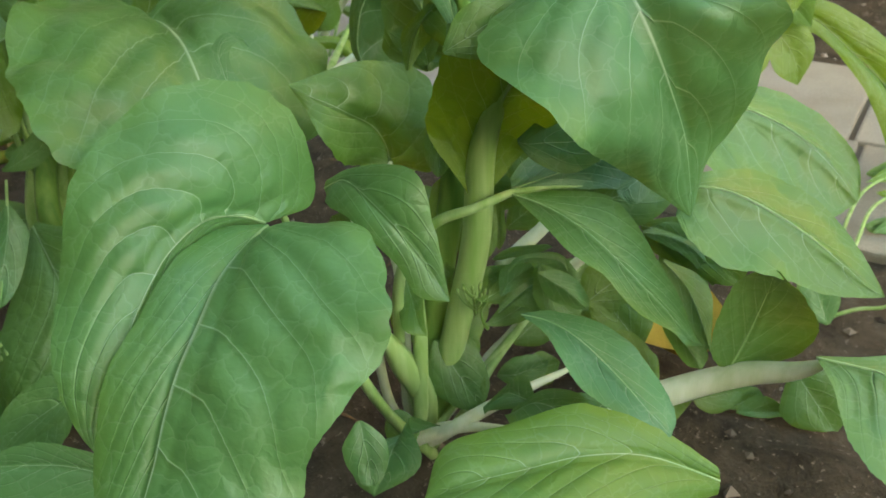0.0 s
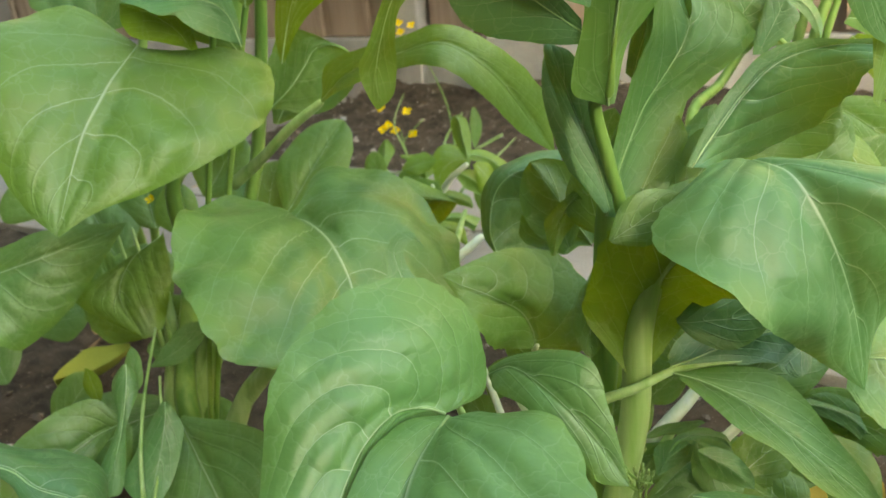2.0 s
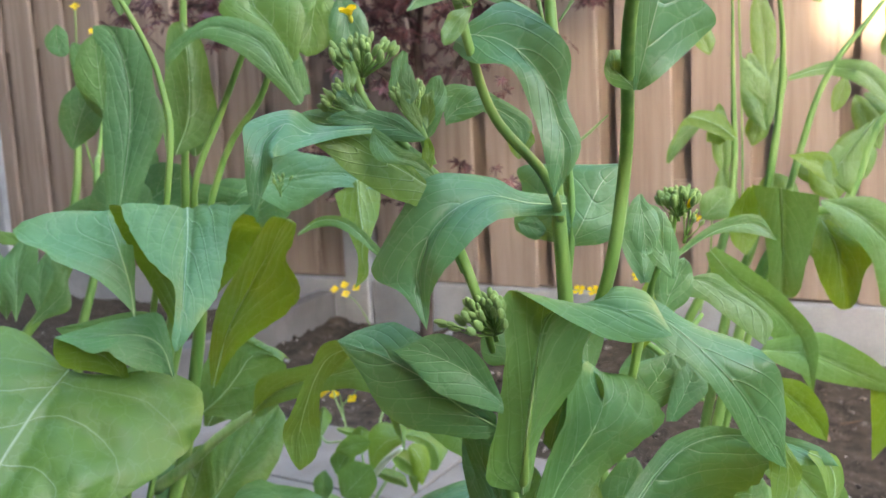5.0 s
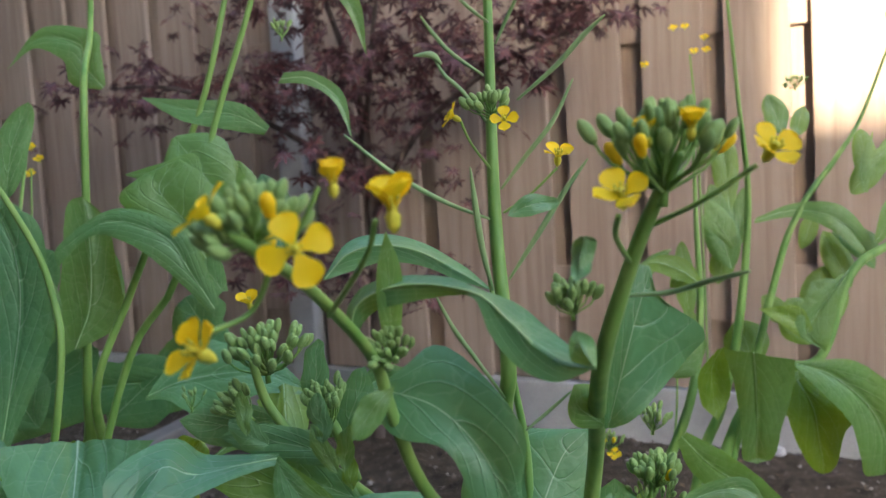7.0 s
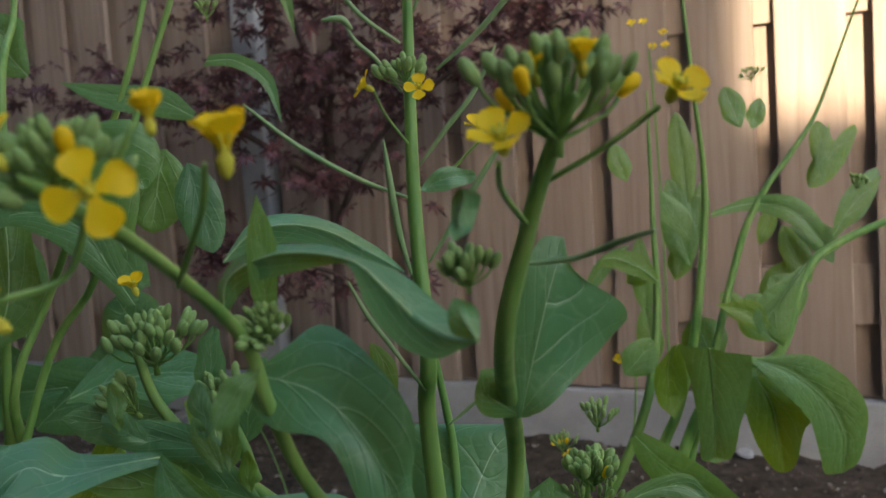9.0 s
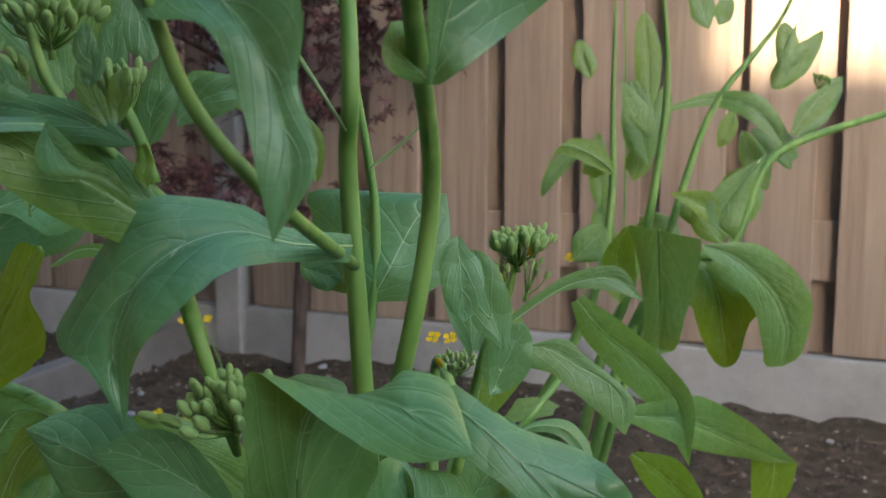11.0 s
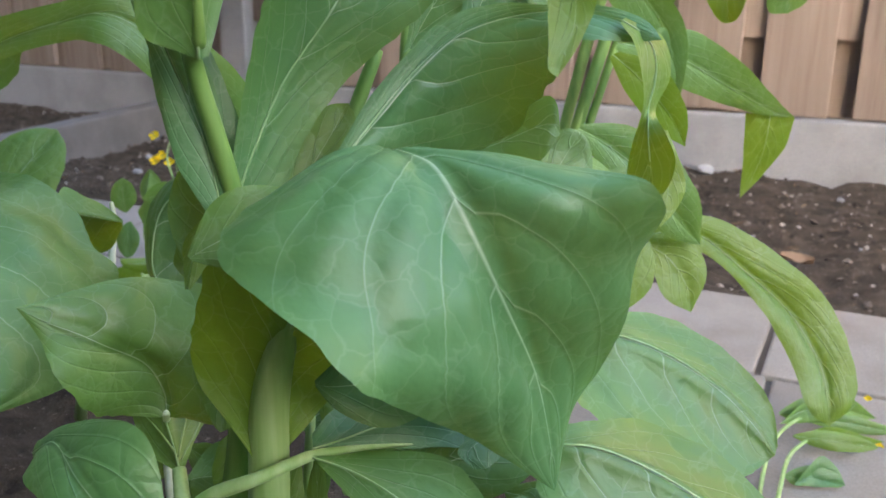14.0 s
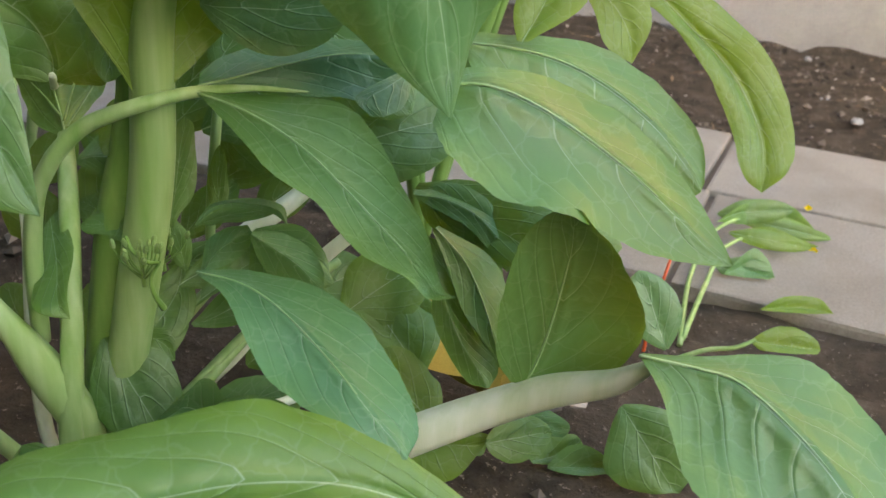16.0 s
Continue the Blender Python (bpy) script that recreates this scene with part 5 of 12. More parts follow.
leaf(left, [(-.241, -.009, .136, .002, .003, .001, -.003, -.002, -.001), (-.248, -.007, .145, .012, .017, .008, -.016, -.014, -.009), (-.26, -.005, .16, .022, .033, .014, -.031, -.027, -.018), (-.274, -.001, .177, .023, .034, .015, -.033, -.028, -.018), (-.288, .002, .195, .018, .027, .012, -.026, -.022, -.014), (-.297, .004, .206, .009, .014, .006, -.013, -.011, -.007), (-.302, .005, .212, 0, 0, 0, 0, 0, 0)], puff=0.192, yellowness=0.45, rib=0.0008)
leaf(left, [(-.174, .113, .241, .002, .003, 0, -.003, -.002, -.001), (-.179, .116, .251, .015, .016, .003, -.02, -.012, -.004), (-.187, .122, .267, .029, .031, .005, -.037, -.023, -.007), (-.197, .129, .285, .03, .032, .006, -.039, -.025, -.008), (-.206, .136, .303, .023, .025, .005, -.031, -.019, -.006), (-.212, .141, .315, .012, .013, .002, -.016, -.01, -.003), (-.215, .143, .321, 0, 0, 0, 0, 0, 0)], puff=0.192, yellowness=0.6, rib=0.0008)
leaf(left, [(-.074, .107, .18, .002, .001, -.002, -.003, 0, .001), (-.07, .118, .19, .014, .006, -.01, -.018, -.002, .009), (-.064, .135, .209, .027, .011, -.019, -.034, -.005, .017), (-.057, .155, .23, .029, .012, -.02, -.035, -.005, .018), (-.05, .176, .251, .023, .009, -.015, -.028, -.004, .014), (-.045, .189, .264, .012, .005, -.008, -.014, -.002, .007), (-.043, .195, .271, 0, 0, 0, 0, 0, 0)], puff=0.192, yellowness=0.75, rib=0.0008)
leaf(left, [(-.067, -.095, .127, .001, .003, .003, -.002, -.003, -.003), (-.075, -.094, .137, .006, .02, .016, -.011, -.017, -.018), (-.089, -.093, .151, .012, .038, .03, -.022, -.031, -.035), (-.106, -.095, .164, .012, .04, .032, -.023, -.033, -.036), (-.125, -.1, .174, .009, .031, .025, -.018, -.026, -.028), (-.139, -.105, .179, .005, .016, .013, -.009, -.013, -.014), (-.145, -.108, .181, 0, 0, 0, 0, 0, 0)], puff=0.192, yellowness=0.65, rib=0.0008)
leaf(left, [(.005, -.131, .128, 0, .001, .001, 0, -.001, -.001), (.001, -.132, .13, 0, .004, .005, -.001, -.003, -.005), (-.006, -.134, .133, -.001, .008, .009, -.002, -.006, -.01), (-.013, -.137, .136, -.001, .008, .009, -.002, -.007, -.01), (-.021, -.14, .139, -.001, .006, .007, -.001, -.005, -.008), (-.026, -.143, .139, 0, .003, .004, -.001, -.003, -.004), (-.028, -.144, .14, 0, 0, 0, 0, 0, 0)], puff=0.192, yellowness=0.45, rib=0.0008)
leaf(left, [(-.013, -.119, .043, -.002, 0, .002, .002, 0, -.002), (-.018, -.126, .039, -.013, .002, .011, .01, 0, -.013), (-.027, -.138, .031, -.025, .004, .021, .019, 0, -.025), (-.037, -.151, .023, -.026, .004, .022, .02, 0, -.019), (-.048, -.164, .014, -.02, .003, .017, .015, 0, -.01), (-.054, -.172, .009, -.01, .002, .009, .008, 0, -.005), (-.057, -.176, .006, 0, 0, 0, 0, 0, 0)], puff=0.192, yellowness=0.55, rib=0.0008)
leaf(left, [(-.022, -.135, .069, -.001, -.001, -.001, .001, .002, .001), (-.015, -.135, .062, -.008, -.009, -.007, .006, .01, .006), (-.003, -.136, .05, -.016, -.017, -.014, .011, .02, .011), (.011, -.137, .036, -.017, -.017, -.015, .012, .021, .011), (.024, -.137, .022, -.013, -.014, -.011, .009, .016, .009), (.033, -.138, .013, -.007, -.007, -.006, .005, .008, .004), (.037, -.138, .009, 0, 0, 0, 0, 0, 0)], puff=0.192, yellowness=0.6, rib=0.0008)
leaf(left, [(-.035, -.258, .067, .001, 0, -.002, -.002, 0, .002), (-.03, -.252, .071, .009, -.001, -.014, -.013, .003, .012), (-.02, -.241, .077, .018, -.002, -.027, -.025, .005, .023), (-.01, -.228, .085, .019, -.002, -.028, -.026, .005, .024), (0, -.216, .092, .015, -.001, -.022, -.02, .004, .019), (.007, -.208, .097, .008, -.001, -.011, -.01, .002, .01), (.01, -.204, .099, 0, 0, 0, 0, 0, 0)], puff=0.192, yellowness=0.55, rib=0.0008)
leaf(left, [(.044, -.3, .051, .001, .002, .001, -.001, -.002, -.002), (.039, -.301, .056, .004, .012, .009, -.008, -.01, -.011), (.03, -.302, .063, .008, .022, .016, -.014, -.02, -.021), (.019, -.303, .071, .009, .024, .017, -.015, -.021, -.022), (.009, -.305, .079, .007, .018, .013, -.012, -.016, -.017), (.002, -.305, .084, .003, .009, .007, -.006, -.008, -.009), (-.001, -.306, .086, 0, 0, 0, 0, 0, 0)], puff=0.192, yellowness=0.5, rib=0.0008)
leaf(left, [(.056, -.246, .038, -.002, -.001, -.001, .001, .002, 0), (.059, -.247, .032, -.011, -.008, -.004, .008, .01, .002), (.066, -.251, .022, -.02, -.015, -.008, .016, .018, .004), (.073, -.254, .01, -.022, -.016, -.006, .017, .019, .005), (.08, -.258, .006, -.017, -.013, -.002, .013, .015, .004), (.085, -.26, .006, -.009, -.007, -.002, .007, .008, .002), (.087, -.261, .006, 0, 0, 0, 0, 0, 0)], puff=0.192, yellowness=0.55, rib=0.0008)
leaf(left, [(.102, -.34, .06, .001, 0, -.002, -.001, 0, .001), (.106, -.336, .062, .006, -.001, -.011, -.009, .002, .009), (.112, -.329, .065, .012, -.002, -.02, -.017, .005, .017), (.119, -.321, .069, .013, -.003, -.021, -.018, .005, .017), (.126, -.314, .073, .01, -.002, -.017, -.014, .004, .014), (.13, -.309, .076, .005, -.001, -.008, -.007, .002, .007), (.132, -.307, .077, 0, 0, 0, 0, 0, 0)], puff=0.192, yellowness=0.65, rib=0.0008)
leaf(left, [(.13, -.314, .108, -.002, 0, .001, .002, .001, -.001), (.128, -.32, .101, -.015, -.003, .006, .012, .004, -.009), (.124, -.332, .088, -.029, -.006, .012, .023, .008, -.017), (.12, -.345, .074, -.031, -.006, .013, .024, .009, -.018), (.116, -.358, .06, -.024, -.005, .01, .019, .007, -.014), (.113, -.367, .051, -.012, -.002, .005, .01, .003, -.007), (.112, -.371, .047, 0, 0, 0, 0, 0, 0)], puff=0.192, yellowness=0.7, rib=0.0008)
leaf(left, [(.159, -.313, .006, .001, .001, -.001, -.002, 0, .001), (.16, -.308, .009, .008, .004, -.005, -.01, -.002, .004), (.162, -.3, .019, .016, .007, -.01, -.019, -.005, .007), (.165, -.29, .03, .017, .007, -.011, -.02, -.005, .007), (.167, -.281, .041, .013, .006, -.008, -.016, -.004, .006), (.168, -.275, .049, .007, .003, -.004, -.008, -.002, .003), (.169, -.272, .052, 0, 0, 0, 0, 0, 0)], puff=0.192, yellowness=0.5, rib=0.0008)
leaf(left, [(.066, -.074, .686, .001, 0, 0, -.001, 0, 0), (.066, -.073, .694, .005, .003, -.002, -.006, -.002, .002), (.067, -.071, .708, .009, .006, -.003, -.011, -.004, .003), (.069, -.068, .723, .009, .006, -.003, -.011, -.004, .003), (.073, -.063, .738, .007, .005, -.002, -.009, -.003, .003), (.077, -.06, .748, .004, .002, -.001, -.005, -.002, .001), (.078, -.059, .752, 0, 0, 0, 0, 0, 0)], puff=0.192, yellowness=0.34, rib=0.0008)
leaf(left, [(.038, -.076, .614, .001, .001, 0, -.001, -.001, 0), (.037, -.076, .621, .007, .005, .001, -.009, -.004, -.001), (.035, -.075, .633, .013, .01, .001, -.017, -.007, -.002), (.034, -.074, .647, .014, .011, .002, -.018, -.008, -.002), (.032, -.073, .662, .011, .008, .001, -.014, -.006, -.001), (.03, -.073, .671, .006, .004, .001, -.007, -.003, -.001), (.03, -.073, .675, 0, 0, 0, 0, 0, 0)], puff=0.192, yellowness=0.44, rib=0.0008)
leaf(left, [(.033, -.058, .599, .001, .001, 0, -.001, 0, 0), (.029, -.059, .607, .004, .004, .003, -.006, -.003, -.003), (.021, -.061, .622, .009, .007, .006, -.011, -.005, -.006), (.013, -.064, .639, .009, .008, .006, -.012, -.005, -.006), (.005, -.066, .656, .007, .006, .005, -.009, -.004, -.005), (-.001, -.067, .667, .004, .003, .002, -.005, -.002, -.002), (-.003, -.068, .672, 0, 0, 0, 0, 0, 0)], puff=0.192, yellowness=0.24, rib=0.0008)
leaf(left, [(.219, .011, .693, -.001, 0, 0, .001, .001, 0), (.221, .011, .686, -.007, -.003, -.002, .006, .005, .002), (.224, .011, .674, -.013, -.006, -.003, .011, .009, .003), (.227, .011, .66, -.014, -.006, -.003, .012, .009, .003), (.231, .011, .646, -.011, -.005, -.003, .009, .007, .003), (.233, .011, .637, -.006, -.002, -.001, .005, .004, .001), (.234, .011, .633, 0, 0, 0, 0, 0, 0)], puff=0.192, yellowness=0.02, rib=0.0008)
leaf(left, [(.191, .02, .704, -.002, -.001, 0, .001, .001, 0), (.191, .019, .697, -.01, -.004, .002, .009, .006, -.002), (.189, .016, .686, -.02, -.007, .004, .017, .011, -.004), (.187, .014, .673, -.021, -.008, .005, .017, .012, -.004), (.186, .011, .66, -.016, -.006, .004, .014, .009, -.003), (.185, .009, .652, -.008, -.003, .002, .007, .005, -.002), (.184, .009, .648, 0, 0, 0, 0, 0, 0)], puff=0.192, yellowness=0.54, rib=0.0008)
leaf(left, [(.166, -.014, .722, -.002, -.001, -.001, .001, .001, .001), (.17, -.013, .716, -.01, -.005, -.007, .008, .007, .008), (.176, -.011, .708, -.019, -.009, -.014, .015, .013, .014), (.183, -.009, .697, -.02, -.009, -.015, .015, .014, .015), (.19, -.006, .687, -.015, -.007, -.011, .012, .011, .012), (.195, -.004, .681, -.008, -.004, -.006, .006, .006, .006), (.197, -.004, .678, 0, 0, 0, 0, 0, 0)], puff=0.192, yellowness=0.44, rib=0.0008)
leaf(left, [(.075, -.14, .673, -.001, 0, 0, .001, 0, 0), (.075, -.14, .67, -.004, -.002, -.001, .003, .002, .001), (.075, -.141, .665, -.008, -.003, -.001, .006, .005, .002), (.076, -.141, .66, -.008, -.004, -.002, .006, .005, .002), (.078, -.141, .654, -.006, -.003, -.001, .005, .004, .001), (.08, -.14, .651, -.003, -.001, -.001, .003, .002, .001), (.081, -.14, .65, 0, 0, 0, 0, 0, 0)], puff=0.192, yellowness=0.14, rib=0.0008)
leaf(left, [(.053, -.051, .571, .001, .001, 0, -.002, -.001, 0), (.051, -.05, .579, .009, .006, .001, -.011, -.005, -.002), (.049, -.05, .594, .016, .012, .003, -.021, -.009, -.003), (.046, -.049, .61, .017, .013, .003, -.022, -.009, -.003), (.043, -.049, .627, .013, .01, .002, -.017, -.007, -.002), (.041, -.048, .638, .007, .005, .001, -.009, -.004, -.001), (.041, -.048, .643, 0, 0, 0, 0, 0, 0)], puff=0.192, yellowness=0.29, rib=0.0008)
leaf(left, [(-.047, -.046, .583, .001, .001, -.001, -.001, -.001, .001), (-.045, -.044, .591, .007, .005, -.003, -.009, -.003, .003), (-.042, -.041, .603, .014, .009, -.006, -.017, -.006, .006), (-.038, -.037, .617, .014, .01, -.007, -.018, -.007, .007), (-.034, -.033, .631, .011, .008, -.005, -.014, -.005, .005), (-.032, -.03, .64, .006, .004, -.003, -.007, -.003, .003), (-.031, -.029, .645, 0, 0, 0, 0, 0, 0)], puff=0.192, yellowness=0.14, rib=0.0008)
leaf(main, [(.006, -.042, .671, 0, 0, 0, 0, 0, 0), (.008, -.04, .672, 0, 0, -.002, -.001, 0, .002), (.012, -.038, .674, .001, 0, -.004, -.001, 0, .004), (.016, -.036, .675, .001, 0, -.004, -.001, .001, .004), (.02, -.033, .675, .001, 0, -.003, -.001, 0, .003), (.023, -.032, .675, 0, 0, -.002, 0, 0, .002), (.024, -.031, .675, 0, 0, 0, 0, 0, 0)], puff=0.192, yellowness=0.04, rib=0.0008)
leaf(main, [(-.032, -.125, .599, 0, 0, 0, 0, 0, 0), (-.032, -.125, .601, .002, .001, 0, -.002, -.001, 0), (-.032, -.124, .605, .003, .002, 0, -.003, -.001, 0), (-.033, -.125, .609, .003, .002, 0, -.004, -.001, 0), (-.033, -.125, .613, .002, .002, 0, -.003, -.001, 0), (-.033, -.125, .616, .001, .001, 0, -.001, -.001, 0), (-.033, -.125, .617, 0, 0, 0, 0, 0, 0)], puff=0.192, yellowness=0, rib=0.0008)
leaf(main, [(-.028, -.123, .588, 0, 0, 0, 0, 0, 0), (-.029, -.123, .59, .001, .001, .001, -.001, -.001, -.001), (-.031, -.124, .594, .002, .002, .001, -.003, -.001, -.001), (-.033, -.125, .598, .002, .002, .001, -.003, -.001, -.001), (-.034, -.126, .602, .002, .001, .001, -.002, -.001, -.001), (-.035, -.126, .605, .001, .001, 0, -.001, 0, 0), (-.036, -.126, .606, 0, 0, 0, 0, 0, 0)], puff=0.192, yellowness=0.44, rib=0.0008)
leaf(main, [(-.026, -.122, .588, 0, 0, 0, 0, 0, 0), (-.026, -.121, .59, .001, .001, 0, -.001, -.001, 0), (-.026, -.121, .593, .002, .002, -.001, -.003, -.001, .001), (-.025, -.121, .597, .002, .002, -.001, -.003, -.001, .001), (-.025, -.121, .601, .002, .001, -.001, -.002, -.001, .001), (-.024, -.12, .604, .001, .001, 0, -.001, 0, 0), (-.024, -.12, .605, 0, 0, 0, 0, 0, 0)], puff=0.192, yellowness=0.44, rib=0.0008)
leaf(main, [(-.043, -.076, .59, 0, 0, -.001, 0, 0, .001), (-.042, -.075, .593, .001, .001, -.003, -.002, 0, .003), (-.038, -.072, .597, .002, .001, -.006, -.003, 0, .006), (-.032, -.07, .6, .002, .001, -.007, -.003, 0, .007), (-.026, -.066, .602, .002, .001, -.005, -.002, 0, .005), (-.022, -.064, .601, .001, .001, -.003, -.001, 0, .003), (-.019, -.063, .601, 0, 0, 0, 0, 0, 0)], puff=0.192, yellowness=0.09, rib=0.0008)
leaf(main, [(.022, -.164, .632, 0, 0, 0, 0, 0, 0), (.02, -.165, .63, -.001, 0, .001, .001, .001, -.001), (.018, -.167, .628, -.003, -.001, .002, .002, .002, -.002), (.016, -.168, .625, -.003, -.001, .002, .003, .002, -.002), (.014, -.17, .621, -.002, -.001, .002, .002, .001, -.002), (.013, -.171, .619, -.001, 0, .001, .001, .001, -.001), (.013, -.171, .618, 0, 0, 0, 0, 0, 0)], puff=0.192, yellowness=0.44, rib=0.0008)
leaf(main, [(-.054, -.127, .597, 0, 0, 0, 0, 0, 0), (-.055, -.128, .598, .001, .001, .002, -.001, -.001, -.002), (-.058, -.13, .6, .002, .002, .003, -.002, -.001, -.004), (-.06, -.131, .602, .002, .002, .004, -.003, -.001, -.004), (-.063, -.132, .605, .001, .002, .003, -.002, -.001, -.003), (-.065, -.133, .606, .001, .001, .001, -.001, -.001, -.002), (-.066, -.133, .607, 0, 0, 0, 0, 0, 0)], puff=0.192, yellowness=0.09, rib=0.0008)
leaf(main, [(-.041, -.098, .583, 0, 0, 0, 0, 0, 0), (-.045, -.101, .585, 0, .001, .003, -.001, 0, -.003), (-.053, -.105, .589, .001, .002, .006, -.001, -.001, -.006), (-.064, -.11, .592, .001, .002, .006, -.002, -.001, -.006), (-.073, -.115, .594, .001, .002, .005, -.001, -.001, -.005), (-.08, -.119, .595, 0, .001, .002, -.001, 0, -.002), (-.083, -.12, .595, 0, 0, 0, 0, 0, 0)], puff=0.192, yellowness=0.09, rib=0.0008)
leaf(main, [(-.055, -.137, .603, 0, 0, 0, 0, 0, 0), (-.055, -.137, .605, .001, .001, 0, -.001, -.001, 0), (-.055, -.138, .608, .002, .001, 0, -.002, -.001, 0), (-.055, -.137, .612, .002, .002, 0, -.003, -.001, 0), (-.056, -.137, .615, .002, .001, 0, -.002, -.001, 0), (-.056, -.138, .618, .001, .001, 0, -.001, 0, 0), (-.056, -.138, .619, 0, 0, 0, 0, 0, 0)], puff=0.192, yellowness=0.44, rib=0.0008)
leaf(main, [(-.014, -.038, .584, 0, 0, 0, 0, 0, 0), (-.015, -.038, .583, -.002, -.001, .001, .002, .001, -.001), (-.016, -.038, .581, -.003, -.001, .002, .003, .002, -.002), (-.017, -.039, .579, -.004, -.001, .002, .003, .002, -.002), (-.018, -.04, .576, -.003, -.001, .002, .002, .002, -.002), (-.018, -.04, .575, -.001, 0, .001, .001, .001, -.001), (-.019, -.041, .574, 0, 0, 0, 0, 0, 0)], puff=0.192, yellowness=0.74, rib=0.0008)
leaf(main, [(.035, -.012, .549, -.001, 0, 0, .001, 0, 0), (.035, -.013, .545, -.004, -.002, 0, .003, .002, 0), (.036, -.013, .539, -.007, -.003, -.001, .006, .005, 0), (.037, -.014, .531, -.007, -.003, -.001, .007, .005, 0), (.038, -.014, .524, -.006, -.002, -.001, .005, .004, 0), (.038, -.014, .519, -.003, -.001, 0, .003, .002, 0), (.039, -.015, .517, 0, 0, 0, 0, 0, 0)], puff=0.192, yellowness=0.04, rib=0.0008)
leaf(main, [(.045, .01, .501, .001, 0, 0, -.001, 0, 0), (.044, .01, .506, .003, .003, .001, -.004, -.002, -.001), (.041, .01, .514, .006, .005, .002, -.007, -.003, -.003), (.038, .009, .523, .007, .005, .002, -.007, -.003, -.003), (.036, .009, .533, .005, .004, .002, -.006, -.002, -.002), (.034, .009, .539, .003, .002, .001, -.003, -.001, -.001), (.033, .008, .542, 0, 0, 0, 0, 0, 0)], puff=0.192, yellowness=0.19, rib=0.0008)
leaf(main, [(.035, .024, .478, .001, 0, 0, -.001, 0, 0), (.036, .026, .481, .004, .003, -.002, -.004, -.001, .002), (.038, .028, .488, .008, .005, -.004, -.008, -.003, .003), (.041, .03, .495, .008, .005, -.004, -.009, -.003, .004), (.043, .032, .502, .006, .004, -.003, -.007, -.002, .003), (.045, .033, .507, .003, .002, -.002, -.003, -.001, .001), (.045, .034, .509, 0, 0, 0, 0, 0, 0)], puff=0.192, yellowness=0.24, rib=0.0008)
leaf(main, [(-.046, .021, .445, .001, .001, .001, -.001, -.001, -.001), (-.049, .021, .449, .007, .006, .006, -.008, -.004, -.007), (-.053, .019, .455, .014, .012, .011, -.016, -.008, -.013), (-.057, .018, .462, .014, .013, .012, -.017, -.008, -.014), (-.062, .016, .468, .011, .01, .009, -.013, -.006, -.011), (-.065, .015, .473, .006, .005, .005, -.007, -.003, -.005), (-.066, .014, .475, 0, 0, 0, 0, 0, 0)], puff=0.192, yellowness=0.09, rib=0.0008)
leaf(main, [(-.033, -.014, .317, .001, .001, 0, -.001, -.001, 0), (-.039, -.013, .328, .005, .005, .002, -.006, -.004, -.002), (-.05, -.012, .347, .01, .01, .004, -.011, -.007, -.005), (-.06, -.01, .369, .01, .01, .004, -.012, -.007, -.005), (-.07, -.007, .391, .008, .008, .003, -.009, -.006, -.004), (-.076, -.004, .405, .004, .004, .002, -.005, -.003, -.002), (-.079, -.003, .412, 0, 0, 0, 0, 0, 0)], puff=0.192, yellowness=0.1, rib=0.0008)
leaf(main, [(-.033, .007, .308, .001, .001, -.001, -.001, 0, .001), (-.03, .011, .314, .007, .004, -.004, -.007, -.002, .004), (-.027, .018, .325, .012, .007, -.008, -.014, -.003, .007), (-.023, .026, .338, .013, .007, -.008, -.014, -.004, .007), (-.018, .034, .351, .01, .006, -.006, -.011, -.003, .006), (-.016, .039, .359, .005, .003, -.003, -.006, -.001, .003), (-.014, .041, .363, 0, 0, 0, 0, 0, 0)], puff=0.192, yellowness=0.6, rib=0.0008)
leaf(main, [(-.011, .02, .306, .001, .001, -.001, -.001, 0, .001), (-.008, .024, .312, .007, .003, -.006, -.008, -.001, .005), (-.003, .031, .321, .014, .007, -.012, -.015, -.003, .01), (.003, .039, .332, .015, .007, -.012, -.016, -.003, .011), (.009, .048, .344, .012, .005, -.01, -.013, -.002, .008), (.013, .053, .351, .006, .003, -.005, -.006, -.001, .004), (.014, .055, .354, 0, 0, 0, 0, 0, 0)], puff=0.192, yellowness=0.55, rib=0.0008)
leaf(main, [(.008, .08, .302, .001, 0, -.001, -.001, 0, .001), (.013, .085, .308, .007, .002, -.009, -.008, 0, .008), (.022, .094, .316, .014, .004, -.018, -.015, .001, .016), (.032, .105, .326, .014, .005, -.019, -.016, .001, .017), (.042, .115, .336, .011, .004, -.014, -.012, .001, .013), (.049, .122, .343, .006, .002, -.007, -.006, 0, .007), (.052, .125, .346, 0, 0, 0, 0, 0, 0)], puff=0.192, yellowness=0.6, rib=0.0008)
leaf(main, [(-.063, .028, .283, .001, .001, 0, -.001, -.001, 0), (-.065, .029, .288, .007, .006, .001, -.008, -.004, -.002), (-.068, .031, .297, .013, .011, .002, -.015, -.008, -.003), (-.071, .033, .307, .014, .012, .002, -.015, -.008, -.004), (-.074, .035, .318, .011, .009, .002, -.012, -.006, -.003), (-.077, .037, .324, .005, .005, .001, -.006, -.003, -.001), (-.078, .037, .327, 0, 0, 0, 0, 0, 0)], puff=0.192, yellowness=0.8, rib=0.0008)
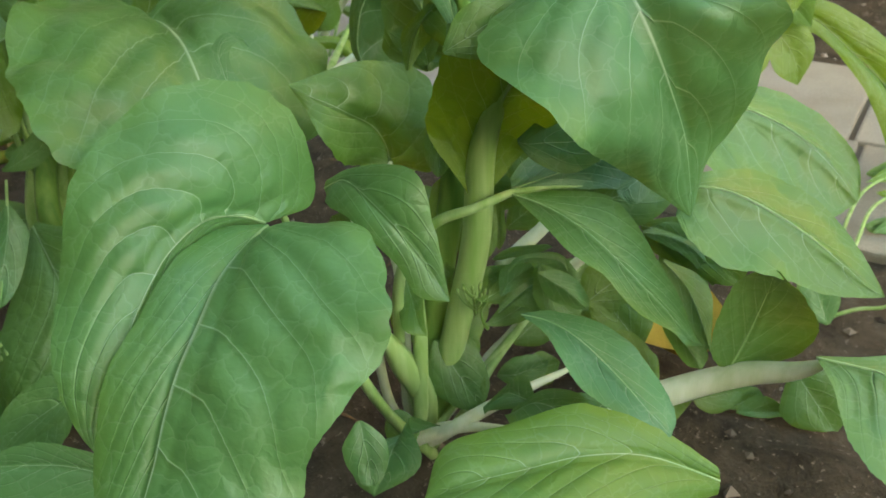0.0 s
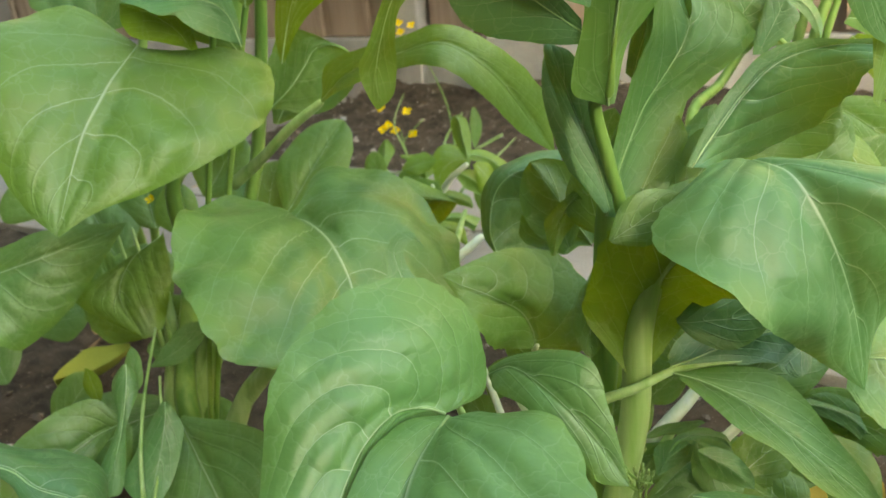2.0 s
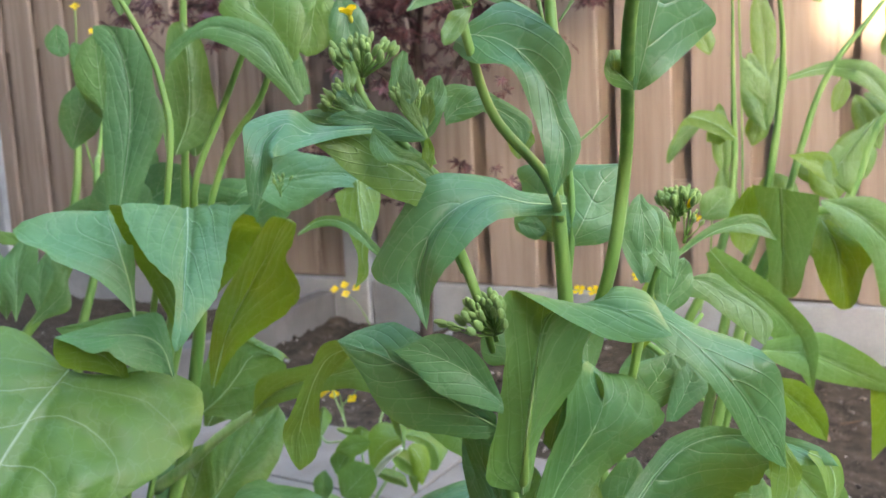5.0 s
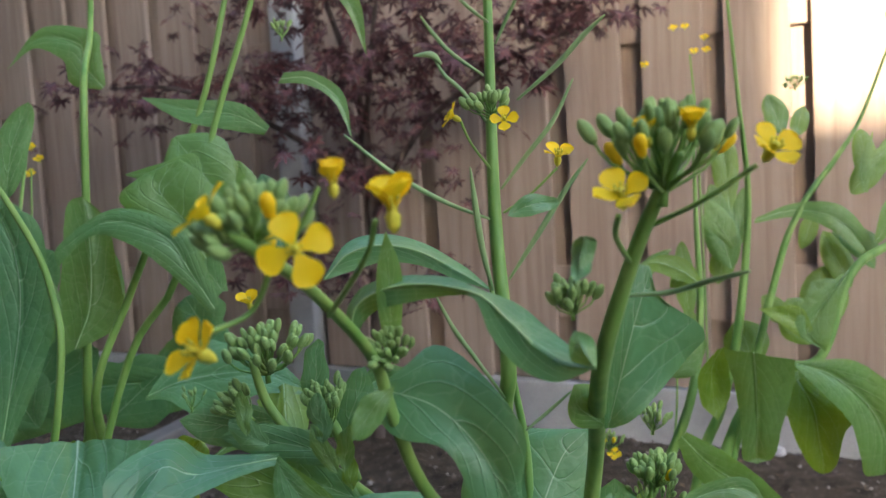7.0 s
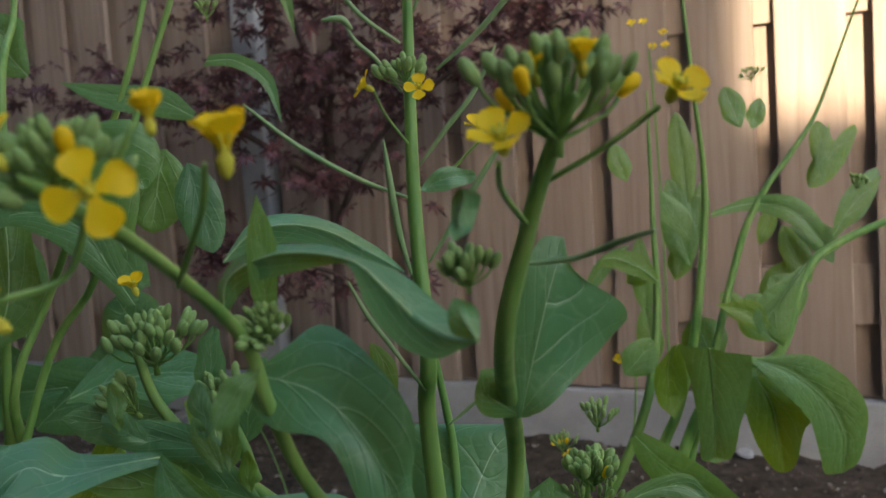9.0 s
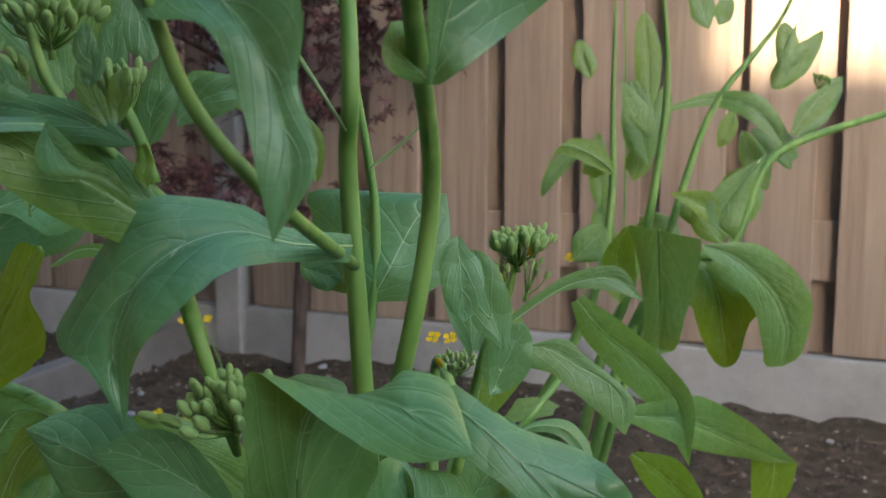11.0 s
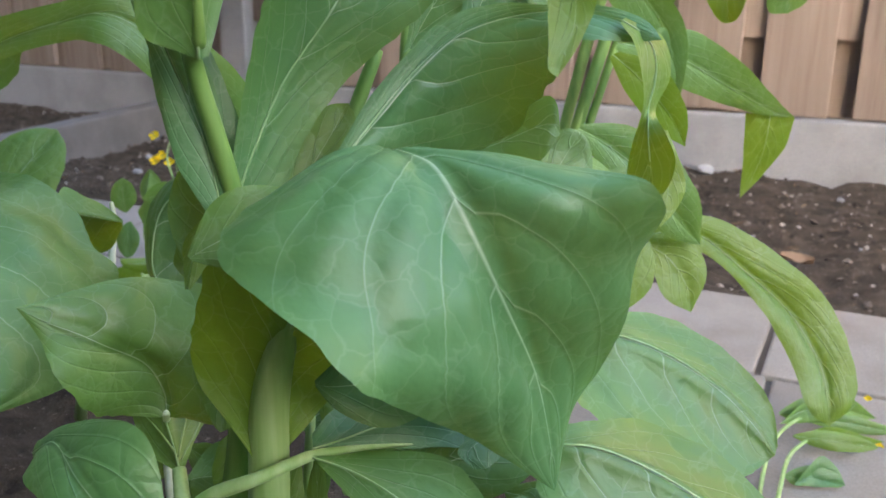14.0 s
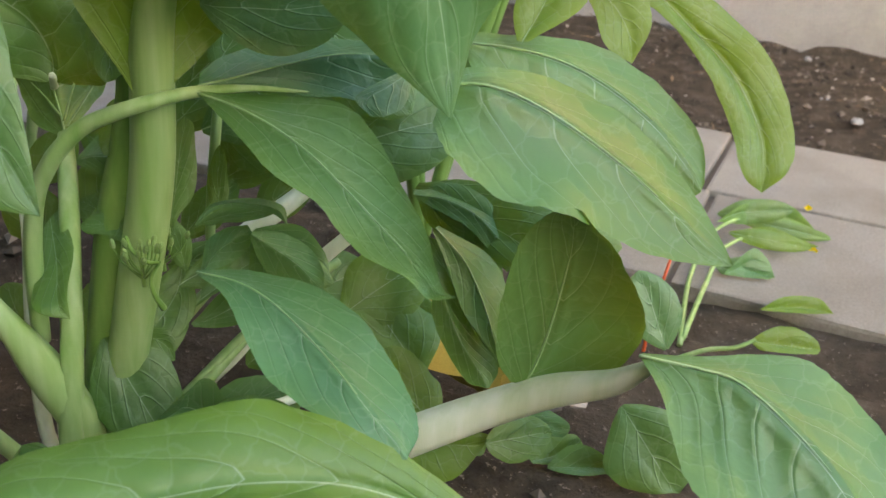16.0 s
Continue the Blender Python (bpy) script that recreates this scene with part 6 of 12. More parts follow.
leaf(main, [(-.083, .057, .262, .001, .002, .001, -.001, -.001, -.001), (-.088, .057, .269, .008, .009, .006, -.009, -.007, -.007), (-.097, .056, .281, .015, .018, .012, -.018, -.013, -.014), (-.107, .056, .294, .016, .019, .012, -.019, -.014, -.015), (-.117, .055, .308, .012, .015, .01, -.015, -.011, -.011), (-.124, .055, .317, .006, .008, .005, -.008, -.005, -.006), (-.127, .054, .321, 0, 0, 0, 0, 0, 0)], puff=-0.32, yellowness=0.55, rib=0.0008)
leaf(main, [(-.107, .062, .249, .002, .002, 0, -.002, -.001, 0), (-.108, .063, .255, .012, .01, .001, -.013, -.007, -.002), (-.111, .065, .263, .022, .018, .002, -.025, -.013, -.004), (-.114, .068, .274, .023, .019, .002, -.026, -.014, -.004), (-.116, .07, .284, .018, .015, .001, -.021, -.011, -.003), (-.118, .072, .291, .009, .008, .001, -.011, -.005, -.002), (-.119, .073, .294, 0, 0, 0, 0, 0, 0)], puff=-0.32, yellowness=0.6, rib=0.0008)
leaf(main, [(-.055, .039, .293, .001, 0, 0, -.001, 0, 0), (-.054, .042, .3, .006, .003, -.003, -.007, -.002, .002), (-.05, .046, .311, .012, .006, -.006, -.013, -.003, .004), (-.047, .051, .325, .012, .006, -.006, -.014, -.003, .005), (-.043, .056, .338, .01, .005, -.005, -.011, -.003, .004), (-.041, .059, .347, .005, .003, -.002, -.006, -.001, .002), (-.04, .06, .351, 0, 0, 0, 0, 0, 0)], puff=0.192, yellowness=0.34, rib=0.0008)
leaf(main, [(-.05, .064, .29, .001, 0, 0, -.001, 0, 0), (-.048, .067, .298, .006, .003, -.003, -.006, -.002, .002), (-.045, .071, .312, .011, .006, -.005, -.012, -.003, .004), (-.041, .077, .327, .011, .006, -.005, -.013, -.003, .004), (-.037, .082, .342, .009, .005, -.004, -.01, -.002, .003), (-.035, .085, .353, .005, .002, -.002, -.005, -.001, .002), (-.034, .087, .357, 0, 0, 0, 0, 0, 0)], puff=0.192, yellowness=0.29, rib=0.0008)
leaf(main, [(-.031, .095, .289, .001, .001, -.001, -.001, 0, 0), (-.029, .098, .296, .007, .003, -.003, -.008, -.002, .002), (-.025, .102, .309, .013, .007, -.006, -.014, -.003, .005), (-.021, .107, .323, .013, .007, -.006, -.015, -.004, .005), (-.017, .113, .338, .01, .005, -.005, -.012, -.003, .004), (-.015, .116, .348, .005, .003, -.002, -.006, -.001, .002), (-.014, .118, .352, 0, 0, 0, 0, 0, 0)], puff=0.192, yellowness=0.34, rib=0.0008)
leaf(main, [(-.069, .03, .325, .001, 0, 0, -.001, 0, 0), (-.067, .031, .33, .005, .002, -.002, -.005, -.001, .002), (-.065, .034, .338, .009, .005, -.005, -.01, -.002, .004), (-.062, .038, .347, .009, .005, -.005, -.011, -.003, .004), (-.06, .041, .356, .007, .004, -.004, -.008, -.002, .003), (-.058, .043, .362, .004, .002, -.002, -.004, -.001, .002), (-.057, .044, .365, 0, 0, 0, 0, 0, 0)], puff=0.192, yellowness=0.44, rib=0.0008)
leaf(main, [(.039, .128, .29, .001, .001, -.001, -.001, 0, .001), (.042, .131, .296, .008, .004, -.005, -.008, -.001, .004), (.047, .135, .306, .015, .007, -.01, -.016, -.003, .009), (.053, .14, .318, .015, .007, -.011, -.017, -.003, .009), (.058, .146, .329, .012, .006, -.008, -.013, -.002, .007), (.062, .149, .337, .006, .003, -.004, -.007, -.001, .004), (.063, .151, .34, 0, 0, 0, 0, 0, 0)], puff=0.192, yellowness=0.39, rib=0.0008)
leaf(main, [(.058, .186, .263, .001, .001, -.001, -.001, 0, .001), (.061, .189, .269, .007, .003, -.005, -.007, -.001, .004), (.065, .194, .278, .013, .006, -.01, -.014, -.002, .008), (.071, .199, .29, .014, .007, -.01, -.015, -.003, .008), (.077, .204, .301, .011, .005, -.008, -.012, -.002, .007), (.08, .207, .308, .006, .003, -.004, -.006, -.001, .003), (.082, .209, .312, 0, 0, 0, 0, 0, 0)], puff=0.192, yellowness=0.49, rib=0.0008)
leaf(main, [(-.006, .184, .38, .001, 0, -.001, -.001, 0, .001), (-.004, .186, .383, .007, .003, -.005, -.007, -.001, .005), (0, .189, .389, .013, .006, -.01, -.014, -.002, .009), (.004, .192, .395, .013, .006, -.011, -.015, -.002, .01), (.007, .195, .402, .01, .005, -.008, -.011, -.002, .008), (.01, .198, .406, .005, .002, -.004, -.006, -.001, .004), (.011, .198, .408, 0, 0, 0, 0, 0, 0)], puff=0.192, yellowness=0.09, rib=0.0008)
leaf(main, [(-.034, .179, .367, .001, .001, -.001, -.001, 0, .001), (-.032, .181, .372, .008, .004, -.004, -.009, -.002, .004), (-.029, .185, .382, .016, .008, -.008, -.018, -.004, .007), (-.026, .189, .392, .017, .008, -.009, -.018, -.004, .008), (-.022, .193, .403, .013, .007, -.007, -.014, -.003, .006), (-.02, .196, .41, .007, .003, -.003, -.007, -.002, .003), (-.019, .197, .413, 0, 0, 0, 0, 0, 0)], puff=0.192, yellowness=0.14, rib=0.0008)
leaf(right, [(.003, .225, .516, .001, .001, 0, -.001, 0, 0), (.003, .226, .526, .005, .003, 0, -.005, -.002, 0), (.001, .227, .543, .009, .006, 0, -.01, -.004, -.001), (0, .228, .563, .009, .006, 0, -.01, -.004, -.001), (-.002, .229, .583, .007, .005, 0, -.008, -.003, 0), (-.003, .23, .596, .004, .003, 0, -.004, -.002, 0), (-.003, .23, .602, 0, 0, 0, 0, 0, 0)], puff=0.192, yellowness=0.66, rib=0.0008)
leaf(right, [(.045, .252, .568, .001, .001, 0, -.001, -.001, 0), (.043, .252, .577, .008, .005, .002, -.008, -.003, -.002), (.039, .251, .591, .014, .01, .004, -.015, -.006, -.005), (.034, .251, .609, .015, .011, .004, -.016, -.006, -.005), (.029, .25, .626, .012, .009, .003, -.012, -.005, -.004), (.026, .249, .637, .006, .004, .002, -.006, -.003, -.002), (.025, .249, .642, 0, 0, 0, 0, 0, 0)], puff=0.192, yellowness=0.56, rib=0.0008)
leaf(right, [(.123, .251, .489, .001, .001, .001, -.002, -.001, -.001), (.12, .25, .495, .009, .007, .004, -.01, -.004, -.005), (.116, .249, .505, .018, .013, .008, -.018, -.008, -.009), (.112, .248, .516, .019, .014, .009, -.019, -.008, -.01), (.107, .246, .527, .015, .011, .007, -.015, -.006, -.008), (.104, .245, .535, .007, .006, .003, -.008, -.003, -.004), (.102, .245, .538, 0, 0, 0, 0, 0, 0)], puff=0.192, yellowness=0.76, rib=0.0008)
leaf(right, [(.149, .267, .511, .001, .001, .001, -.001, -.001, -.001), (.146, .266, .516, .009, .007, .006, -.009, -.004, -.007), (.141, .264, .525, .017, .013, .012, -.018, -.007, -.013), (.135, .262, .535, .018, .014, .013, -.019, -.008, -.014), (.129, .26, .545, .014, .011, .01, -.014, -.006, -.011), (.126, .259, .551, .007, .006, .005, -.007, -.003, -.005), (.124, .258, .554, 0, 0, 0, 0, 0, 0)], puff=0.192, yellowness=0.66, rib=0.0008)
leaf(right, [(.159, .309, .541, .001, .001, 0, -.001, 0, 0), (.156, .308, .548, .006, .004, .003, -.006, -.002, -.003), (.151, .307, .561, .011, .008, .005, -.011, -.005, -.006), (.144, .305, .575, .012, .009, .005, -.012, -.005, -.006), (.138, .303, .59, .009, .007, .004, -.009, -.004, -.005), (.135, .302, .599, .005, .003, .002, -.005, -.002, -.002), (.133, .302, .604, 0, 0, 0, 0, 0, 0)], puff=0.192, yellowness=0.66, rib=0.0008)
leaf(right, [(.179, .275, .657, .001, .001, 0, -.001, 0, 0), (.178, .275, .664, .006, .004, .001, -.006, -.002, -.001), (.177, .275, .674, .011, .007, .001, -.011, -.004, -.001), (.175, .276, .686, .011, .008, .001, -.011, -.004, -.001), (.173, .276, .698, .009, .006, .001, -.009, -.003, -.001), (.172, .276, .706, .004, .003, .001, -.005, -.002, 0), (.172, .277, .71, 0, 0, 0, 0, 0, 0)], puff=0.192, yellowness=0.76, rib=0.0008)
leaf(right, [(.196, .287, .691, -.001, 0, .001, .001, 0, -.001), (.192, .284, .685, -.005, -.001, .004, .005, .003, -.004), (.185, .28, .676, -.009, -.002, .008, .009, .006, -.008), (.178, .275, .665, -.01, -.002, .009, .01, .006, -.009), (.17, .27, .654, -.008, -.002, .007, .008, .005, -.007), (.165, .267, .647, -.004, -.001, .004, .004, .002, -.004), (.163, .265, .644, 0, 0, 0, 0, 0, 0)], puff=0.192, yellowness=0.76, rib=0.0008)
leaf(right, [(.187, .327, .575, .001, .001, .001, -.001, 0, -.001), (.182, .325, .579, .004, .004, .007, -.004, -.002, -.007), (.175, .322, .584, .007, .007, .012, -.007, -.003, -.013), (.166, .318, .59, .007, .007, .013, -.007, -.003, -.013), (.157, .314, .597, .006, .006, .01, -.006, -.002, -.01), (.152, .311, .601, .003, .003, .005, -.003, -.001, -.005), (.149, .31, .603, 0, 0, 0, 0, 0, 0)], puff=0.192, yellowness=0.56, rib=0.0008)
leaf(right, [(.113, .245, .706, .001, 0, 0, -.001, 0, 0), (.114, .246, .709, .004, .003, -.001, -.004, -.001, .002), (.115, .248, .715, .007, .005, -.003, -.008, -.002, .003), (.117, .249, .723, .008, .005, -.003, -.008, -.003, .003), (.119, .251, .73, .006, .004, -.002, -.006, -.002, .002), (.12, .252, .734, .003, .002, -.001, -.003, -.001, .001), (.121, .253, .737, 0, 0, 0, 0, 0, 0)], puff=0.192, yellowness=0.66, rib=0.0008)
leaf(right, [(.096, .294, .71, .001, .001, 0, -.001, 0, 0), (.094, .293, .715, .005, .004, .002, -.006, -.002, -.002), (.091, .293, .724, .01, .008, .004, -.011, -.004, -.004), (.088, .292, .734, .011, .008, .005, -.011, -.005, -.004), (.084, .291, .744, .008, .006, .004, -.009, -.004, -.003), (.082, .29, .751, .004, .003, .002, -.005, -.002, -.002), (.081, .29, .754, 0, 0, 0, 0, 0, 0)], puff=0.192, yellowness=0.46, rib=0.0008)
leaf(right, [(-.003, .17, .561, 0, 0, -.001, 0, 0, .001), (0, .171, .563, .003, .002, -.005, -.003, 0, .005), (.004, .174, .566, .005, .003, -.01, -.006, 0, .009), (.01, .177, .57, .005, .003, -.01, -.006, 0, .01), (.015, .18, .573, .004, .003, -.008, -.005, 0, .008), (.019, .182, .576, .002, .001, -.004, -.002, 0, .004), (.02, .183, .577, 0, 0, 0, 0, 0, 0)], puff=0.192, yellowness=0.86, rib=0.0008)
leaf(right, [(.011, .224, .467, .001, .001, 0, -.001, 0, 0), (.01, .224, .474, .006, .004, .001, -.006, -.002, -.001), (.008, .224, .486, .011, .008, .001, -.012, -.004, -.002), (.005, .224, .5, .011, .008, .001, -.012, -.005, -.002), (.003, .225, .515, .009, .006, .001, -.009, -.004, -.002), (.002, .225, .524, .005, .003, .001, -.005, -.002, -.001), (.001, .225, .528, 0, 0, 0, 0, 0, 0)], puff=0.192, yellowness=0.66, rib=0.0008)
leaf(right, [(.073, .2, .475, .002, .001, 0, -.002, -.001, -.001), (.071, .2, .48, .01, .007, .003, -.01, -.004, -.004), (.068, .199, .49, .018, .013, .006, -.019, -.008, -.007), (.065, .199, .501, .019, .014, .006, -.02, -.008, -.007), (.061, .198, .511, .015, .011, .005, -.016, -.006, -.006), (.059, .198, .519, .008, .005, .002, -.008, -.003, -.003), (.058, .198, .522, 0, 0, 0, 0, 0, 0)], puff=0.192, yellowness=0.71, rib=0.0008)
leaf(right, [(.133, .17, .428, .002, .001, .001, -.002, -.001, -.001), (.131, .17, .435, .011, .008, .004, -.012, -.005, -.005), (.127, .169, .446, .021, .015, .007, -.022, -.009, -.009), (.123, .168, .459, .022, .016, .008, -.023, -.009, -.009), (.118, .167, .472, .018, .013, .006, -.018, -.007, -.007), (.116, .167, .48, .009, .006, .003, -.009, -.004, -.004), (.114, .166, .484, 0, 0, 0, 0, 0, 0)], puff=0.192, yellowness=0.66, rib=0.0008)
leaf(right, [(.007, .11, .481, .001, .001, -.001, -.001, 0, .001), (.01, .112, .485, .005, .003, -.006, -.006, -.001, .005), (.015, .115, .491, .01, .006, -.011, -.011, -.003, .01), (.021, .119, .498, .011, .007, -.012, -.011, -.003, .011), (.027, .123, .505, .008, .005, -.009, -.009, -.002, .008), (.03, .125, .51, .004, .003, -.005, -.005, -.001, .004), (.032, .126, .512, 0, 0, 0, 0, 0, 0)], puff=0.192, yellowness=0.56, rib=0.0008)
leaf(main, [(-.112, .022, .172, 0, 0, -.001, 0, 0, .001), (-.108, .023, .17, -.002, -.002, -.004, .001, .003, .003), (-.102, .024, .167, -.003, -.004, -.007, .001, .005, .006), (-.095, .025, .164, -.003, -.004, -.007, .002, .005, .007), (-.088, .027, .161, -.002, -.003, -.006, .001, .004, .005), (-.084, .028, .159, -.001, -.001, -.003, .001, .002, .003), (-.082, .028, .158, 0, 0, 0, 0, 0, 0)], puff=0.192, yellowness=0.56, rib=0.0008)
leaf(main, [(-.083, .022, .122, 0, .001, .001, 0, 0, -.001), (-.087, .021, .124, .001, .003, .004, -.002, -.002, -.005), (-.092, .02, .127, .002, .006, .008, -.004, -.004, -.009), (-.099, .019, .13, .002, .006, .008, -.004, -.005, -.009), (-.105, .018, .133, .002, .005, .006, -.003, -.004, -.007), (-.109, .017, .135, .001, .003, .003, -.002, -.002, -.004), (-.111, .017, .136, 0, 0, 0, 0, 0, 0)], puff=0.192, yellowness=0.46, rib=0.0008)
leaf(main, [(-.027, .009, .144, 0, 0, 0, 0, 0, 0), (-.023, .011, .146, .001, 0, -.002, -.001, .001, .002), (-.016, .016, .149, .001, -.001, -.003, -.002, .001, .003), (-.008, .02, .151, .001, -.001, -.004, -.002, .001, .003), (.001, .025, .153, .001, 0, -.003, -.001, .001, .002), (.006, .028, .154, .001, 0, -.001, -.001, .001, .001), (.009, .029, .154, 0, 0, 0, 0, 0, 0)], puff=0.192, yellowness=0.36, rib=0.0008)
leaf(main, [(-.048, .01, .116, 0, 0, -.001, 0, 0, .001), (-.043, .013, .118, .001, -.001, -.004, -.002, .001, .004), (-.036, .017, .12, .003, -.001, -.008, -.004, .003, .007), (-.027, .022, .122, .003, -.001, -.008, -.004, .003, .007), (-.019, .027, .125, .002, -.001, -.006, -.003, .002, .005), (-.014, .03, .126, .001, -.001, -.003, -.002, .001, .003), (-.011, .031, .127, 0, 0, 0, 0, 0, 0)], puff=0.192, yellowness=0.41, rib=0.0008)
leaf(main, [(-.013, .034, .135, 0, 0, -.001, 0, .001, .001), (-.008, .036, .134, -.002, -.002, -.005, .001, .003, .004), (0, .038, .131, -.004, -.005, -.009, .002, .007, .008), (.009, .04, .127, -.004, -.005, -.01, .002, .007, .009), (.018, .041, .122, -.003, -.004, -.008, .002, .005, .007), (.023, .042, .119, -.002, -.002, -.004, .001, .003, .003), (.026, .042, .117, 0, 0, 0, 0, 0, 0)], puff=0.192, yellowness=0.41, rib=0.0008)
leaf(main, [(-.027, -.001, .123, 0, 0, 0, 0, 0, 0), (-.029, 0, .126, .002, .002, .001, -.003, -.001, -.001), (-.031, .001, .131, .004, .003, .002, -.005, -.002, -.002), (-.034, .002, .137, .004, .004, .002, -.005, -.002, -.002), (-.038, .003, .142, .003, .003, .001, -.004, -.002, -.002), (-.04, .004, .146, .002, .001, .001, -.002, -.001, -.001), (-.041, .005, .147, 0, 0, 0, 0, 0, 0)], puff=0.192, yellowness=0.51, rib=0.0008)
leaf(main, [(-.078, -.001, .07, 0, 0, -.001, 0, 0, .001), (-.074, 0, .07, 0, -.002, -.005, -.001, .002, .004), (-.068, .002, .069, 0, -.003, -.009, -.001, .004, .008), (-.061, .005, .068, 0, -.003, -.009, -.001, .005, .008), (-.054, .008, .068, 0, -.002, -.007, -.001, .004, .006), (-.049, .009, .067, 0, -.001, -.004, -.001, .002, .003), (-.047, .01, .067, 0, 0, 0, 0, 0, 0)], puff=0.192, yellowness=0.56, rib=0.0008)
leaf(main, [(-.126, .021, .059, 0, 0, -.001, 0, 0, 0), (-.122, .021, .057, -.003, -.002, -.004, .002, .003, .003), (-.116, .021, .052, -.005, -.004, -.007, .004, .006, .006), (-.109, .022, .047, -.005, -.005, -.007, .004, .006, .006), (-.103, .022, .042, -.004, -.004, -.006, .003, .005, .005), (-.098, .023, .039, -.002, -.002, -.003, .002, .002, .002), (-.096, .023, .038, 0, 0, 0, 0, 0, 0)], puff=0.192, yellowness=0.66, rib=0.0008)
leaf(main, [(.11, .056, .074, .001, .001, 0, -.001, 0, 0), (.106, .059, .082, .004, .003, .002, -.005, -.002, -.003), (.098, .062, .095, .008, .007, .004, -.009, -.005, -.005), (.089, .065, .11, .008, .007, .004, -.009, -.005, -.005), (.078, .068, .125, .006, .005, .003, -.007, -.004, -.004), (.071, .069, .134, .003, .003, .002, -.004, -.002, -.002), (.067, .07, .139, 0, 0, 0, 0, 0, 0)], puff=0.192, yellowness=0.46, rib=0.0008)
leaf(main, [(.109, .068, .074, .001, 0, 0, -.001, 0, 0), (.103, .069, .082, .004, .003, .001, -.005, -.002, -.002), (.093, .073, .097, .008, .006, .002, -.009, -.004, -.003), (.084, .078, .115, .008, .006, .002, -.009, -.004, -.003), (.076, .083, .133, .006, .005, .002, -.007, -.003, -.003), (.072, .087, .146, .003, .002, .001, -.004, -.002, -.001), (.07, .089, .151, 0, 0, 0, 0, 0, 0)], puff=0.192, yellowness=0.41, rib=0.0008)
leaf(main, [(.116, .054, .087, .001, 0, 0, -.001, 0, 0), (.113, .056, .094, .004, .003, 0, -.004, -.002, -.001), (.107, .06, .107, .008, .005, .001, -.008, -.003, -.002), (.102, .064, .121, .008, .005, .001, -.009, -.003, -.002), (.098, .07, .136, .006, .004, .001, -.007, -.003, -.001), (.096, .073, .145, .003, .002, 0, -.003, -.001, -.001), (.095, .075, .15, 0, 0, 0, 0, 0, 0)], puff=0.192, yellowness=0.51, rib=0.0008)
leaf(main, [(.102, .074, .14, 0, .001, .001, 0, 0, -.001), (.098, .074, .144, .002, .004, .004, -.003, -.002, -.004), (.092, .074, .15, .004, .007, .007, -.005, -.005, -.008), (.083, .073, .156, .004, .007, .008, -.005, -.005, -.008), (.074, .072, .161, .003, .006, .006, -.004, -.004, -.007), (.068, .071, .164, .002, .003, .003, -.002, -.002, -.003), (.065, .07, .165, 0, 0, 0, 0, 0, 0)], puff=0.192, yellowness=0.41, rib=0.0008)
leaf(main, [(.182, .155, .066, .001, .001, 0, -.001, 0, -.001), (.179, .156, .071, .006, .005, .002, -.006, -.003, -.003), (.174, .158, .079, .011, .009, .004, -.011, -.006, -.006), (.169, .16, .088, .011, .009, .005, -.011, -.006, -.006), (.163, .162, .097, .009, .007, .004, -.009, -.005, -.005), (.159, .163, .103, .004, .004, .002, -.005, -.002, -.002), (.157, .164, .106, 0, 0, 0, 0, 0, 0)], puff=0.192, yellowness=0.31, rib=0.0008)
leaf(main, [(.169, .116, .046, -.001, -.001, -.001, .001, .001, .001), (.174, .115, .041, -.008, -.005, -.008, .008, .008, .006), (.182, .114, .032, -.016, -.01, -.015, .015, .015, .011), (.191, .113, .022, -.016, -.011, -.015, .016, .016, .012), (.2, .112, .012, -.013, -.008, -.008, .012, .012, .009), (.206, .112, .006, -.006, -.004, -.002, .006, .006, .005), (.209, .111, .006, 0, 0, 0, 0, 0, 0)], puff=0.192, yellowness=0.56, rib=0.0008)
leaf(main, [(.138, .096, .006, 0, 0, -.001, 0, 0, .001), (.142, .098, .006, .002, -.001, -.002, -.002, .003, .005), (.149, .102, .006, .004, -.003, -.002, -.004, .005, .01), (.157, .106, .006, .004, -.003, -.002, -.004, .005, .011), (.164, .11, .006, .003, -.002, -.002, -.003, .004, .008), (.17, .112, .006, .002, -.001, -.002, -.002, .002, .004), (.172, .113, .006, 0, 0, 0, 0, 0, 0)], puff=0.192, yellowness=0.56, rib=0.0008)
leaf(main, [(.107, .102, .024, 0, 0, -.001, 0, 0, .001), (.111, .104, .024, 0, -.002, -.005, -.001, .002, .004), (.118, .107, .023, 0, -.003, -.009, -.001, .005, .008), (.127, .11, .022, .001, -.003, -.009, -.001, .005, .008), (.135, .113, .021, 0, -.002, -.007, -.001, .004, .006), (.141, .115, .021, 0, -.001, -.004, 0, .002, .003), (.143, .116, .021, 0, 0, 0, 0, 0, 0)], puff=0.192, yellowness=0.41, rib=0.0008)
leaf(main, [(.059, .065, .006, 0, 0, -.001, 0, 0, .001), (.064, .069, .006, .003, -.001, -.002, -.003, .002, .004), (.073, .074, .006, .005, -.001, -.002, -.006, .003, .009), (.082, .08, .006, .005, -.001, -.002, -.006, .003, .009), (.092, .087, .006, .004, -.001, -.002, -.005, .003, .007), (.099, .091, .007, .002, -.001, -.003, -.002, .001, .004), (.102, .093, .009, 0, 0, 0, 0, 0, 0)], puff=0.192, yellowness=0.61, rib=0.0008)
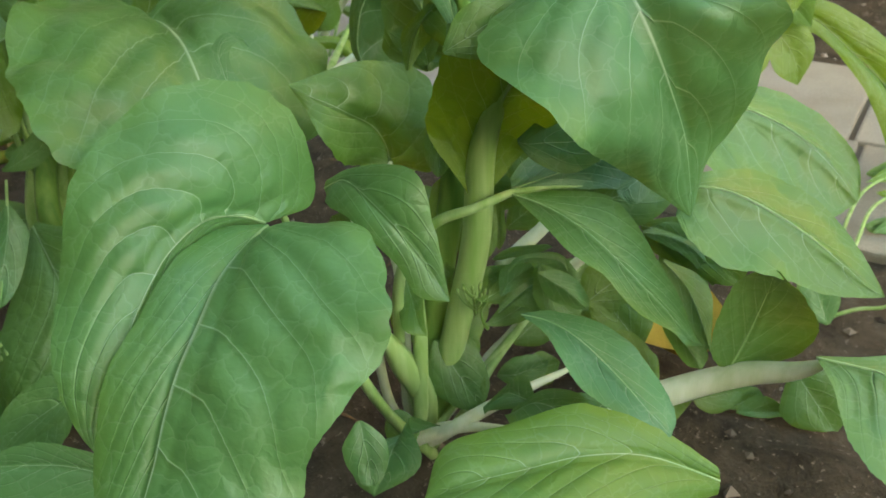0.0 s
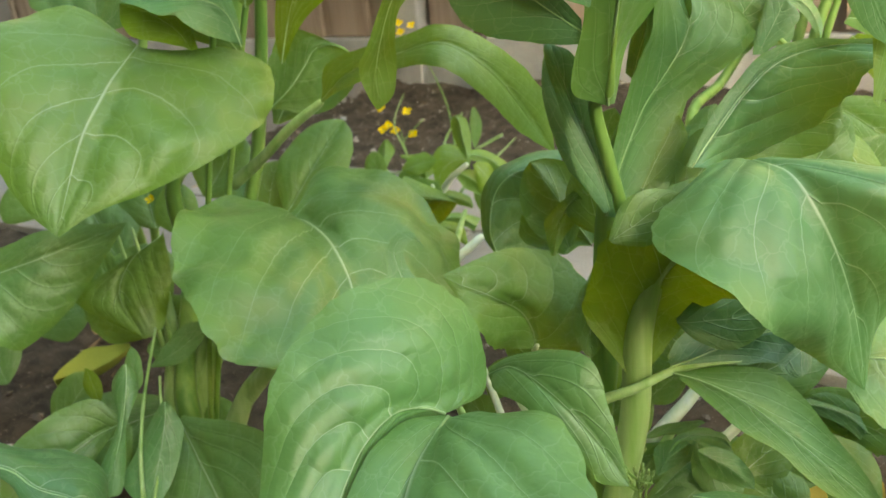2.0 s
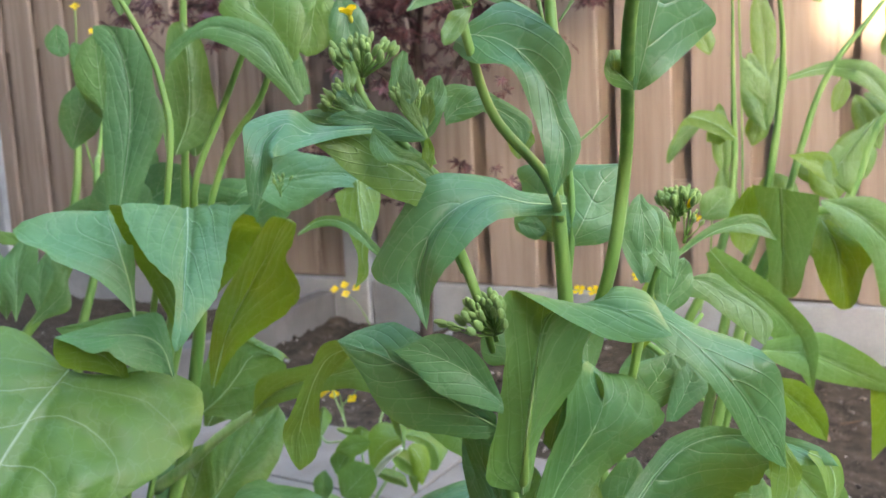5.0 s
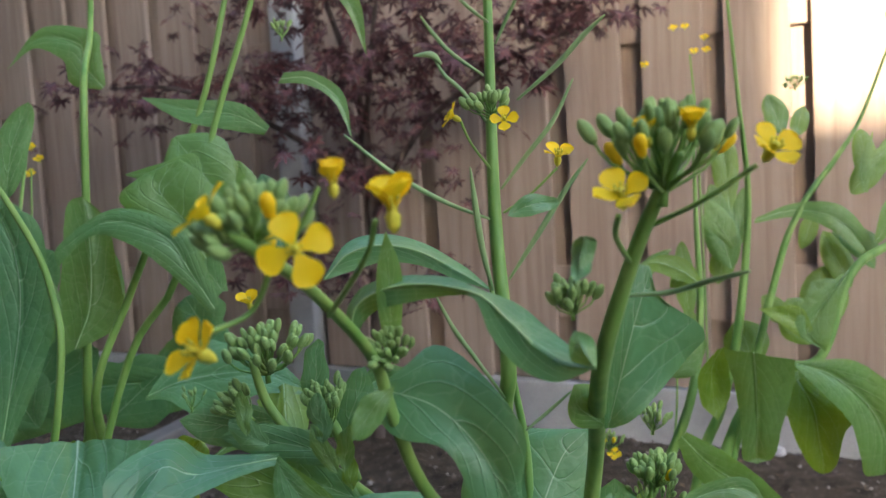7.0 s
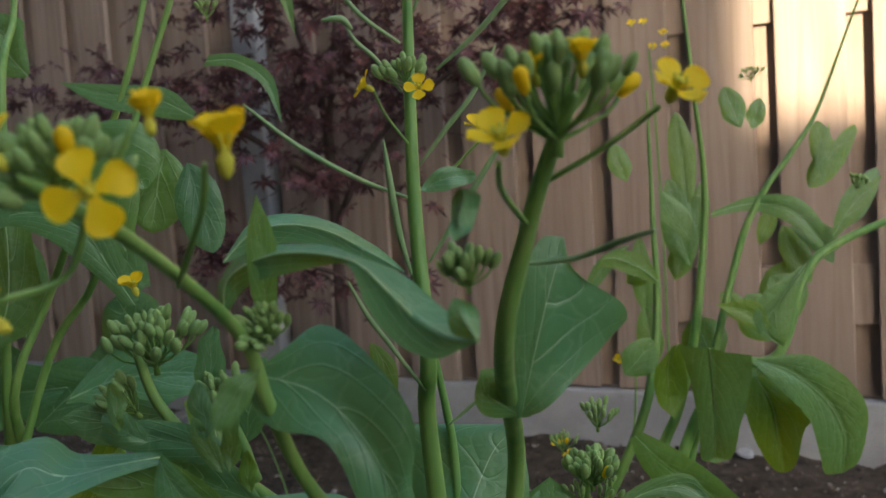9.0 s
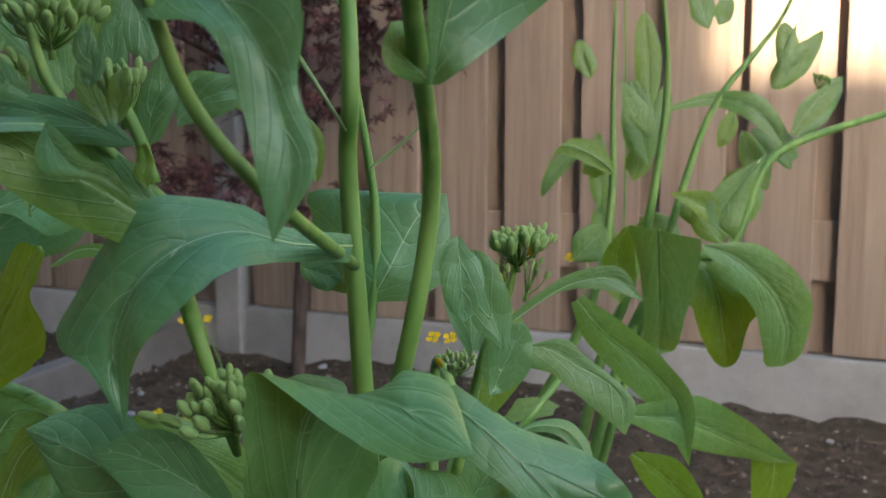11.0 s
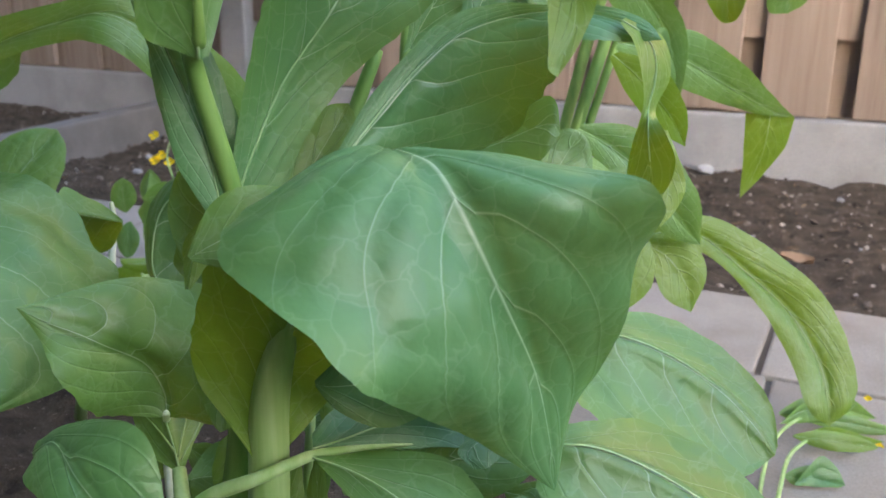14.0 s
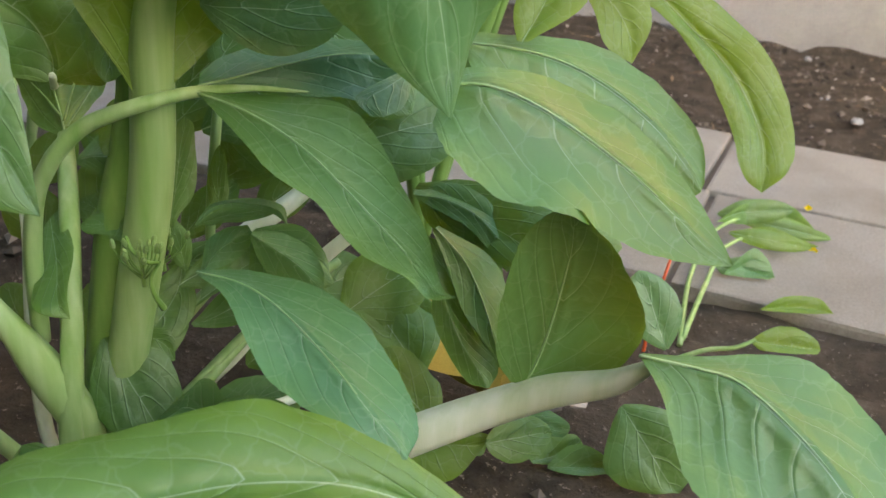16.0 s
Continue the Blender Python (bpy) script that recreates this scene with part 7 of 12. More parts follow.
leaf(main, [(.012, .104, .061, 0, 0, -.001, 0, .001, .001), (.017, .106, .062, .002, -.002, -.008, -.002, .004, .007), (.025, .11, .062, .003, -.004, -.015, -.004, .007, .014), (.035, .115, .063, .003, -.004, -.016, -.005, .007, .014), (.045, .119, .064, .002, -.003, -.013, -.004, .006, .011), (.051, .122, .064, .001, -.002, -.006, -.002, .003, .006), (.054, .124, .064, 0, 0, 0, 0, 0, 0)], puff=0.192, yellowness=0.61, rib=0.0008)
leaf(main, [(-.006, .108, .085, -.001, 0, -.001, .001, .001, 0), (-.003, .107, .08, -.005, -.003, -.004, .004, .004, .003), (.002, .106, .073, -.01, -.006, -.007, .008, .008, .005), (.009, .105, .065, -.01, -.006, -.007, .009, .008, .006), (.015, .103, .057, -.008, -.005, -.006, .007, .007, .004), (.019, .102, .052, -.004, -.002, -.003, .004, .003, .002), (.021, .102, .049, 0, 0, 0, 0, 0, 0)], puff=0.192, yellowness=0.56, rib=0.0008)
leaf(left, [(.029, -.297, .031, .001, 0, -.002, -.001, 0, .001), (.034, -.291, .035, .006, -.001, -.01, -.009, .002, .008), (.042, -.282, .04, .012, -.001, -.018, -.016, .004, .015), (.051, -.271, .046, .013, -.002, -.019, -.017, .004, .016), (.061, -.26, .052, .01, -.001, -.015, -.013, .003, .012), (.067, -.253, .056, .005, -.001, -.008, -.007, .002, .006), (.069, -.25, .058, 0, 0, 0, 0, 0, 0)], puff=0.192, yellowness=0.5, rib=0.0008)
leaf(left, [(.102, -.276, .03, -.002, 0, .001, .002, 0, -.001), (.099, -.281, .026, -.012, -.001, .007, .01, .002, -.009), (.095, -.289, .019, -.023, -.001, .014, .018, .004, -.015), (.09, -.298, .011, -.024, -.001, .014, .019, .004, -.007), (.085, -.308, .006, -.019, -.001, .011, .015, .003, -.002), (.082, -.314, .006, -.01, -.001, .006, .008, .002, -.002), (.08, -.317, .006, 0, 0, 0, 0, 0, 0)], puff=0.192, yellowness=0.6, rib=0.0008)
leaf(left, [(.172, -.28, .038, -.001, 0, .001, .001, 0, -.001), (.17, -.284, .034, -.009, 0, .006, .008, .002, -.007), (.166, -.292, .027, -.018, -.001, .011, .014, .003, -.014), (.161, -.301, .019, -.019, -.001, .011, .015, .003, -.015), (.156, -.309, .012, -.015, -.001, .009, .012, .002, -.008), (.153, -.315, .007, -.008, 0, .004, .006, .001, -.003), (.152, -.318, .006, 0, 0, 0, 0, 0, 0)], puff=0.192, yellowness=0.5, rib=0.0008)
leaf(left, [(-.168, -.177, .031, .001, 0, -.001, -.002, 0, .001), (-.166, -.171, .037, .008, .003, -.007, -.011, -.002, .005), (-.163, -.162, .046, .016, .005, -.013, -.021, -.003, .01), (-.158, -.152, .057, .017, .006, -.013, -.022, -.003, .011), (-.154, -.141, .068, .013, .005, -.01, -.017, -.002, .008), (-.152, -.134, .074, .007, .002, -.005, -.009, -.001, .004), (-.15, -.131, .078, 0, 0, 0, 0, 0, 0)], puff=0.192, yellowness=0.6, rib=0.0008)
leaf(left, [(.004, -.106, .006, .001, .001, 0, -.002, -.001, 0), (.001, -.104, .012, .008, .008, .001, -.01, -.006, -.003), (-.004, -.1, .022, .015, .015, .002, -.018, -.012, -.005), (-.01, -.096, .034, .015, .016, .002, -.019, -.013, -.005), (-.016, -.092, .045, .012, .012, .002, -.015, -.01, -.004), (-.02, -.089, .053, .006, .006, .001, -.008, -.005, -.002), (-.022, -.088, .056, 0, 0, 0, 0, 0, 0)], puff=0.192, yellowness=0.6, rib=0.0008)
leaf(left, [(-.067, -.063, .093, .001, .001, .001, -.001, -.001, -.001), (-.072, -.062, .099, .006, .009, .004, -.008, -.007, -.005), (-.08, -.061, .108, .011, .017, .008, -.015, -.014, -.01), (-.089, -.059, .119, .012, .018, .008, -.016, -.015, -.01), (-.098, -.058, .13, .009, .014, .006, -.013, -.011, -.008), (-.105, -.057, .137, .005, .007, .003, -.006, -.006, -.004), (-.107, -.056, .141, 0, 0, 0, 0, 0, 0)], puff=0.192, yellowness=0.7, rib=0.0008)
leaf(left, [(.074, -.179, .006, .001, .002, .001, -.001, -.001, -.001), (.07, -.179, .006, .006, .01, .005, -.008, -.008, -.002), (.063, -.178, .008, .012, .019, .009, -.016, -.016, -.004), (.055, -.177, .017, .012, .02, .01, -.017, -.017, -.013), (.047, -.176, .026, .01, .015, .008, -.013, -.013, -.01), (.042, -.175, .031, .005, .008, .004, -.007, -.007, -.005), (.04, -.175, .034, 0, 0, 0, 0, 0, 0)], puff=0.192, yellowness=0.55, rib=0.0008)
leaf(main, [(-.061, .026, .599, 0, 0, 0, 0, 0, 0), (-.059, .027, .596, -.003, -.001, 0, .002, .002, 0), (-.056, .028, .589, -.005, -.002, -.001, .004, .003, .001), (-.055, .028, .582, -.005, -.002, -.001, .005, .003, .001), (-.054, .028, .574, -.004, -.001, -.001, .004, .002, .001), (-.053, .028, .569, -.002, -.001, 0, .002, .001, 0), (-.053, .028, .567, 0, 0, 0, 0, 0, 0)], puff=0.192, yellowness=0.64, rib=0.0008)
leaf(main, [(-.04, -.004, .532, 0, 0, 0, 0, 0, 0), (-.038, -.003, .531, -.001, -.001, -.003, .001, .001, .003), (-.035, -.002, .53, -.002, -.001, -.005, .001, .002, .005), (-.032, -.001, .529, -.002, -.001, -.006, .001, .002, .006), (-.028, 0, .527, -.002, -.001, -.005, .001, .002, .004), (-.026, .001, .526, -.001, 0, -.002, .001, .001, .002), (-.025, .001, .526, 0, 0, 0, 0, 0, 0)], puff=0.192, yellowness=0.04, rib=0.0008)
leaf(seedling, [(-.011, .212, .026, 0, 0, -.001, 0, 0, .001), (-.003, .216, .027, .002, -.001, -.006, -.002, .003, .005), (.01, .222, .029, .003, -.002, -.01, -.003, .005, .01), (.024, .229, .031, .003, -.002, -.011, -.003, .005, .01), (.039, .236, .033, .002, -.002, -.009, -.002, .004, .008), (.049, .241, .034, .001, -.001, -.004, -.001, .002, .004), (.053, .243, .034, 0, 0, 0, 0, 0, 0)], puff=0.192, yellowness=0.66, rib=0.0008)
leaf(seedling, [(.004, .227, .021, 0, 0, -.001, 0, 0, .001), (.014, .231, .019, 0, -.001, -.004, 0, .002, .003), (.032, .237, .017, 0, -.002, -.007, 0, .004, .007), (.052, .245, .014, 0, -.002, -.008, 0, .004, .007), (.073, .252, .011, 0, -.002, -.006, 0, .003, .005), (.086, .257, .009, 0, -.001, -.003, 0, .002, .003), (.092, .259, .008, 0, 0, 0, 0, 0, 0)], puff=0.192, yellowness=0.66, rib=0.0008)
leaf(seedling, [(.005, .181, .022, 0, 0, -.001, 0, 0, .001), (.013, .184, .021, 0, -.001, -.004, 0, .002, .004), (.028, .189, .02, 0, -.002, -.008, -.001, .004, .007), (.044, .195, .018, 0, -.003, -.008, -.001, .005, .007), (.06, .201, .016, 0, -.002, -.006, 0, .004, .006), (.071, .205, .015, 0, -.001, -.003, 0, .002, .003), (.076, .207, .014, 0, 0, 0, 0, 0, 0)], puff=0.192, yellowness=0.96, rib=0.0008)
leaf(seedling, [(.004, .127, .01, 0, 0, -.001, 0, .001, .001), (.01, .129, .009, 0, -.002, -.005, 0, .004, .006), (.019, .132, .007, -.001, -.004, -.003, .001, .007, .011), (.03, .135, .006, -.001, -.005, -.002, .001, .008, .011), (.041, .139, .006, -.001, -.004, -.002, .001, .006, .009), (.048, .141, .006, 0, -.002, -.002, 0, .003, .005), (.051, .142, .006, 0, 0, 0, 0, 0, 0)], puff=0.192, yellowness=0.46, rib=0.0008)
leaf(seedling, [(.048, .008, .009, 0, 0, -.001, 0, .001, .001), (.054, .01, .009, .001, -.002, -.005, -.001, .003, .006), (.063, .014, .008, .001, -.004, -.004, -.001, .007, .011), (.074, .018, .008, .002, -.004, -.004, -.001, .007, .012), (.085, .023, .007, .001, -.003, -.003, -.001, .005, .009), (.092, .026, .007, .001, -.002, -.003, -.001, .003, .005), (.095, .027, .007, 0, 0, 0, 0, 0, 0)], puff=0.192, yellowness=1.1, rib=0.0008)
leaf(main, [(-.013, -.071, .321, .001, 0, -.001, -.001, 0, .001), (-.009, -.068, .324, .004, .001, -.006, -.004, .001, .005), (-.003, -.062, .328, .007, .001, -.011, -.008, .001, .01), (.003, -.056, .333, .007, .001, -.012, -.008, .001, .011), (.01, -.05, .337, .006, .001, -.009, -.007, .001, .008), (.014, -.046, .34, .003, .001, -.005, -.003, .001, .004), (.016, -.044, .342, 0, 0, 0, 0, 0, 0)], puff=0.192, yellowness=0.6, rib=0.0008)
leaf(main, [(-.002, -.039, .321, .001, 0, -.001, -.001, 0, .001), (.002, -.036, .323, .003, 0, -.006, -.004, .001, .005), (.008, -.03, .327, .006, .001, -.011, -.007, .002, .01), (.015, -.024, .331, .006, .001, -.011, -.007, .002, .01), (.022, -.018, .335, .005, .001, -.009, -.006, .001, .008), (.026, -.014, .338, .003, 0, -.005, -.003, .001, .004), (.028, -.012, .339, 0, 0, 0, 0, 0, 0)], puff=0.192, yellowness=0.55, rib=0.0008)
leaf(far, [(-.092, -.066, .175, 0, .002, .002, -.001, -.002, -.002), (-.1, -.069, .179, .001, .014, .014, -.005, -.011, -.015), (-.115, -.074, .186, .001, .026, .027, -.009, -.021, -.029), (-.131, -.08, .194, .001, .027, .028, -.01, -.022, -.031), (-.147, -.086, .202, .001, .021, .022, -.008, -.017, -.024), (-.158, -.089, .207, 0, .011, .011, -.004, -.009, -.012), (-.163, -.091, .21, 0, 0, 0, 0, 0, 0)], puff=0.192, yellowness=0.6, rib=0.0008)
leaf(far, [(-.122, -.112, .14, .001, .002, .002, -.002, -.002, -.002), (-.128, -.112, .146, .007, .015, .01, -.011, -.012, -.011), (-.138, -.113, .154, .013, .029, .019, -.021, -.024, -.021), (-.149, -.113, .165, .014, .03, .02, -.022, -.025, -.022), (-.16, -.114, .175, .011, .023, .015, -.018, -.019, -.017), (-.167, -.114, .182, .005, .012, .008, -.009, -.01, -.009), (-.17, -.114, .185, 0, 0, 0, 0, 0, 0)], puff=0.192, yellowness=0.6, rib=0.0008)
leaf(far, [(-.004, -.083, .164, .001, .002, .001, -.001, -.002, -.001), (-.01, -.083, .17, .006, .012, .007, -.009, -.009, -.008), (-.02, -.083, .18, .012, .022, .013, -.018, -.018, -.014), (-.031, -.082, .191, .012, .023, .013, -.019, -.019, -.015), (-.042, -.082, .203, .01, .018, .011, -.015, -.015, -.012), (-.049, -.082, .21, .005, .009, .005, -.007, -.008, -.006), (-.052, -.082, .213, 0, 0, 0, 0, 0, 0)], puff=0.192, yellowness=0.6, rib=0.0008)
leaf(main, [(-.107, .015, .125, .001, 0, -.001, -.001, 0, 0), (-.105, .018, .13, .006, .002, -.004, -.007, -.001, .003), (-.102, .023, .137, .011, .004, -.007, -.014, -.002, .006), (-.099, .028, .146, .012, .004, -.008, -.015, -.002, .006), (-.096, .033, .154, .009, .003, -.006, -.011, -.001, .005), (-.094, .037, .16, .005, .002, -.003, -.006, -.001, .002), (-.093, .038, .163, 0, 0, 0, 0, 0, 0)], puff=0.192, yellowness=0.56, rib=0.0008)
leaf(main, [(-.021, -.016, .153, .001, 0, 0, -.001, 0, 0), (-.022, -.014, .159, .003, .002, 0, -.004, -.001, 0), (-.023, -.01, .168, .007, .004, -.001, -.008, -.002, 0), (-.024, -.006, .179, .007, .004, -.001, -.008, -.003, 0), (-.025, -.002, .189, .005, .003, -.001, -.006, -.002, 0), (-.025, .001, .196, .003, .002, 0, -.003, -.001, 0), (-.026, .002, .199, 0, 0, 0, 0, 0, 0)], puff=0.192, yellowness=0.56, rib=0.0008)
leaf(main, [(-.033, .031, .138, 0, 0, 0, 0, 0, 0), (-.033, .032, .142, .002, .001, 0, -.003, -.001, 0), (-.035, .035, .149, .004, .003, 0, -.005, -.002, 0), (-.037, .037, .157, .004, .003, 0, -.005, -.002, -.001), (-.038, .04, .165, .003, .002, 0, -.004, -.001, 0), (-.039, .042, .17, .002, .001, 0, -.002, -.001, 0), (-.04, .043, .173, 0, 0, 0, 0, 0, 0)], puff=0.192, yellowness=0.66, rib=0.0008)
leaf(main, [(.035, .121, .006, .001, .001, .001, -.001, -.001, -.001), (.029, .121, .01, .007, .008, .006, -.009, -.006, -.006), (.019, .122, .022, .014, .015, .011, -.016, -.011, -.015), (.007, .122, .035, .015, .016, .012, -.017, -.011, -.015), (-.004, .123, .048, .011, .012, .009, -.013, -.009, -.012), (-.012, .123, .056, .006, .006, .005, -.007, -.004, -.006), (-.016, .123, .061, 0, 0, 0, 0, 0, 0)], puff=0.192, yellowness=0.56, rib=0.0008)
leaf(main, [(-.088, .147, .19, .001, 0, -.001, -.001, 0, .001), (-.083, .15, .193, .005, 0, -.008, -.006, .002, .007), (-.075, .156, .198, .009, 0, -.014, -.011, .003, .013), (-.066, .163, .204, .009, 0, -.015, -.011, .003, .014), (-.057, .17, .21, .007, 0, -.012, -.009, .003, .011), (-.051, .174, .213, .004, 0, -.006, -.005, .001, .006), (-.048, .176, .215, 0, 0, 0, 0, 0, 0)], puff=0.192, yellowness=0.36, rib=0.0008)
leaf(main, [(-.081, .093, .195, .001, 0, 0, -.001, 0, 0), (-.08, .095, .199, .005, .002, -.003, -.006, -.001, .002), (-.078, .099, .205, .01, .004, -.005, -.012, -.002, .005), (-.075, .104, .213, .011, .004, -.006, -.012, -.002, .005), (-.073, .108, .221, .008, .003, -.004, -.01, -.001, .004), (-.071, .111, .226, .004, .002, -.002, -.005, -.001, .002), (-.071, .112, .228, 0, 0, 0, 0, 0, 0)], puff=0.192, yellowness=0.41, rib=0.0008)
leaf(main, [(-.107, .085, .174, .001, 0, -.001, -.001, 0, .001), (-.103, .09, .18, .007, .001, -.006, -.008, .001, .006), (-.095, .098, .191, .013, .002, -.012, -.016, .001, .011), (-.087, .107, .202, .014, .003, -.012, -.017, .001, .011), (-.078, .117, .214, .011, .002, -.01, -.013, .001, .009), (-.072, .123, .222, .006, .001, -.005, -.007, .001, .005), (-.07, .126, .225, 0, 0, 0, 0, 0, 0)], puff=0.192, yellowness=0.46, rib=0.0008)
leaf(main, [(-.106, .182, .177, .001, 0, -.001, -.001, 0, .001), (-.101, .187, .182, .007, .001, -.008, -.009, .002, .008), (-.092, .195, .191, .014, .001, -.016, -.017, .003, .015), (-.081, .204, .2, .014, .001, -.016, -.017, .003, .015), (-.071, .213, .21, .011, .001, -.013, -.013, .003, .012), (-.064, .219, .216, .006, .001, -.007, -.007, .001, .006), (-.061, .222, .219, 0, 0, 0, 0, 0, 0)], puff=0.192, yellowness=0.56, rib=0.0008)
leaf(main, [(-.085, .094, .125, .001, 0, -.001, -.001, 0, .001), (-.081, .098, .129, .004, 0, -.005, -.005, .001, .005), (-.074, .104, .135, .008, 0, -.01, -.01, .002, .009), (-.065, .111, .142, .008, 0, -.01, -.01, .002, .009), (-.057, .118, .149, .006, 0, -.008, -.008, .002, .007), (-.052, .122, .154, .003, 0, -.004, -.004, .001, .004), (-.049, .124, .156, 0, 0, 0, 0, 0, 0)], puff=0.192, yellowness=0.51, rib=0.0008)
leaf(main, [(-.065, .106, .107, .001, 0, -.001, -.001, 0, .001), (-.062, .109, .111, .004, 0, -.005, -.005, .001, .004), (-.057, .114, .116, .009, .001, -.01, -.01, .002, .008), (-.05, .12, .123, .009, .001, -.01, -.011, .002, .009), (-.044, .125, .129, .007, .001, -.008, -.008, .001, .007), (-.04, .129, .133, .004, 0, -.004, -.004, .001, .004), (-.038, .131, .135, 0, 0, 0, 0, 0, 0)], puff=0.192, yellowness=0.56, rib=0.0008)
leaf(main, [(-.084, .061, .104, .001, 0, -.001, -.001, 0, .001), (-.081, .064, .108, .004, .001, -.004, -.005, 0, .003), (-.077, .069, .115, .008, .002, -.007, -.01, 0, .006), (-.072, .074, .122, .009, .002, -.007, -.01, 0, .006), (-.067, .08, .129, .007, .001, -.006, -.008, 0, .005), (-.063, .084, .134, .003, .001, -.003, -.004, 0, .003), (-.062, .085, .136, 0, 0, 0, 0, 0, 0)], puff=0.192, yellowness=0.51, rib=0.0008)
leaf(main, [(-.03, .119, .129, .001, 0, -.001, -.001, 0, .001), (-.027, .122, .132, .004, 0, -.005, -.005, .001, .005), (-.02, .127, .137, .008, 0, -.01, -.009, .002, .009), (-.013, .133, .143, .008, 0, -.011, -.01, .003, .01), (-.006, .139, .148, .006, 0, -.008, -.007, .002, .007), (-.002, .143, .152, .003, 0, -.004, -.004, .001, .004), (.001, .144, .154, 0, 0, 0, 0, 0, 0)], puff=0.192, yellowness=0.46, rib=0.0008)
leaf(main, [(-.166, .036, .125, .001, 0, -.001, -.001, 0, 0), (-.165, .038, .129, .005, .001, -.003, -.006, 0, .003), (-.162, .042, .135, .01, .003, -.006, -.012, -.001, .005), (-.159, .047, .142, .01, .003, -.007, -.013, -.001, .005), (-.156, .052, .149, .008, .002, -.005, -.01, -.001, .004), (-.154, .055, .154, .004, .001, -.003, -.005, 0, .002), (-.153, .056, .156, 0, 0, 0, 0, 0, 0)], puff=0.192, yellowness=0.66, rib=0.0008)
leaf(main, [(-.166, .043, .091, .001, .001, .001, -.001, -.001, -.001), (-.169, .043, .094, .004, .005, .005, -.006, -.004, -.006), (-.175, .043, .099, .008, .01, .009, -.011, -.007, -.011), (-.181, .043, .105, .008, .01, .01, -.011, -.008, -.011), (-.188, .043, .111, .006, .008, .007, -.009, -.006, -.009), (-.192, .043, .114, .003, .004, .004, -.004, -.003, -.004), (-.194, .043, .116, 0, 0, 0, 0, 0, 0)], puff=0.192, yellowness=0.56, rib=0.0008)
leaf(main, [(-.159, .015, .029, .001, .001, 0, -.001, -.001, -.001), (-.162, .016, .033, .006, .005, .003, -.007, -.004, -.004), (-.167, .018, .04, .01, .009, .006, -.013, -.007, -.008), (-.173, .019, .048, .011, .01, .006, -.014, -.008, -.008), (-.179, .021, .056, .009, .008, .005, -.011, -.006, -.006), (-.182, .022, .062, .004, .004, .002, -.006, -.003, -.003), (-.184, .022, .064, 0, 0, 0, 0, 0, 0)], puff=0.192, yellowness=0.56, rib=0.0008)
leaf(main, [(-.081, .08, .164, .001, 0, -.002, -.001, 0, .001), (-.073, .085, .168, .005, 0, -.01, -.007, .002, .009), (-.06, .094, .175, .01, -.001, -.019, -.013, .005, .017), (-.046, .104, .183, .011, -.001, -.02, -.013, .005, .018), (-.031, .114, .19, .008, -.001, -.016, -.01, .004, .014), (-.022, .12, .195, .004, 0, -.008, -.005, .002, .007), (-.017, .123, .198, 0, 0, 0, 0, 0, 0)], puff=0.192, yellowness=0.26, rib=0.0008)
leaf(main, [(-.12, .121, .191, .001, 0, -.002, -.001, 0, .001), (-.114, .125, .193, .004, -.001, -.01, -.005, .003, .009), (-.103, .131, .197, .007, -.002, -.018, -.01, .006, .017), (-.091, .139, .201, .008, -.002, -.019, -.011, .006, .018), (-.079, .146, .206, .006, -.002, -.015, -.008, .005, .014), (-.071, .151, .209, .003, -.001, -.008, -.004, .002, .007), (-.067, .153, .21, 0, 0, 0, 0, 0, 0)], puff=0.192, yellowness=0.36, rib=0.0008)
leaf(main, [(-.087, .099, .16, 0, 0, -.001, 0, .001, .001), (-.082, .1, .159, -.002, -.003, -.008, 0, .004, .007), (-.073, .103, .156, -.003, -.006, -.015, .001, .009, .013), (-.062, .107, .153, -.003, -.006, -.016, .001, .009, .014), (-.052, .11, .15, -.002, -.005, -.012, .001, .007, .011), (-.045, .112, .148, -.001, -.002, -.006, 0, .004, .006), (-.042, .113, .147, 0, 0, 0, 0, 0, 0)], puff=0.192, yellowness=0.46, rib=0.0008)
leaf(main, [(-.023, .043, .187, .001, 0, -.001, -.001, .001, .001), (-.015, .049, .188, .003, -.003, -.009, -.004, .005, .008), (-.002, .057, .19, .006, -.005, -.017, -.008, .009, .014), (.013, .067, .193, .007, -.006, -.017, -.008, .009, .015), (.028, .078, .195, .005, -.004, -.014, -.006, .007, .012), (.037, .084, .196, .003, -.002, -.007, -.003, .004, .006), (.042, .087, .197, 0, 0, 0, 0, 0, 0)], puff=0.192, yellowness=0.4, rib=0.0008)
leaf(main, [(.021, .038, .182, .001, 0, -.002, -.001, .001, .001), (.027, .043, .185, .005, -.002, -.01, -.006, .004, .008), (.039, .052, .188, .01, -.004, -.019, -.012, .008, .016), (.052, .063, .193, .011, -.004, -.02, -.012, .009, .017), (.065, .074, .197, .008, -.003, -.015, -.009, .007, .013), (.074, .081, .2, .004, -.002, -.008, -.005, .004, .007), (.078, .084, .201, 0, 0, 0, 0, 0, 0)], puff=0.192, yellowness=0.35, rib=0.0008)
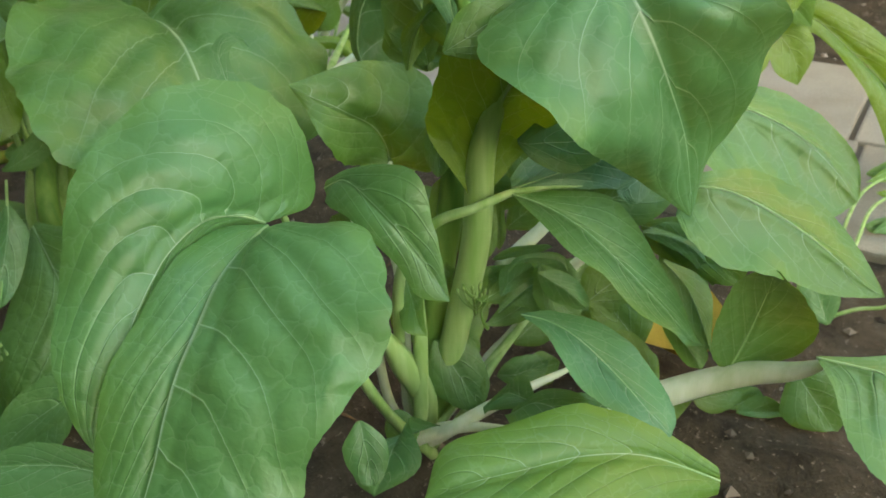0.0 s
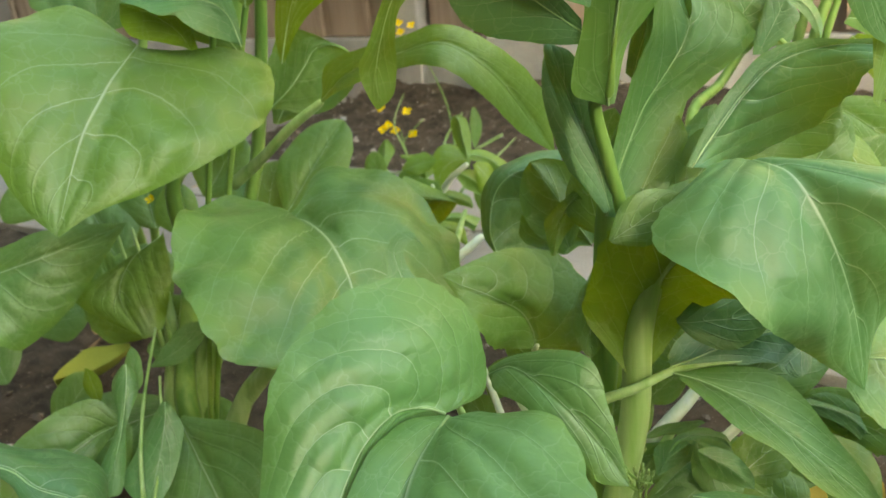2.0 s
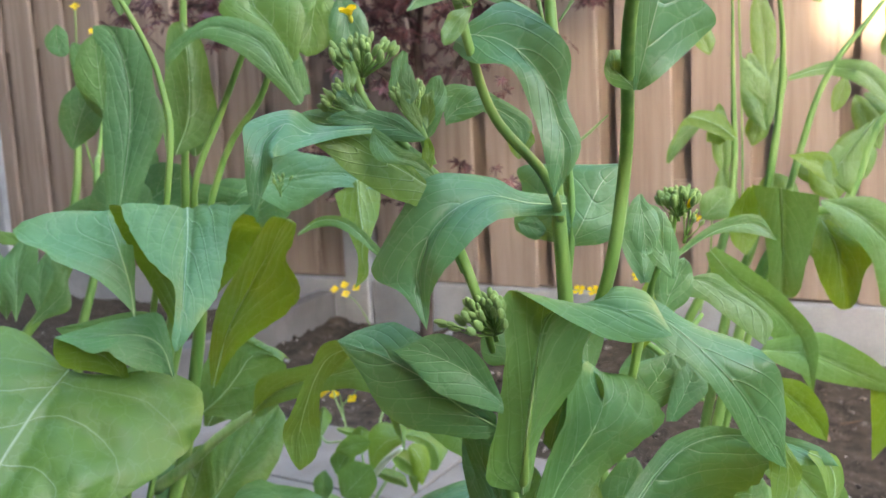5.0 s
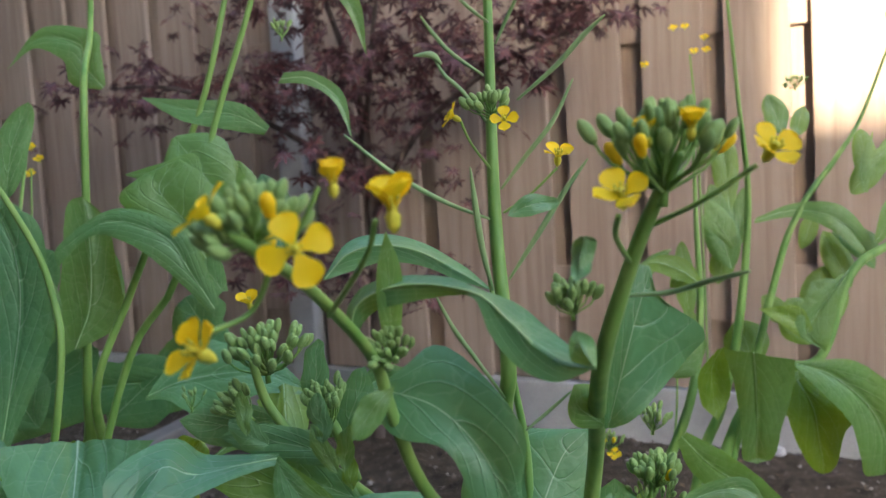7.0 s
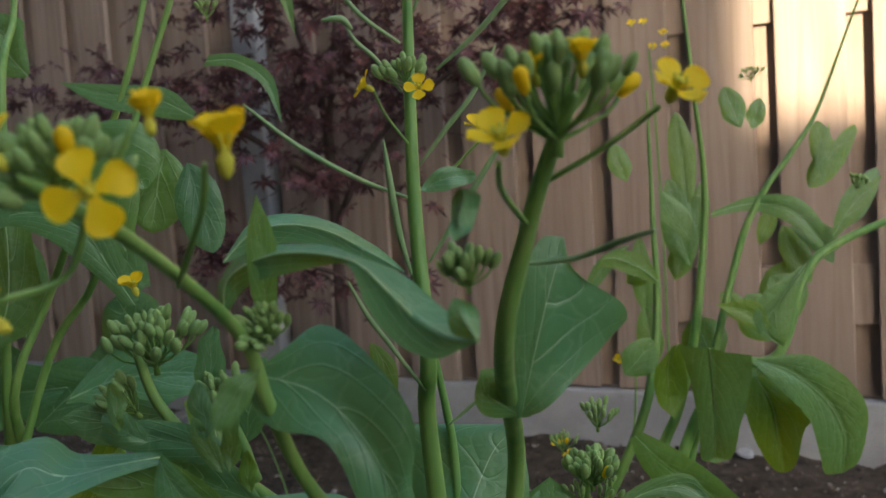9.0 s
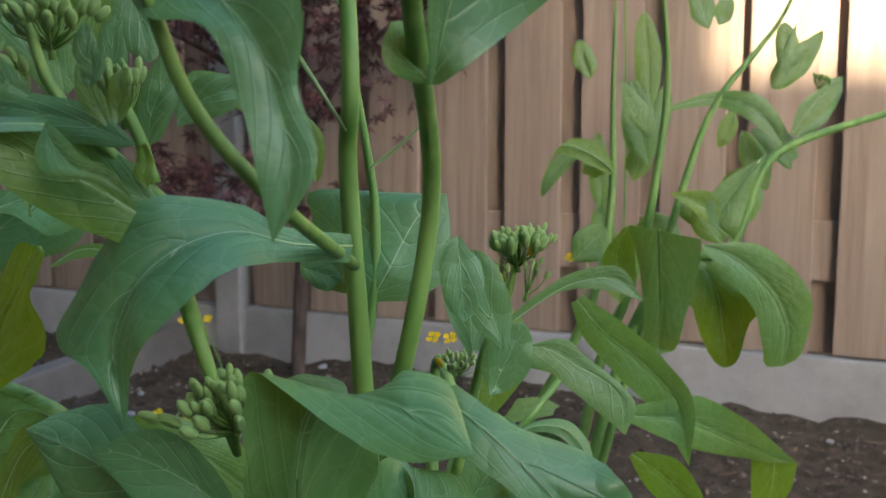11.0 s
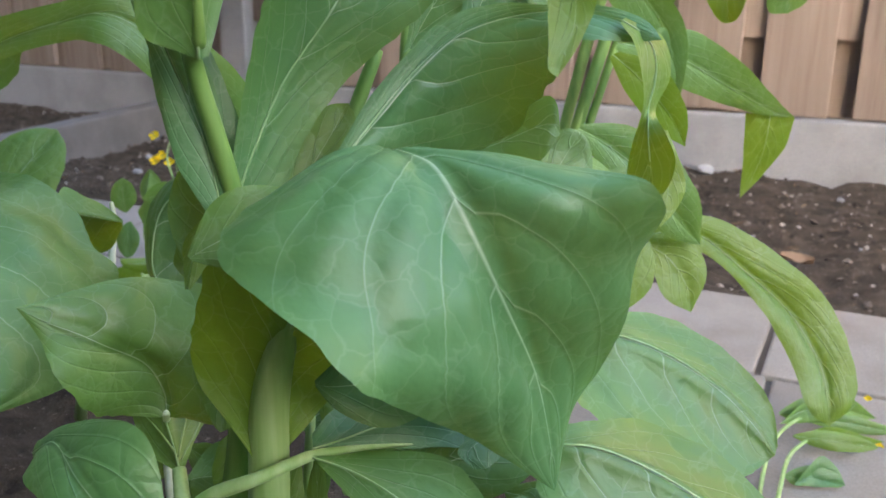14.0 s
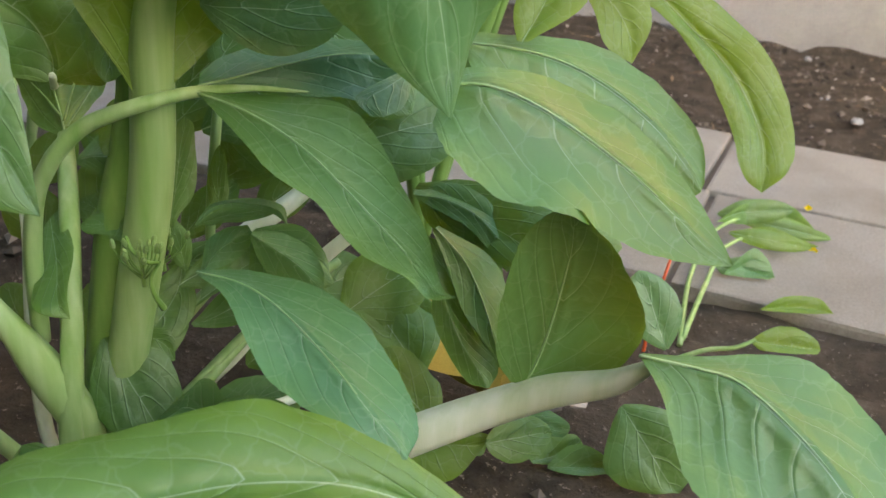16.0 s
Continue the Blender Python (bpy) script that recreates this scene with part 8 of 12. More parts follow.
leaf(main, [(-.043, .051, .214, -.001, -.001, -.001, 0, .001, .001), (-.038, .051, .211, -.003, -.004, -.005, .003, .006, .004), (-.03, .052, .205, -.006, -.009, -.01, .005, .011, .009), (-.021, .053, .199, -.007, -.009, -.011, .005, .012, .009), (-.011, .053, .192, -.005, -.007, -.008, .004, .009, .007), (-.005, .054, .188, -.003, -.004, -.004, .002, .005, .004), (-.002, .054, .186, 0, 0, 0, 0, 0, 0)], puff=0.192, yellowness=0.6, rib=0.0008)
leaf(left, [(-.041, -.006, .51, .001, .001, -.002, -.001, 0, .002), (-.034, -.002, .516, .006, .004, -.012, -.009, -.002, .011), (-.022, .005, .526, .012, .007, -.023, -.017, -.003, .022), (-.008, .014, .537, .013, .008, -.024, -.018, -.003, .023), (.006, .022, .548, .01, .006, -.019, -.014, -.003, .018), (.015, .028, .555, .005, .003, -.01, -.007, -.001, .009), (.019, .03, .558, 0, 0, 0, 0, 0, 0)], puff=0.192, yellowness=0.06, rib=0.0008)
leaf(left, [(.011, .042, .491, .001, .001, -.002, -.002, 0, .002), (.016, .045, .497, .008, .005, -.011, -.01, -.002, .011), (.026, .051, .507, .015, .009, -.022, -.02, -.004, .02), (.037, .058, .518, .016, .01, -.023, -.021, -.005, .021), (.049, .065, .53, .012, .008, -.018, -.016, -.004, .017), (.056, .07, .537, .006, .004, -.009, -.008, -.002, .009), (.059, .072, .541, 0, 0, 0, 0, 0, 0)], puff=0.192, yellowness=0.06, rib=0.0008)
leaf(left, [(-.032, .025, .543, .001, .001, .001, -.002, -.001, -.001), (-.035, .024, .549, .008, .006, .004, -.01, -.004, -.005), (-.04, .022, .56, .015, .011, .009, -.019, -.008, -.009), (-.046, .021, .573, .015, .012, .009, -.02, -.008, -.01), (-.052, .019, .586, .012, .009, .007, -.016, -.007, -.008), (-.056, .018, .594, .006, .005, .004, -.008, -.003, -.004), (-.057, .017, .598, 0, 0, 0, 0, 0, 0)], puff=0.192, yellowness=0.09, rib=0.0008)
leaf(left, [(.031, .075, .493, .001, .001, -.002, -.002, 0, .001), (.037, .079, .502, .009, .005, -.01, -.011, -.003, .009), (.048, .087, .517, .016, .01, -.018, -.021, -.006, .017), (.061, .095, .534, .017, .011, -.019, -.022, -.006, .018), (.073, .103, .552, .014, .009, -.015, -.017, -.005, .014), (.082, .109, .563, .007, .004, -.008, -.009, -.002, .007), (.085, .112, .569, 0, 0, 0, 0, 0, 0)], puff=0.192, yellowness=0.09, rib=0.0008)
leaf(left, [(-.084, .024, .581, .001, .001, -.001, -.002, 0, .001), (-.08, .027, .588, .007, .005, -.007, -.01, -.003, .007), (-.072, .032, .6, .014, .009, -.014, -.018, -.005, .013), (-.064, .038, .613, .015, .009, -.014, -.019, -.006, .014), (-.055, .044, .626, .011, .007, -.011, -.015, -.004, .011), (-.05, .047, .635, .006, .004, -.006, -.008, -.002, .006), (-.047, .049, .639, 0, 0, 0, 0, 0, 0)], puff=0.192, yellowness=0.09, rib=0.0008)
leaf(left, [(.039, .019, .571, .001, .001, 0, -.002, -.001, 0), (.039, .02, .58, .008, .005, 0, -.01, -.004, 0), (.038, .022, .596, .015, .01, 0, -.018, -.007, 0), (.037, .023, .614, .015, .011, 0, -.019, -.007, 0), (.037, .025, .632, .012, .008, 0, -.015, -.006, 0), (.036, .026, .644, .006, .004, 0, -.008, -.003, 0), (.036, .026, .649, 0, 0, 0, 0, 0, 0)], puff=0.192, yellowness=0.29, rib=0.0008)
leaf(left, [(.01, -.025, .506, .001, .001, .001, -.002, -.001, -.001), (.006, -.027, .512, .009, .007, .006, -.012, -.005, -.007), (0, -.029, .524, .017, .013, .012, -.022, -.009, -.014), (-.007, -.031, .537, .017, .014, .013, -.023, -.01, -.014), (-.015, -.034, .549, .014, .011, .01, -.018, -.008, -.011), (-.019, -.035, .558, .007, .006, .005, -.009, -.004, -.006), (-.021, -.036, .562, 0, 0, 0, 0, 0, 0)], puff=0.192, yellowness=0.09, rib=0.0008)
leaf(left, [(.104, .075, .561, .001, .001, .001, -.002, -.001, -.001), (.101, .074, .566, .008, .006, .006, -.01, -.004, -.007), (.097, .073, .573, .015, .012, .011, -.019, -.008, -.012), (.092, .071, .581, .016, .013, .012, -.02, -.008, -.013), (.088, .069, .589, .012, .01, .009, -.015, -.006, -.01), (.084, .068, .594, .006, .005, .005, -.008, -.003, -.005), (.083, .068, .596, 0, 0, 0, 0, 0, 0)], puff=0.192, yellowness=0.14, rib=0.0008)
leaf(left, [(-.087, .05, .629, .001, .001, .001, -.001, -.001, -.001), (-.09, .049, .636, .007, .006, .004, -.009, -.004, -.004), (-.096, .048, .647, .013, .011, .008, -.018, -.007, -.008), (-.102, .046, .661, .014, .011, .009, -.018, -.008, -.009), (-.108, .044, .674, .011, .009, .007, -.014, -.006, -.007), (-.112, .043, .683, .006, .004, .003, -.007, -.003, -.003), (-.114, .042, .687, 0, 0, 0, 0, 0, 0)], puff=0.192, yellowness=0.14, rib=0.0008)
leaf(main, [(.083, .119, .153, 0, 0, -.001, 0, .001, .001), (.089, .121, .151, -.001, -.003, -.007, .001, .004, .006), (.099, .124, .148, -.002, -.005, -.013, .001, .008, .012), (.11, .127, .145, -.002, -.006, -.014, .001, .009, .013), (.122, .13, .142, -.002, -.004, -.011, .001, .007, .01), (.129, .133, .139, -.001, -.002, -.006, .001, .004, .005), (.133, .133, .138, 0, 0, 0, 0, 0, 0)], puff=0.192, yellowness=0.46, rib=0.0008)
leaf(main, [(-.104, .079, .16, .001, 0, -.001, -.001, 0, .001), (-.102, .082, .163, .005, .001, -.004, -.006, 0, .004), (-.098, .086, .168, .009, .002, -.008, -.011, 0, .007), (-.094, .09, .174, .009, .002, -.008, -.011, .001, .007), (-.09, .095, .179, .007, .001, -.006, -.009, 0, .006), (-.087, .098, .183, .004, .001, -.003, -.005, 0, .003), (-.086, .099, .185, 0, 0, 0, 0, 0, 0)], puff=0.192, yellowness=0.46, rib=0.0008)
leaf(main, [(.116, .123, .131, 0, 0, -.001, 0, .001, .001), (.121, .125, .131, 0, -.002, -.006, -.001, .003, .005), (.127, .127, .131, .001, -.003, -.011, -.001, .006, .01), (.135, .13, .13, .001, -.004, -.012, -.001, .006, .01), (.143, .133, .129, .001, -.003, -.009, -.001, .005, .008), (.148, .135, .129, 0, -.001, -.005, 0, .003, .004), (.151, .136, .129, 0, 0, 0, 0, 0, 0)], puff=0.192, yellowness=0.56, rib=0.0008)
leaf(left, [(.096, -.248, .173, 0, 0, 0, -.001, 0, 0), (.095, -.247, .178, .003, .002, 0, -.003, -.002, 0), (.094, -.244, .185, .005, .004, -.001, -.006, -.003, 0), (.092, -.241, .193, .005, .004, -.001, -.007, -.003, 0), (.091, -.238, .201, .004, .003, -.001, -.005, -.003, 0), (.09, -.237, .206, .002, .002, 0, -.003, -.001, 0), (.089, -.236, .209, 0, 0, 0, 0, 0, 0)], puff=0.192, yellowness=0.4, rib=0.0008)
leaf(left, [(.039, -.19, .157, 0, 0, -.001, -.001, 0, .001), (.045, -.185, .16, .003, .001, -.004, -.003, 0, .003), (.053, -.178, .165, .005, .001, -.008, -.007, 0, .007), (.061, -.169, .171, .005, .001, -.008, -.007, 0, .007), (.069, -.16, .18, .004, .001, -.006, -.005, 0, .005), (.073, -.154, .185, .002, 0, -.003, -.003, 0, .003), (.075, -.152, .188, 0, 0, 0, 0, 0, 0)], puff=0.192, yellowness=0.4, rib=0.0008)
leaf(left, [(-.061, -.19, .133, -.001, 0, 0, 0, 0, 0), (-.059, -.19, .129, -.003, -.002, -.001, .003, .003, .001), (-.056, -.191, .124, -.007, -.004, -.003, .005, .005, .002), (-.053, -.192, .117, -.007, -.005, -.003, .005, .006, .002), (-.049, -.193, .11, -.005, -.004, -.002, .004, .004, .001), (-.047, -.194, .105, -.003, -.002, -.001, .002, .002, .001), (-.046, -.194, .103, 0, 0, 0, 0, 0, 0)], puff=0.192, yellowness=1.1, rib=0.0008)
leaf(left, [(-.017, -.133, .073, -.002, .001, .002, .002, 0, -.003), (-.031, -.149, .07, -.013, .005, .014, .009, -.002, -.017), (-.054, -.175, .063, -.025, .009, .027, .018, -.004, -.032), (-.078, -.206, .053, -.026, .009, .029, .018, -.004, -.033), (-.1, -.236, .04, -.02, .007, .022, .014, -.004, -.026), (-.113, -.256, .03, -.01, .003, .011, .007, -.002, -.013), (-.118, -.266, .026, 0, 0, 0, 0, 0, 0)], puff=0.192, yellowness=0.4, rib=0.0008)
leaf(left, [(-.096, -.173, .006, .001, .001, 0, -.001, -.001, -.001), (-.1, -.172, .006, .005, .006, .002, -.007, -.005, -.002), (-.106, -.17, .006, .01, .012, .004, -.013, -.01, -.002), (-.112, -.168, .006, .01, .013, .004, -.013, -.011, -.002), (-.119, -.165, .008, .008, .01, .003, -.01, -.008, -.004), (-.123, -.164, .015, .004, .005, .002, -.005, -.004, -.002), (-.125, -.163, .018, 0, 0, 0, 0, 0, 0)], puff=0.192, yellowness=0.3, rib=0.0008)
leaf(main, [(.032, .015, .061, .001, 0, -.001, -.001, 0, .001), (.036, .019, .061, .005, -.001, -.008, -.005, .003, .006), (.043, .024, .063, .009, -.002, -.015, -.009, .005, .012), (.05, .031, .066, .009, -.002, -.016, -.01, .005, .013), (.056, .038, .069, .007, -.001, -.012, -.008, .004, .01), (.06, .043, .072, .004, -.001, -.006, -.004, .002, .005), (.062, .045, .074, 0, 0, 0, 0, 0, 0)], puff=0.192, yellowness=0.4, rib=0.0008)
leaf(main, [(.077, -.03, .091, -.001, 0, .001, .001, 0, -.001), (.074, -.035, .088, -.004, .003, .006, .004, -.001, -.007), (.067, -.042, .085, -.007, .005, .011, .007, -.002, -.013), (.058, -.05, .082, -.008, .005, .011, .007, -.002, -.014), (.049, -.058, .08, -.006, .004, .009, .005, -.002, -.011), (.043, -.063, .08, -.003, .002, .004, .003, -.001, -.005), (.04, -.065, .079, 0, 0, 0, 0, 0, 0)], puff=0.192, yellowness=0.3, rib=0.0008)
leaf(main, [(.008, -.051, .05, 0, -.001, -.001, 0, .001, .001), (.013, -.05, .048, -.002, -.004, -.006, .001, .006, .005), (.02, -.048, .044, -.003, -.008, -.012, .002, .011, .009), (.029, -.045, .039, -.003, -.009, -.012, .003, .011, .01), (.037, -.042, .034, -.003, -.007, -.01, .002, .009, .008), (.043, -.04, .031, -.001, -.003, -.005, .001, .005, .004), (.046, -.04, .03, 0, 0, 0, 0, 0, 0)], puff=0.192, yellowness=0.5, rib=0.0008)
leaf(main, [(-.048, -.036, .097, -.001, -.001, -.001, .001, .001, .001), (-.043, -.036, .092, -.006, -.006, -.005, .005, .008, .003), (-.036, -.037, .083, -.011, -.011, -.009, .01, .015, .007), (-.027, -.038, .073, -.012, -.012, -.01, .01, .015, .007), (-.018, -.039, .063, -.009, -.009, -.008, .008, .012, .005), (-.012, -.04, .057, -.005, -.005, -.004, .004, .006, .003), (-.009, -.04, .054, 0, 0, 0, 0, 0, 0)], puff=0.192, yellowness=0.45, rib=0.0008)
leaf(main, [(-.012, .062, .081, .001, 0, -.001, -.001, 0, .001), (-.008, .067, .083, .006, 0, -.008, -.006, .002, .007), (-.002, .073, .087, .011, -.001, -.016, -.012, .005, .013), (.005, .081, .091, .011, -.001, -.017, -.012, .005, .014), (.012, .089, .095, .009, -.001, -.013, -.01, .004, .011), (.017, .094, .097, .005, 0, -.007, -.005, .002, .006), (.019, .097, .099, 0, 0, 0, 0, 0, 0)], puff=0.192, yellowness=0.5, rib=0.0008)
leaf(main, [(-.026, .043, .047, .001, 0, -.001, -.001, 0, .001), (-.023, .047, .051, .006, .001, -.007, -.007, .001, .005), (-.019, .054, .056, .012, .002, -.012, -.013, .001, .01), (-.014, .062, .062, .012, .002, -.013, -.013, .001, .01), (-.008, .07, .068, .01, .002, -.01, -.01, .001, .008), (-.005, .075, .072, .005, .001, -.005, -.005, 0, .004), (-.003, .077, .074, 0, 0, 0, 0, 0, 0)], puff=0.192, yellowness=0.55, rib=0.0008)
leaf(left, [(-.282, -.11, .088, .001, 0, -.002, -.002, 0, .002), (-.278, -.104, .092, .009, 0, -.012, -.012, .002, .011), (-.27, -.093, .098, .017, 0, -.024, -.023, .004, .021), (-.26, -.082, .106, .018, 0, -.025, -.025, .004, .022), (-.251, -.07, .113, .014, 0, -.019, -.019, .003, .017), (-.245, -.063, .118, .007, 0, -.01, -.01, .002, .009), (-.243, -.059, .12, 0, 0, 0, 0, 0, 0)], puff=0.192, yellowness=0.5, rib=0.0008)
leaf(left, [(-.265, -.164, .055, .001, .002, .001, -.002, -.002, -.001), (-.271, -.163, .061, .008, .012, .005, -.011, -.01, -.007), (-.279, -.161, .072, .014, .022, .01, -.021, -.019, -.013), (-.288, -.16, .083, .015, .023, .011, -.022, -.02, -.014), (-.298, -.158, .095, .012, .018, .008, -.017, -.015, -.011), (-.304, -.157, .103, .006, .009, .004, -.009, -.008, -.005), (-.307, -.156, .106, 0, 0, 0, 0, 0, 0)], puff=0.192, yellowness=0.5, rib=0.0008)
leaf(left, [(.082, -.39, .193, .002, -.006, -.011, -.05, .027, -.013), (.119, -.366, .194, .001, -.003, -.006, -.046, .027, -.016), (.144, -.36, .182, .001, -.008, -.009, -.036, .038, -.01), (.167, -.351, .174, -.004, -.005, -.004, -.023, .033, -.009), (.179, -.35, .155, -.002, -.002, -.001, -.011, .016, -.006), (.187, -.349, .145, 0, 0, 0, 0, 0, 0)], puff=0.16, yellowness=0.15)
leaf(right, [(.039, .289, .593, .001, .001, 0, -.001, 0, 0), (.037, .289, .601, .006, .004, .002, -.007, -.002, -.002), (.033, .288, .614, .012, .008, .004, -.012, -.004, -.004), (.028, .288, .63, .012, .008, .004, -.013, -.004, -.004), (.023, .288, .645, .01, .006, .003, -.01, -.003, -.003), (.02, .288, .655, .005, .003, .002, -.005, -.002, -.002), (.018, .287, .66, 0, 0, 0, 0, 0, 0)], puff=0.192, yellowness=0.46, rib=0.0008)
leaf(right, [(.045, .291, .587, .001, 0, 0, -.001, 0, 0), (.046, .292, .595, .005, .003, -.001, -.005, -.001, .001), (.047, .294, .608, .009, .005, -.002, -.01, -.003, .002), (.049, .297, .624, .01, .006, -.002, -.01, -.003, .002), (.051, .299, .639, .008, .004, -.001, -.008, -.002, .001), (.052, .301, .649, .004, .002, -.001, -.004, -.001, .001), (.052, .302, .654, 0, 0, 0, 0, 0, 0)], puff=0.192, yellowness=0.46, rib=0.0008)
leaf(right, [(-.021, .261, .59, -.001, 0, 0, 0, 0, 0), (-.029, .257, .585, -.003, -.001, .003, .003, .002, -.003), (-.04, .251, .576, -.006, -.001, .005, .006, .003, -.005), (-.051, .245, .563, -.006, -.001, .006, .006, .003, -.006), (-.06, .239, .548, -.005, -.001, .004, .005, .002, -.004), (-.064, .236, .537, -.003, 0, .002, .002, .001, -.002), (-.065, .235, .532, 0, 0, 0, 0, 0, 0)], puff=0.192, yellowness=0.46, rib=0.0008)
leaf(right, [(.038, .292, .629, .001, .001, 0, -.001, 0, 0), (.037, .293, .642, .007, .004, 0, -.007, -.002, 0), (.035, .295, .662, .012, .007, .001, -.013, -.004, -.001), (.033, .297, .686, .013, .008, .001, -.014, -.004, -.001), (.03, .299, .71, .01, .006, .001, -.011, -.003, 0), (.029, .3, .726, .005, .003, 0, -.006, -.002, 0), (.028, .301, .733, 0, 0, 0, 0, 0, 0)], puff=0.192, yellowness=0.66, rib=0.0008)
leaf(right, [(.124, .294, .503, .002, .001, -.001, -.002, 0, .001), (.126, .295, .511, .01, .006, -.003, -.01, -.003, .003), (.129, .298, .523, .019, .011, -.006, -.02, -.005, .006), (.132, .301, .537, .02, .011, -.007, -.021, -.005, .007), (.135, .305, .552, .016, .009, -.005, -.016, -.004, .005), (.138, .307, .561, .008, .004, -.003, -.008, -.002, .003), (.139, .308, .565, 0, 0, 0, 0, 0, 0)], puff=0.192, yellowness=0.66, rib=0.0008)
leaf(right, [(.099, .283, .503, .001, 0, .001, -.001, 0, -.001), (.096, .282, .507, .004, .003, .004, -.004, -.002, -.004), (.091, .28, .514, .007, .006, .007, -.008, -.003, -.007), (.084, .278, .521, .008, .006, .008, -.008, -.003, -.008), (.078, .276, .529, .006, .005, .006, -.006, -.002, -.006), (.074, .275, .534, .003, .002, .003, -.003, -.001, -.003), (.072, .274, .536, 0, 0, 0, 0, 0, 0)], puff=0.192, yellowness=0.66, rib=0.0008)
leaf(right, [(.187, .3, .595, .001, 0, -.001, -.001, 0, .001), (.191, .303, .603, .005, .003, -.004, -.005, -.001, .004), (.199, .308, .616, .01, .005, -.008, -.01, -.002, .008), (.208, .314, .63, .011, .006, -.008, -.011, -.002, .008), (.218, .319, .645, .008, .004, -.006, -.008, -.002, .006), (.223, .323, .654, .004, .002, -.003, -.004, -.001, .003), (.226, .325, .659, 0, 0, 0, 0, 0, 0)], puff=0.192, yellowness=0.36, rib=0.0008)
leaf(right, [(.176, .302, .65, .001, 0, 0, -.001, 0, 0), (.18, .304, .657, .004, .002, -.002, -.004, -.001, .003), (.186, .308, .668, .007, .004, -.005, -.007, -.001, .005), (.192, .312, .68, .007, .004, -.005, -.007, -.001, .005), (.199, .317, .693, .006, .003, -.004, -.006, -.001, .004), (.204, .32, .701, .003, .002, -.002, -.003, -.001, .002), (.206, .321, .705, 0, 0, 0, 0, 0, 0)], puff=0.192, yellowness=0.66, rib=0.0008)
leaf(right, [(.125, .298, .625, -.001, 0, 0, .001, 0, 0), (.123, .296, .62, -.004, -.001, .002, .004, .002, -.002), (.121, .294, .612, -.008, -.002, .003, .008, .004, -.003), (.118, .292, .603, -.008, -.002, .004, .008, .004, -.004), (.115, .289, .594, -.006, -.002, .003, .006, .003, -.003), (.113, .288, .588, -.003, -.001, .001, .003, .002, -.001), (.112, .287, .585, 0, 0, 0, 0, 0, 0)], puff=0.192, yellowness=0.76, rib=0.0008)
leaf(right, [(-.023, .269, .66, .001, .001, 0, -.001, 0, 0), (-.024, .269, .665, .005, .003, .002, -.005, -.002, -.002), (-.027, .269, .673, .01, .006, .004, -.01, -.003, -.003), (-.031, .268, .683, .01, .007, .004, -.011, -.004, -.004), (-.034, .268, .693, .008, .005, .003, -.008, -.003, -.003), (-.036, .268, .699, .004, .003, .002, -.004, -.001, -.001), (-.037, .268, .702, 0, 0, 0, 0, 0, 0)], puff=0.192, yellowness=0.76, rib=0.0008)
leaf(right, [(.027, .267, .55, .001, .001, 0, -.001, 0, 0), (.028, .268, .556, .006, .003, -.002, -.006, -.002, .002), (.03, .27, .564, .011, .006, -.003, -.012, -.003, .003), (.032, .272, .574, .012, .006, -.004, -.012, -.003, .004), (.034, .274, .583, .009, .005, -.003, -.01, -.003, .003), (.035, .275, .59, .005, .003, -.001, -.005, -.001, .001), (.036, .276, .593, 0, 0, 0, 0, 0, 0)], puff=0.192, yellowness=0.76, rib=0.0008)
leaf(right, [(.144, .282, .604, -.001, 0, -.001, .001, 0, .001), (.15, .284, .601, -.003, -.001, -.004, .003, .003, .004), (.16, .288, .595, -.006, -.002, -.007, .006, .005, .007), (.17, .291, .586, -.006, -.002, -.007, .006, .005, .007), (.177, .293, .576, -.005, -.002, -.006, .005, .004, .006), (.181, .294, .568, -.003, -.001, -.003, .003, .002, .003), (.183, .294, .563, 0, 0, 0, 0, 0, 0)], puff=0.192, yellowness=0.31, rib=0.0008)
leaf(main, [(-.063, -.087, .599, 0, 0, 0, 0, 0, 0), (-.063, -.087, .602, .002, .001, 0, -.002, -.001, 0), (-.062, -.087, .608, .004, .003, -.001, -.005, -.002, .001), (-.061, -.086, .614, .004, .003, -.001, -.005, -.002, .001), (-.061, -.086, .621, .003, .002, -.001, -.004, -.001, .001), (-.06, -.085, .625, .002, .001, 0, -.002, -.001, 0), (-.06, -.085, .627, 0, 0, 0, 0, 0, 0)], puff=0.192, yellowness=0.04, rib=0.0008)
leaf(main, [(-.054, -.08, .582, 0, 0, 0, -.001, 0, 0), (-.053, -.079, .586, .003, .002, -.001, -.003, -.001, .001), (-.052, -.079, .593, .005, .003, -.003, -.006, -.002, .002), (-.049, -.078, .6, .005, .003, -.003, -.006, -.002, .002), (-.047, -.076, .607, .004, .003, -.002, -.005, -.002, .002), (-.046, -.076, .612, .002, .001, -.001, -.003, -.001, .001), (-.045, -.075, .614, 0, 0, 0, 0, 0, 0)], puff=0.192, yellowness=0.09, rib=0.0008)
leaf(main, [(-.077, -.09, .594, 0, 0, .001, 0, 0, -.001), (-.081, -.092, .594, 0, .001, .004, 0, 0, -.004), (-.089, -.096, .593, -.001, .001, .008, -.001, 0, -.008), (-.097, -.1, .593, -.001, .002, .008, -.001, 0, -.009), (-.106, -.105, .594, -.001, .001, .006, 0, 0, -.007), (-.111, -.108, .595, 0, .001, .003, 0, 0, -.003), (-.114, -.109, .596, 0, 0, 0, 0, 0, 0)], puff=0.192, yellowness=0.04, rib=0.0008)
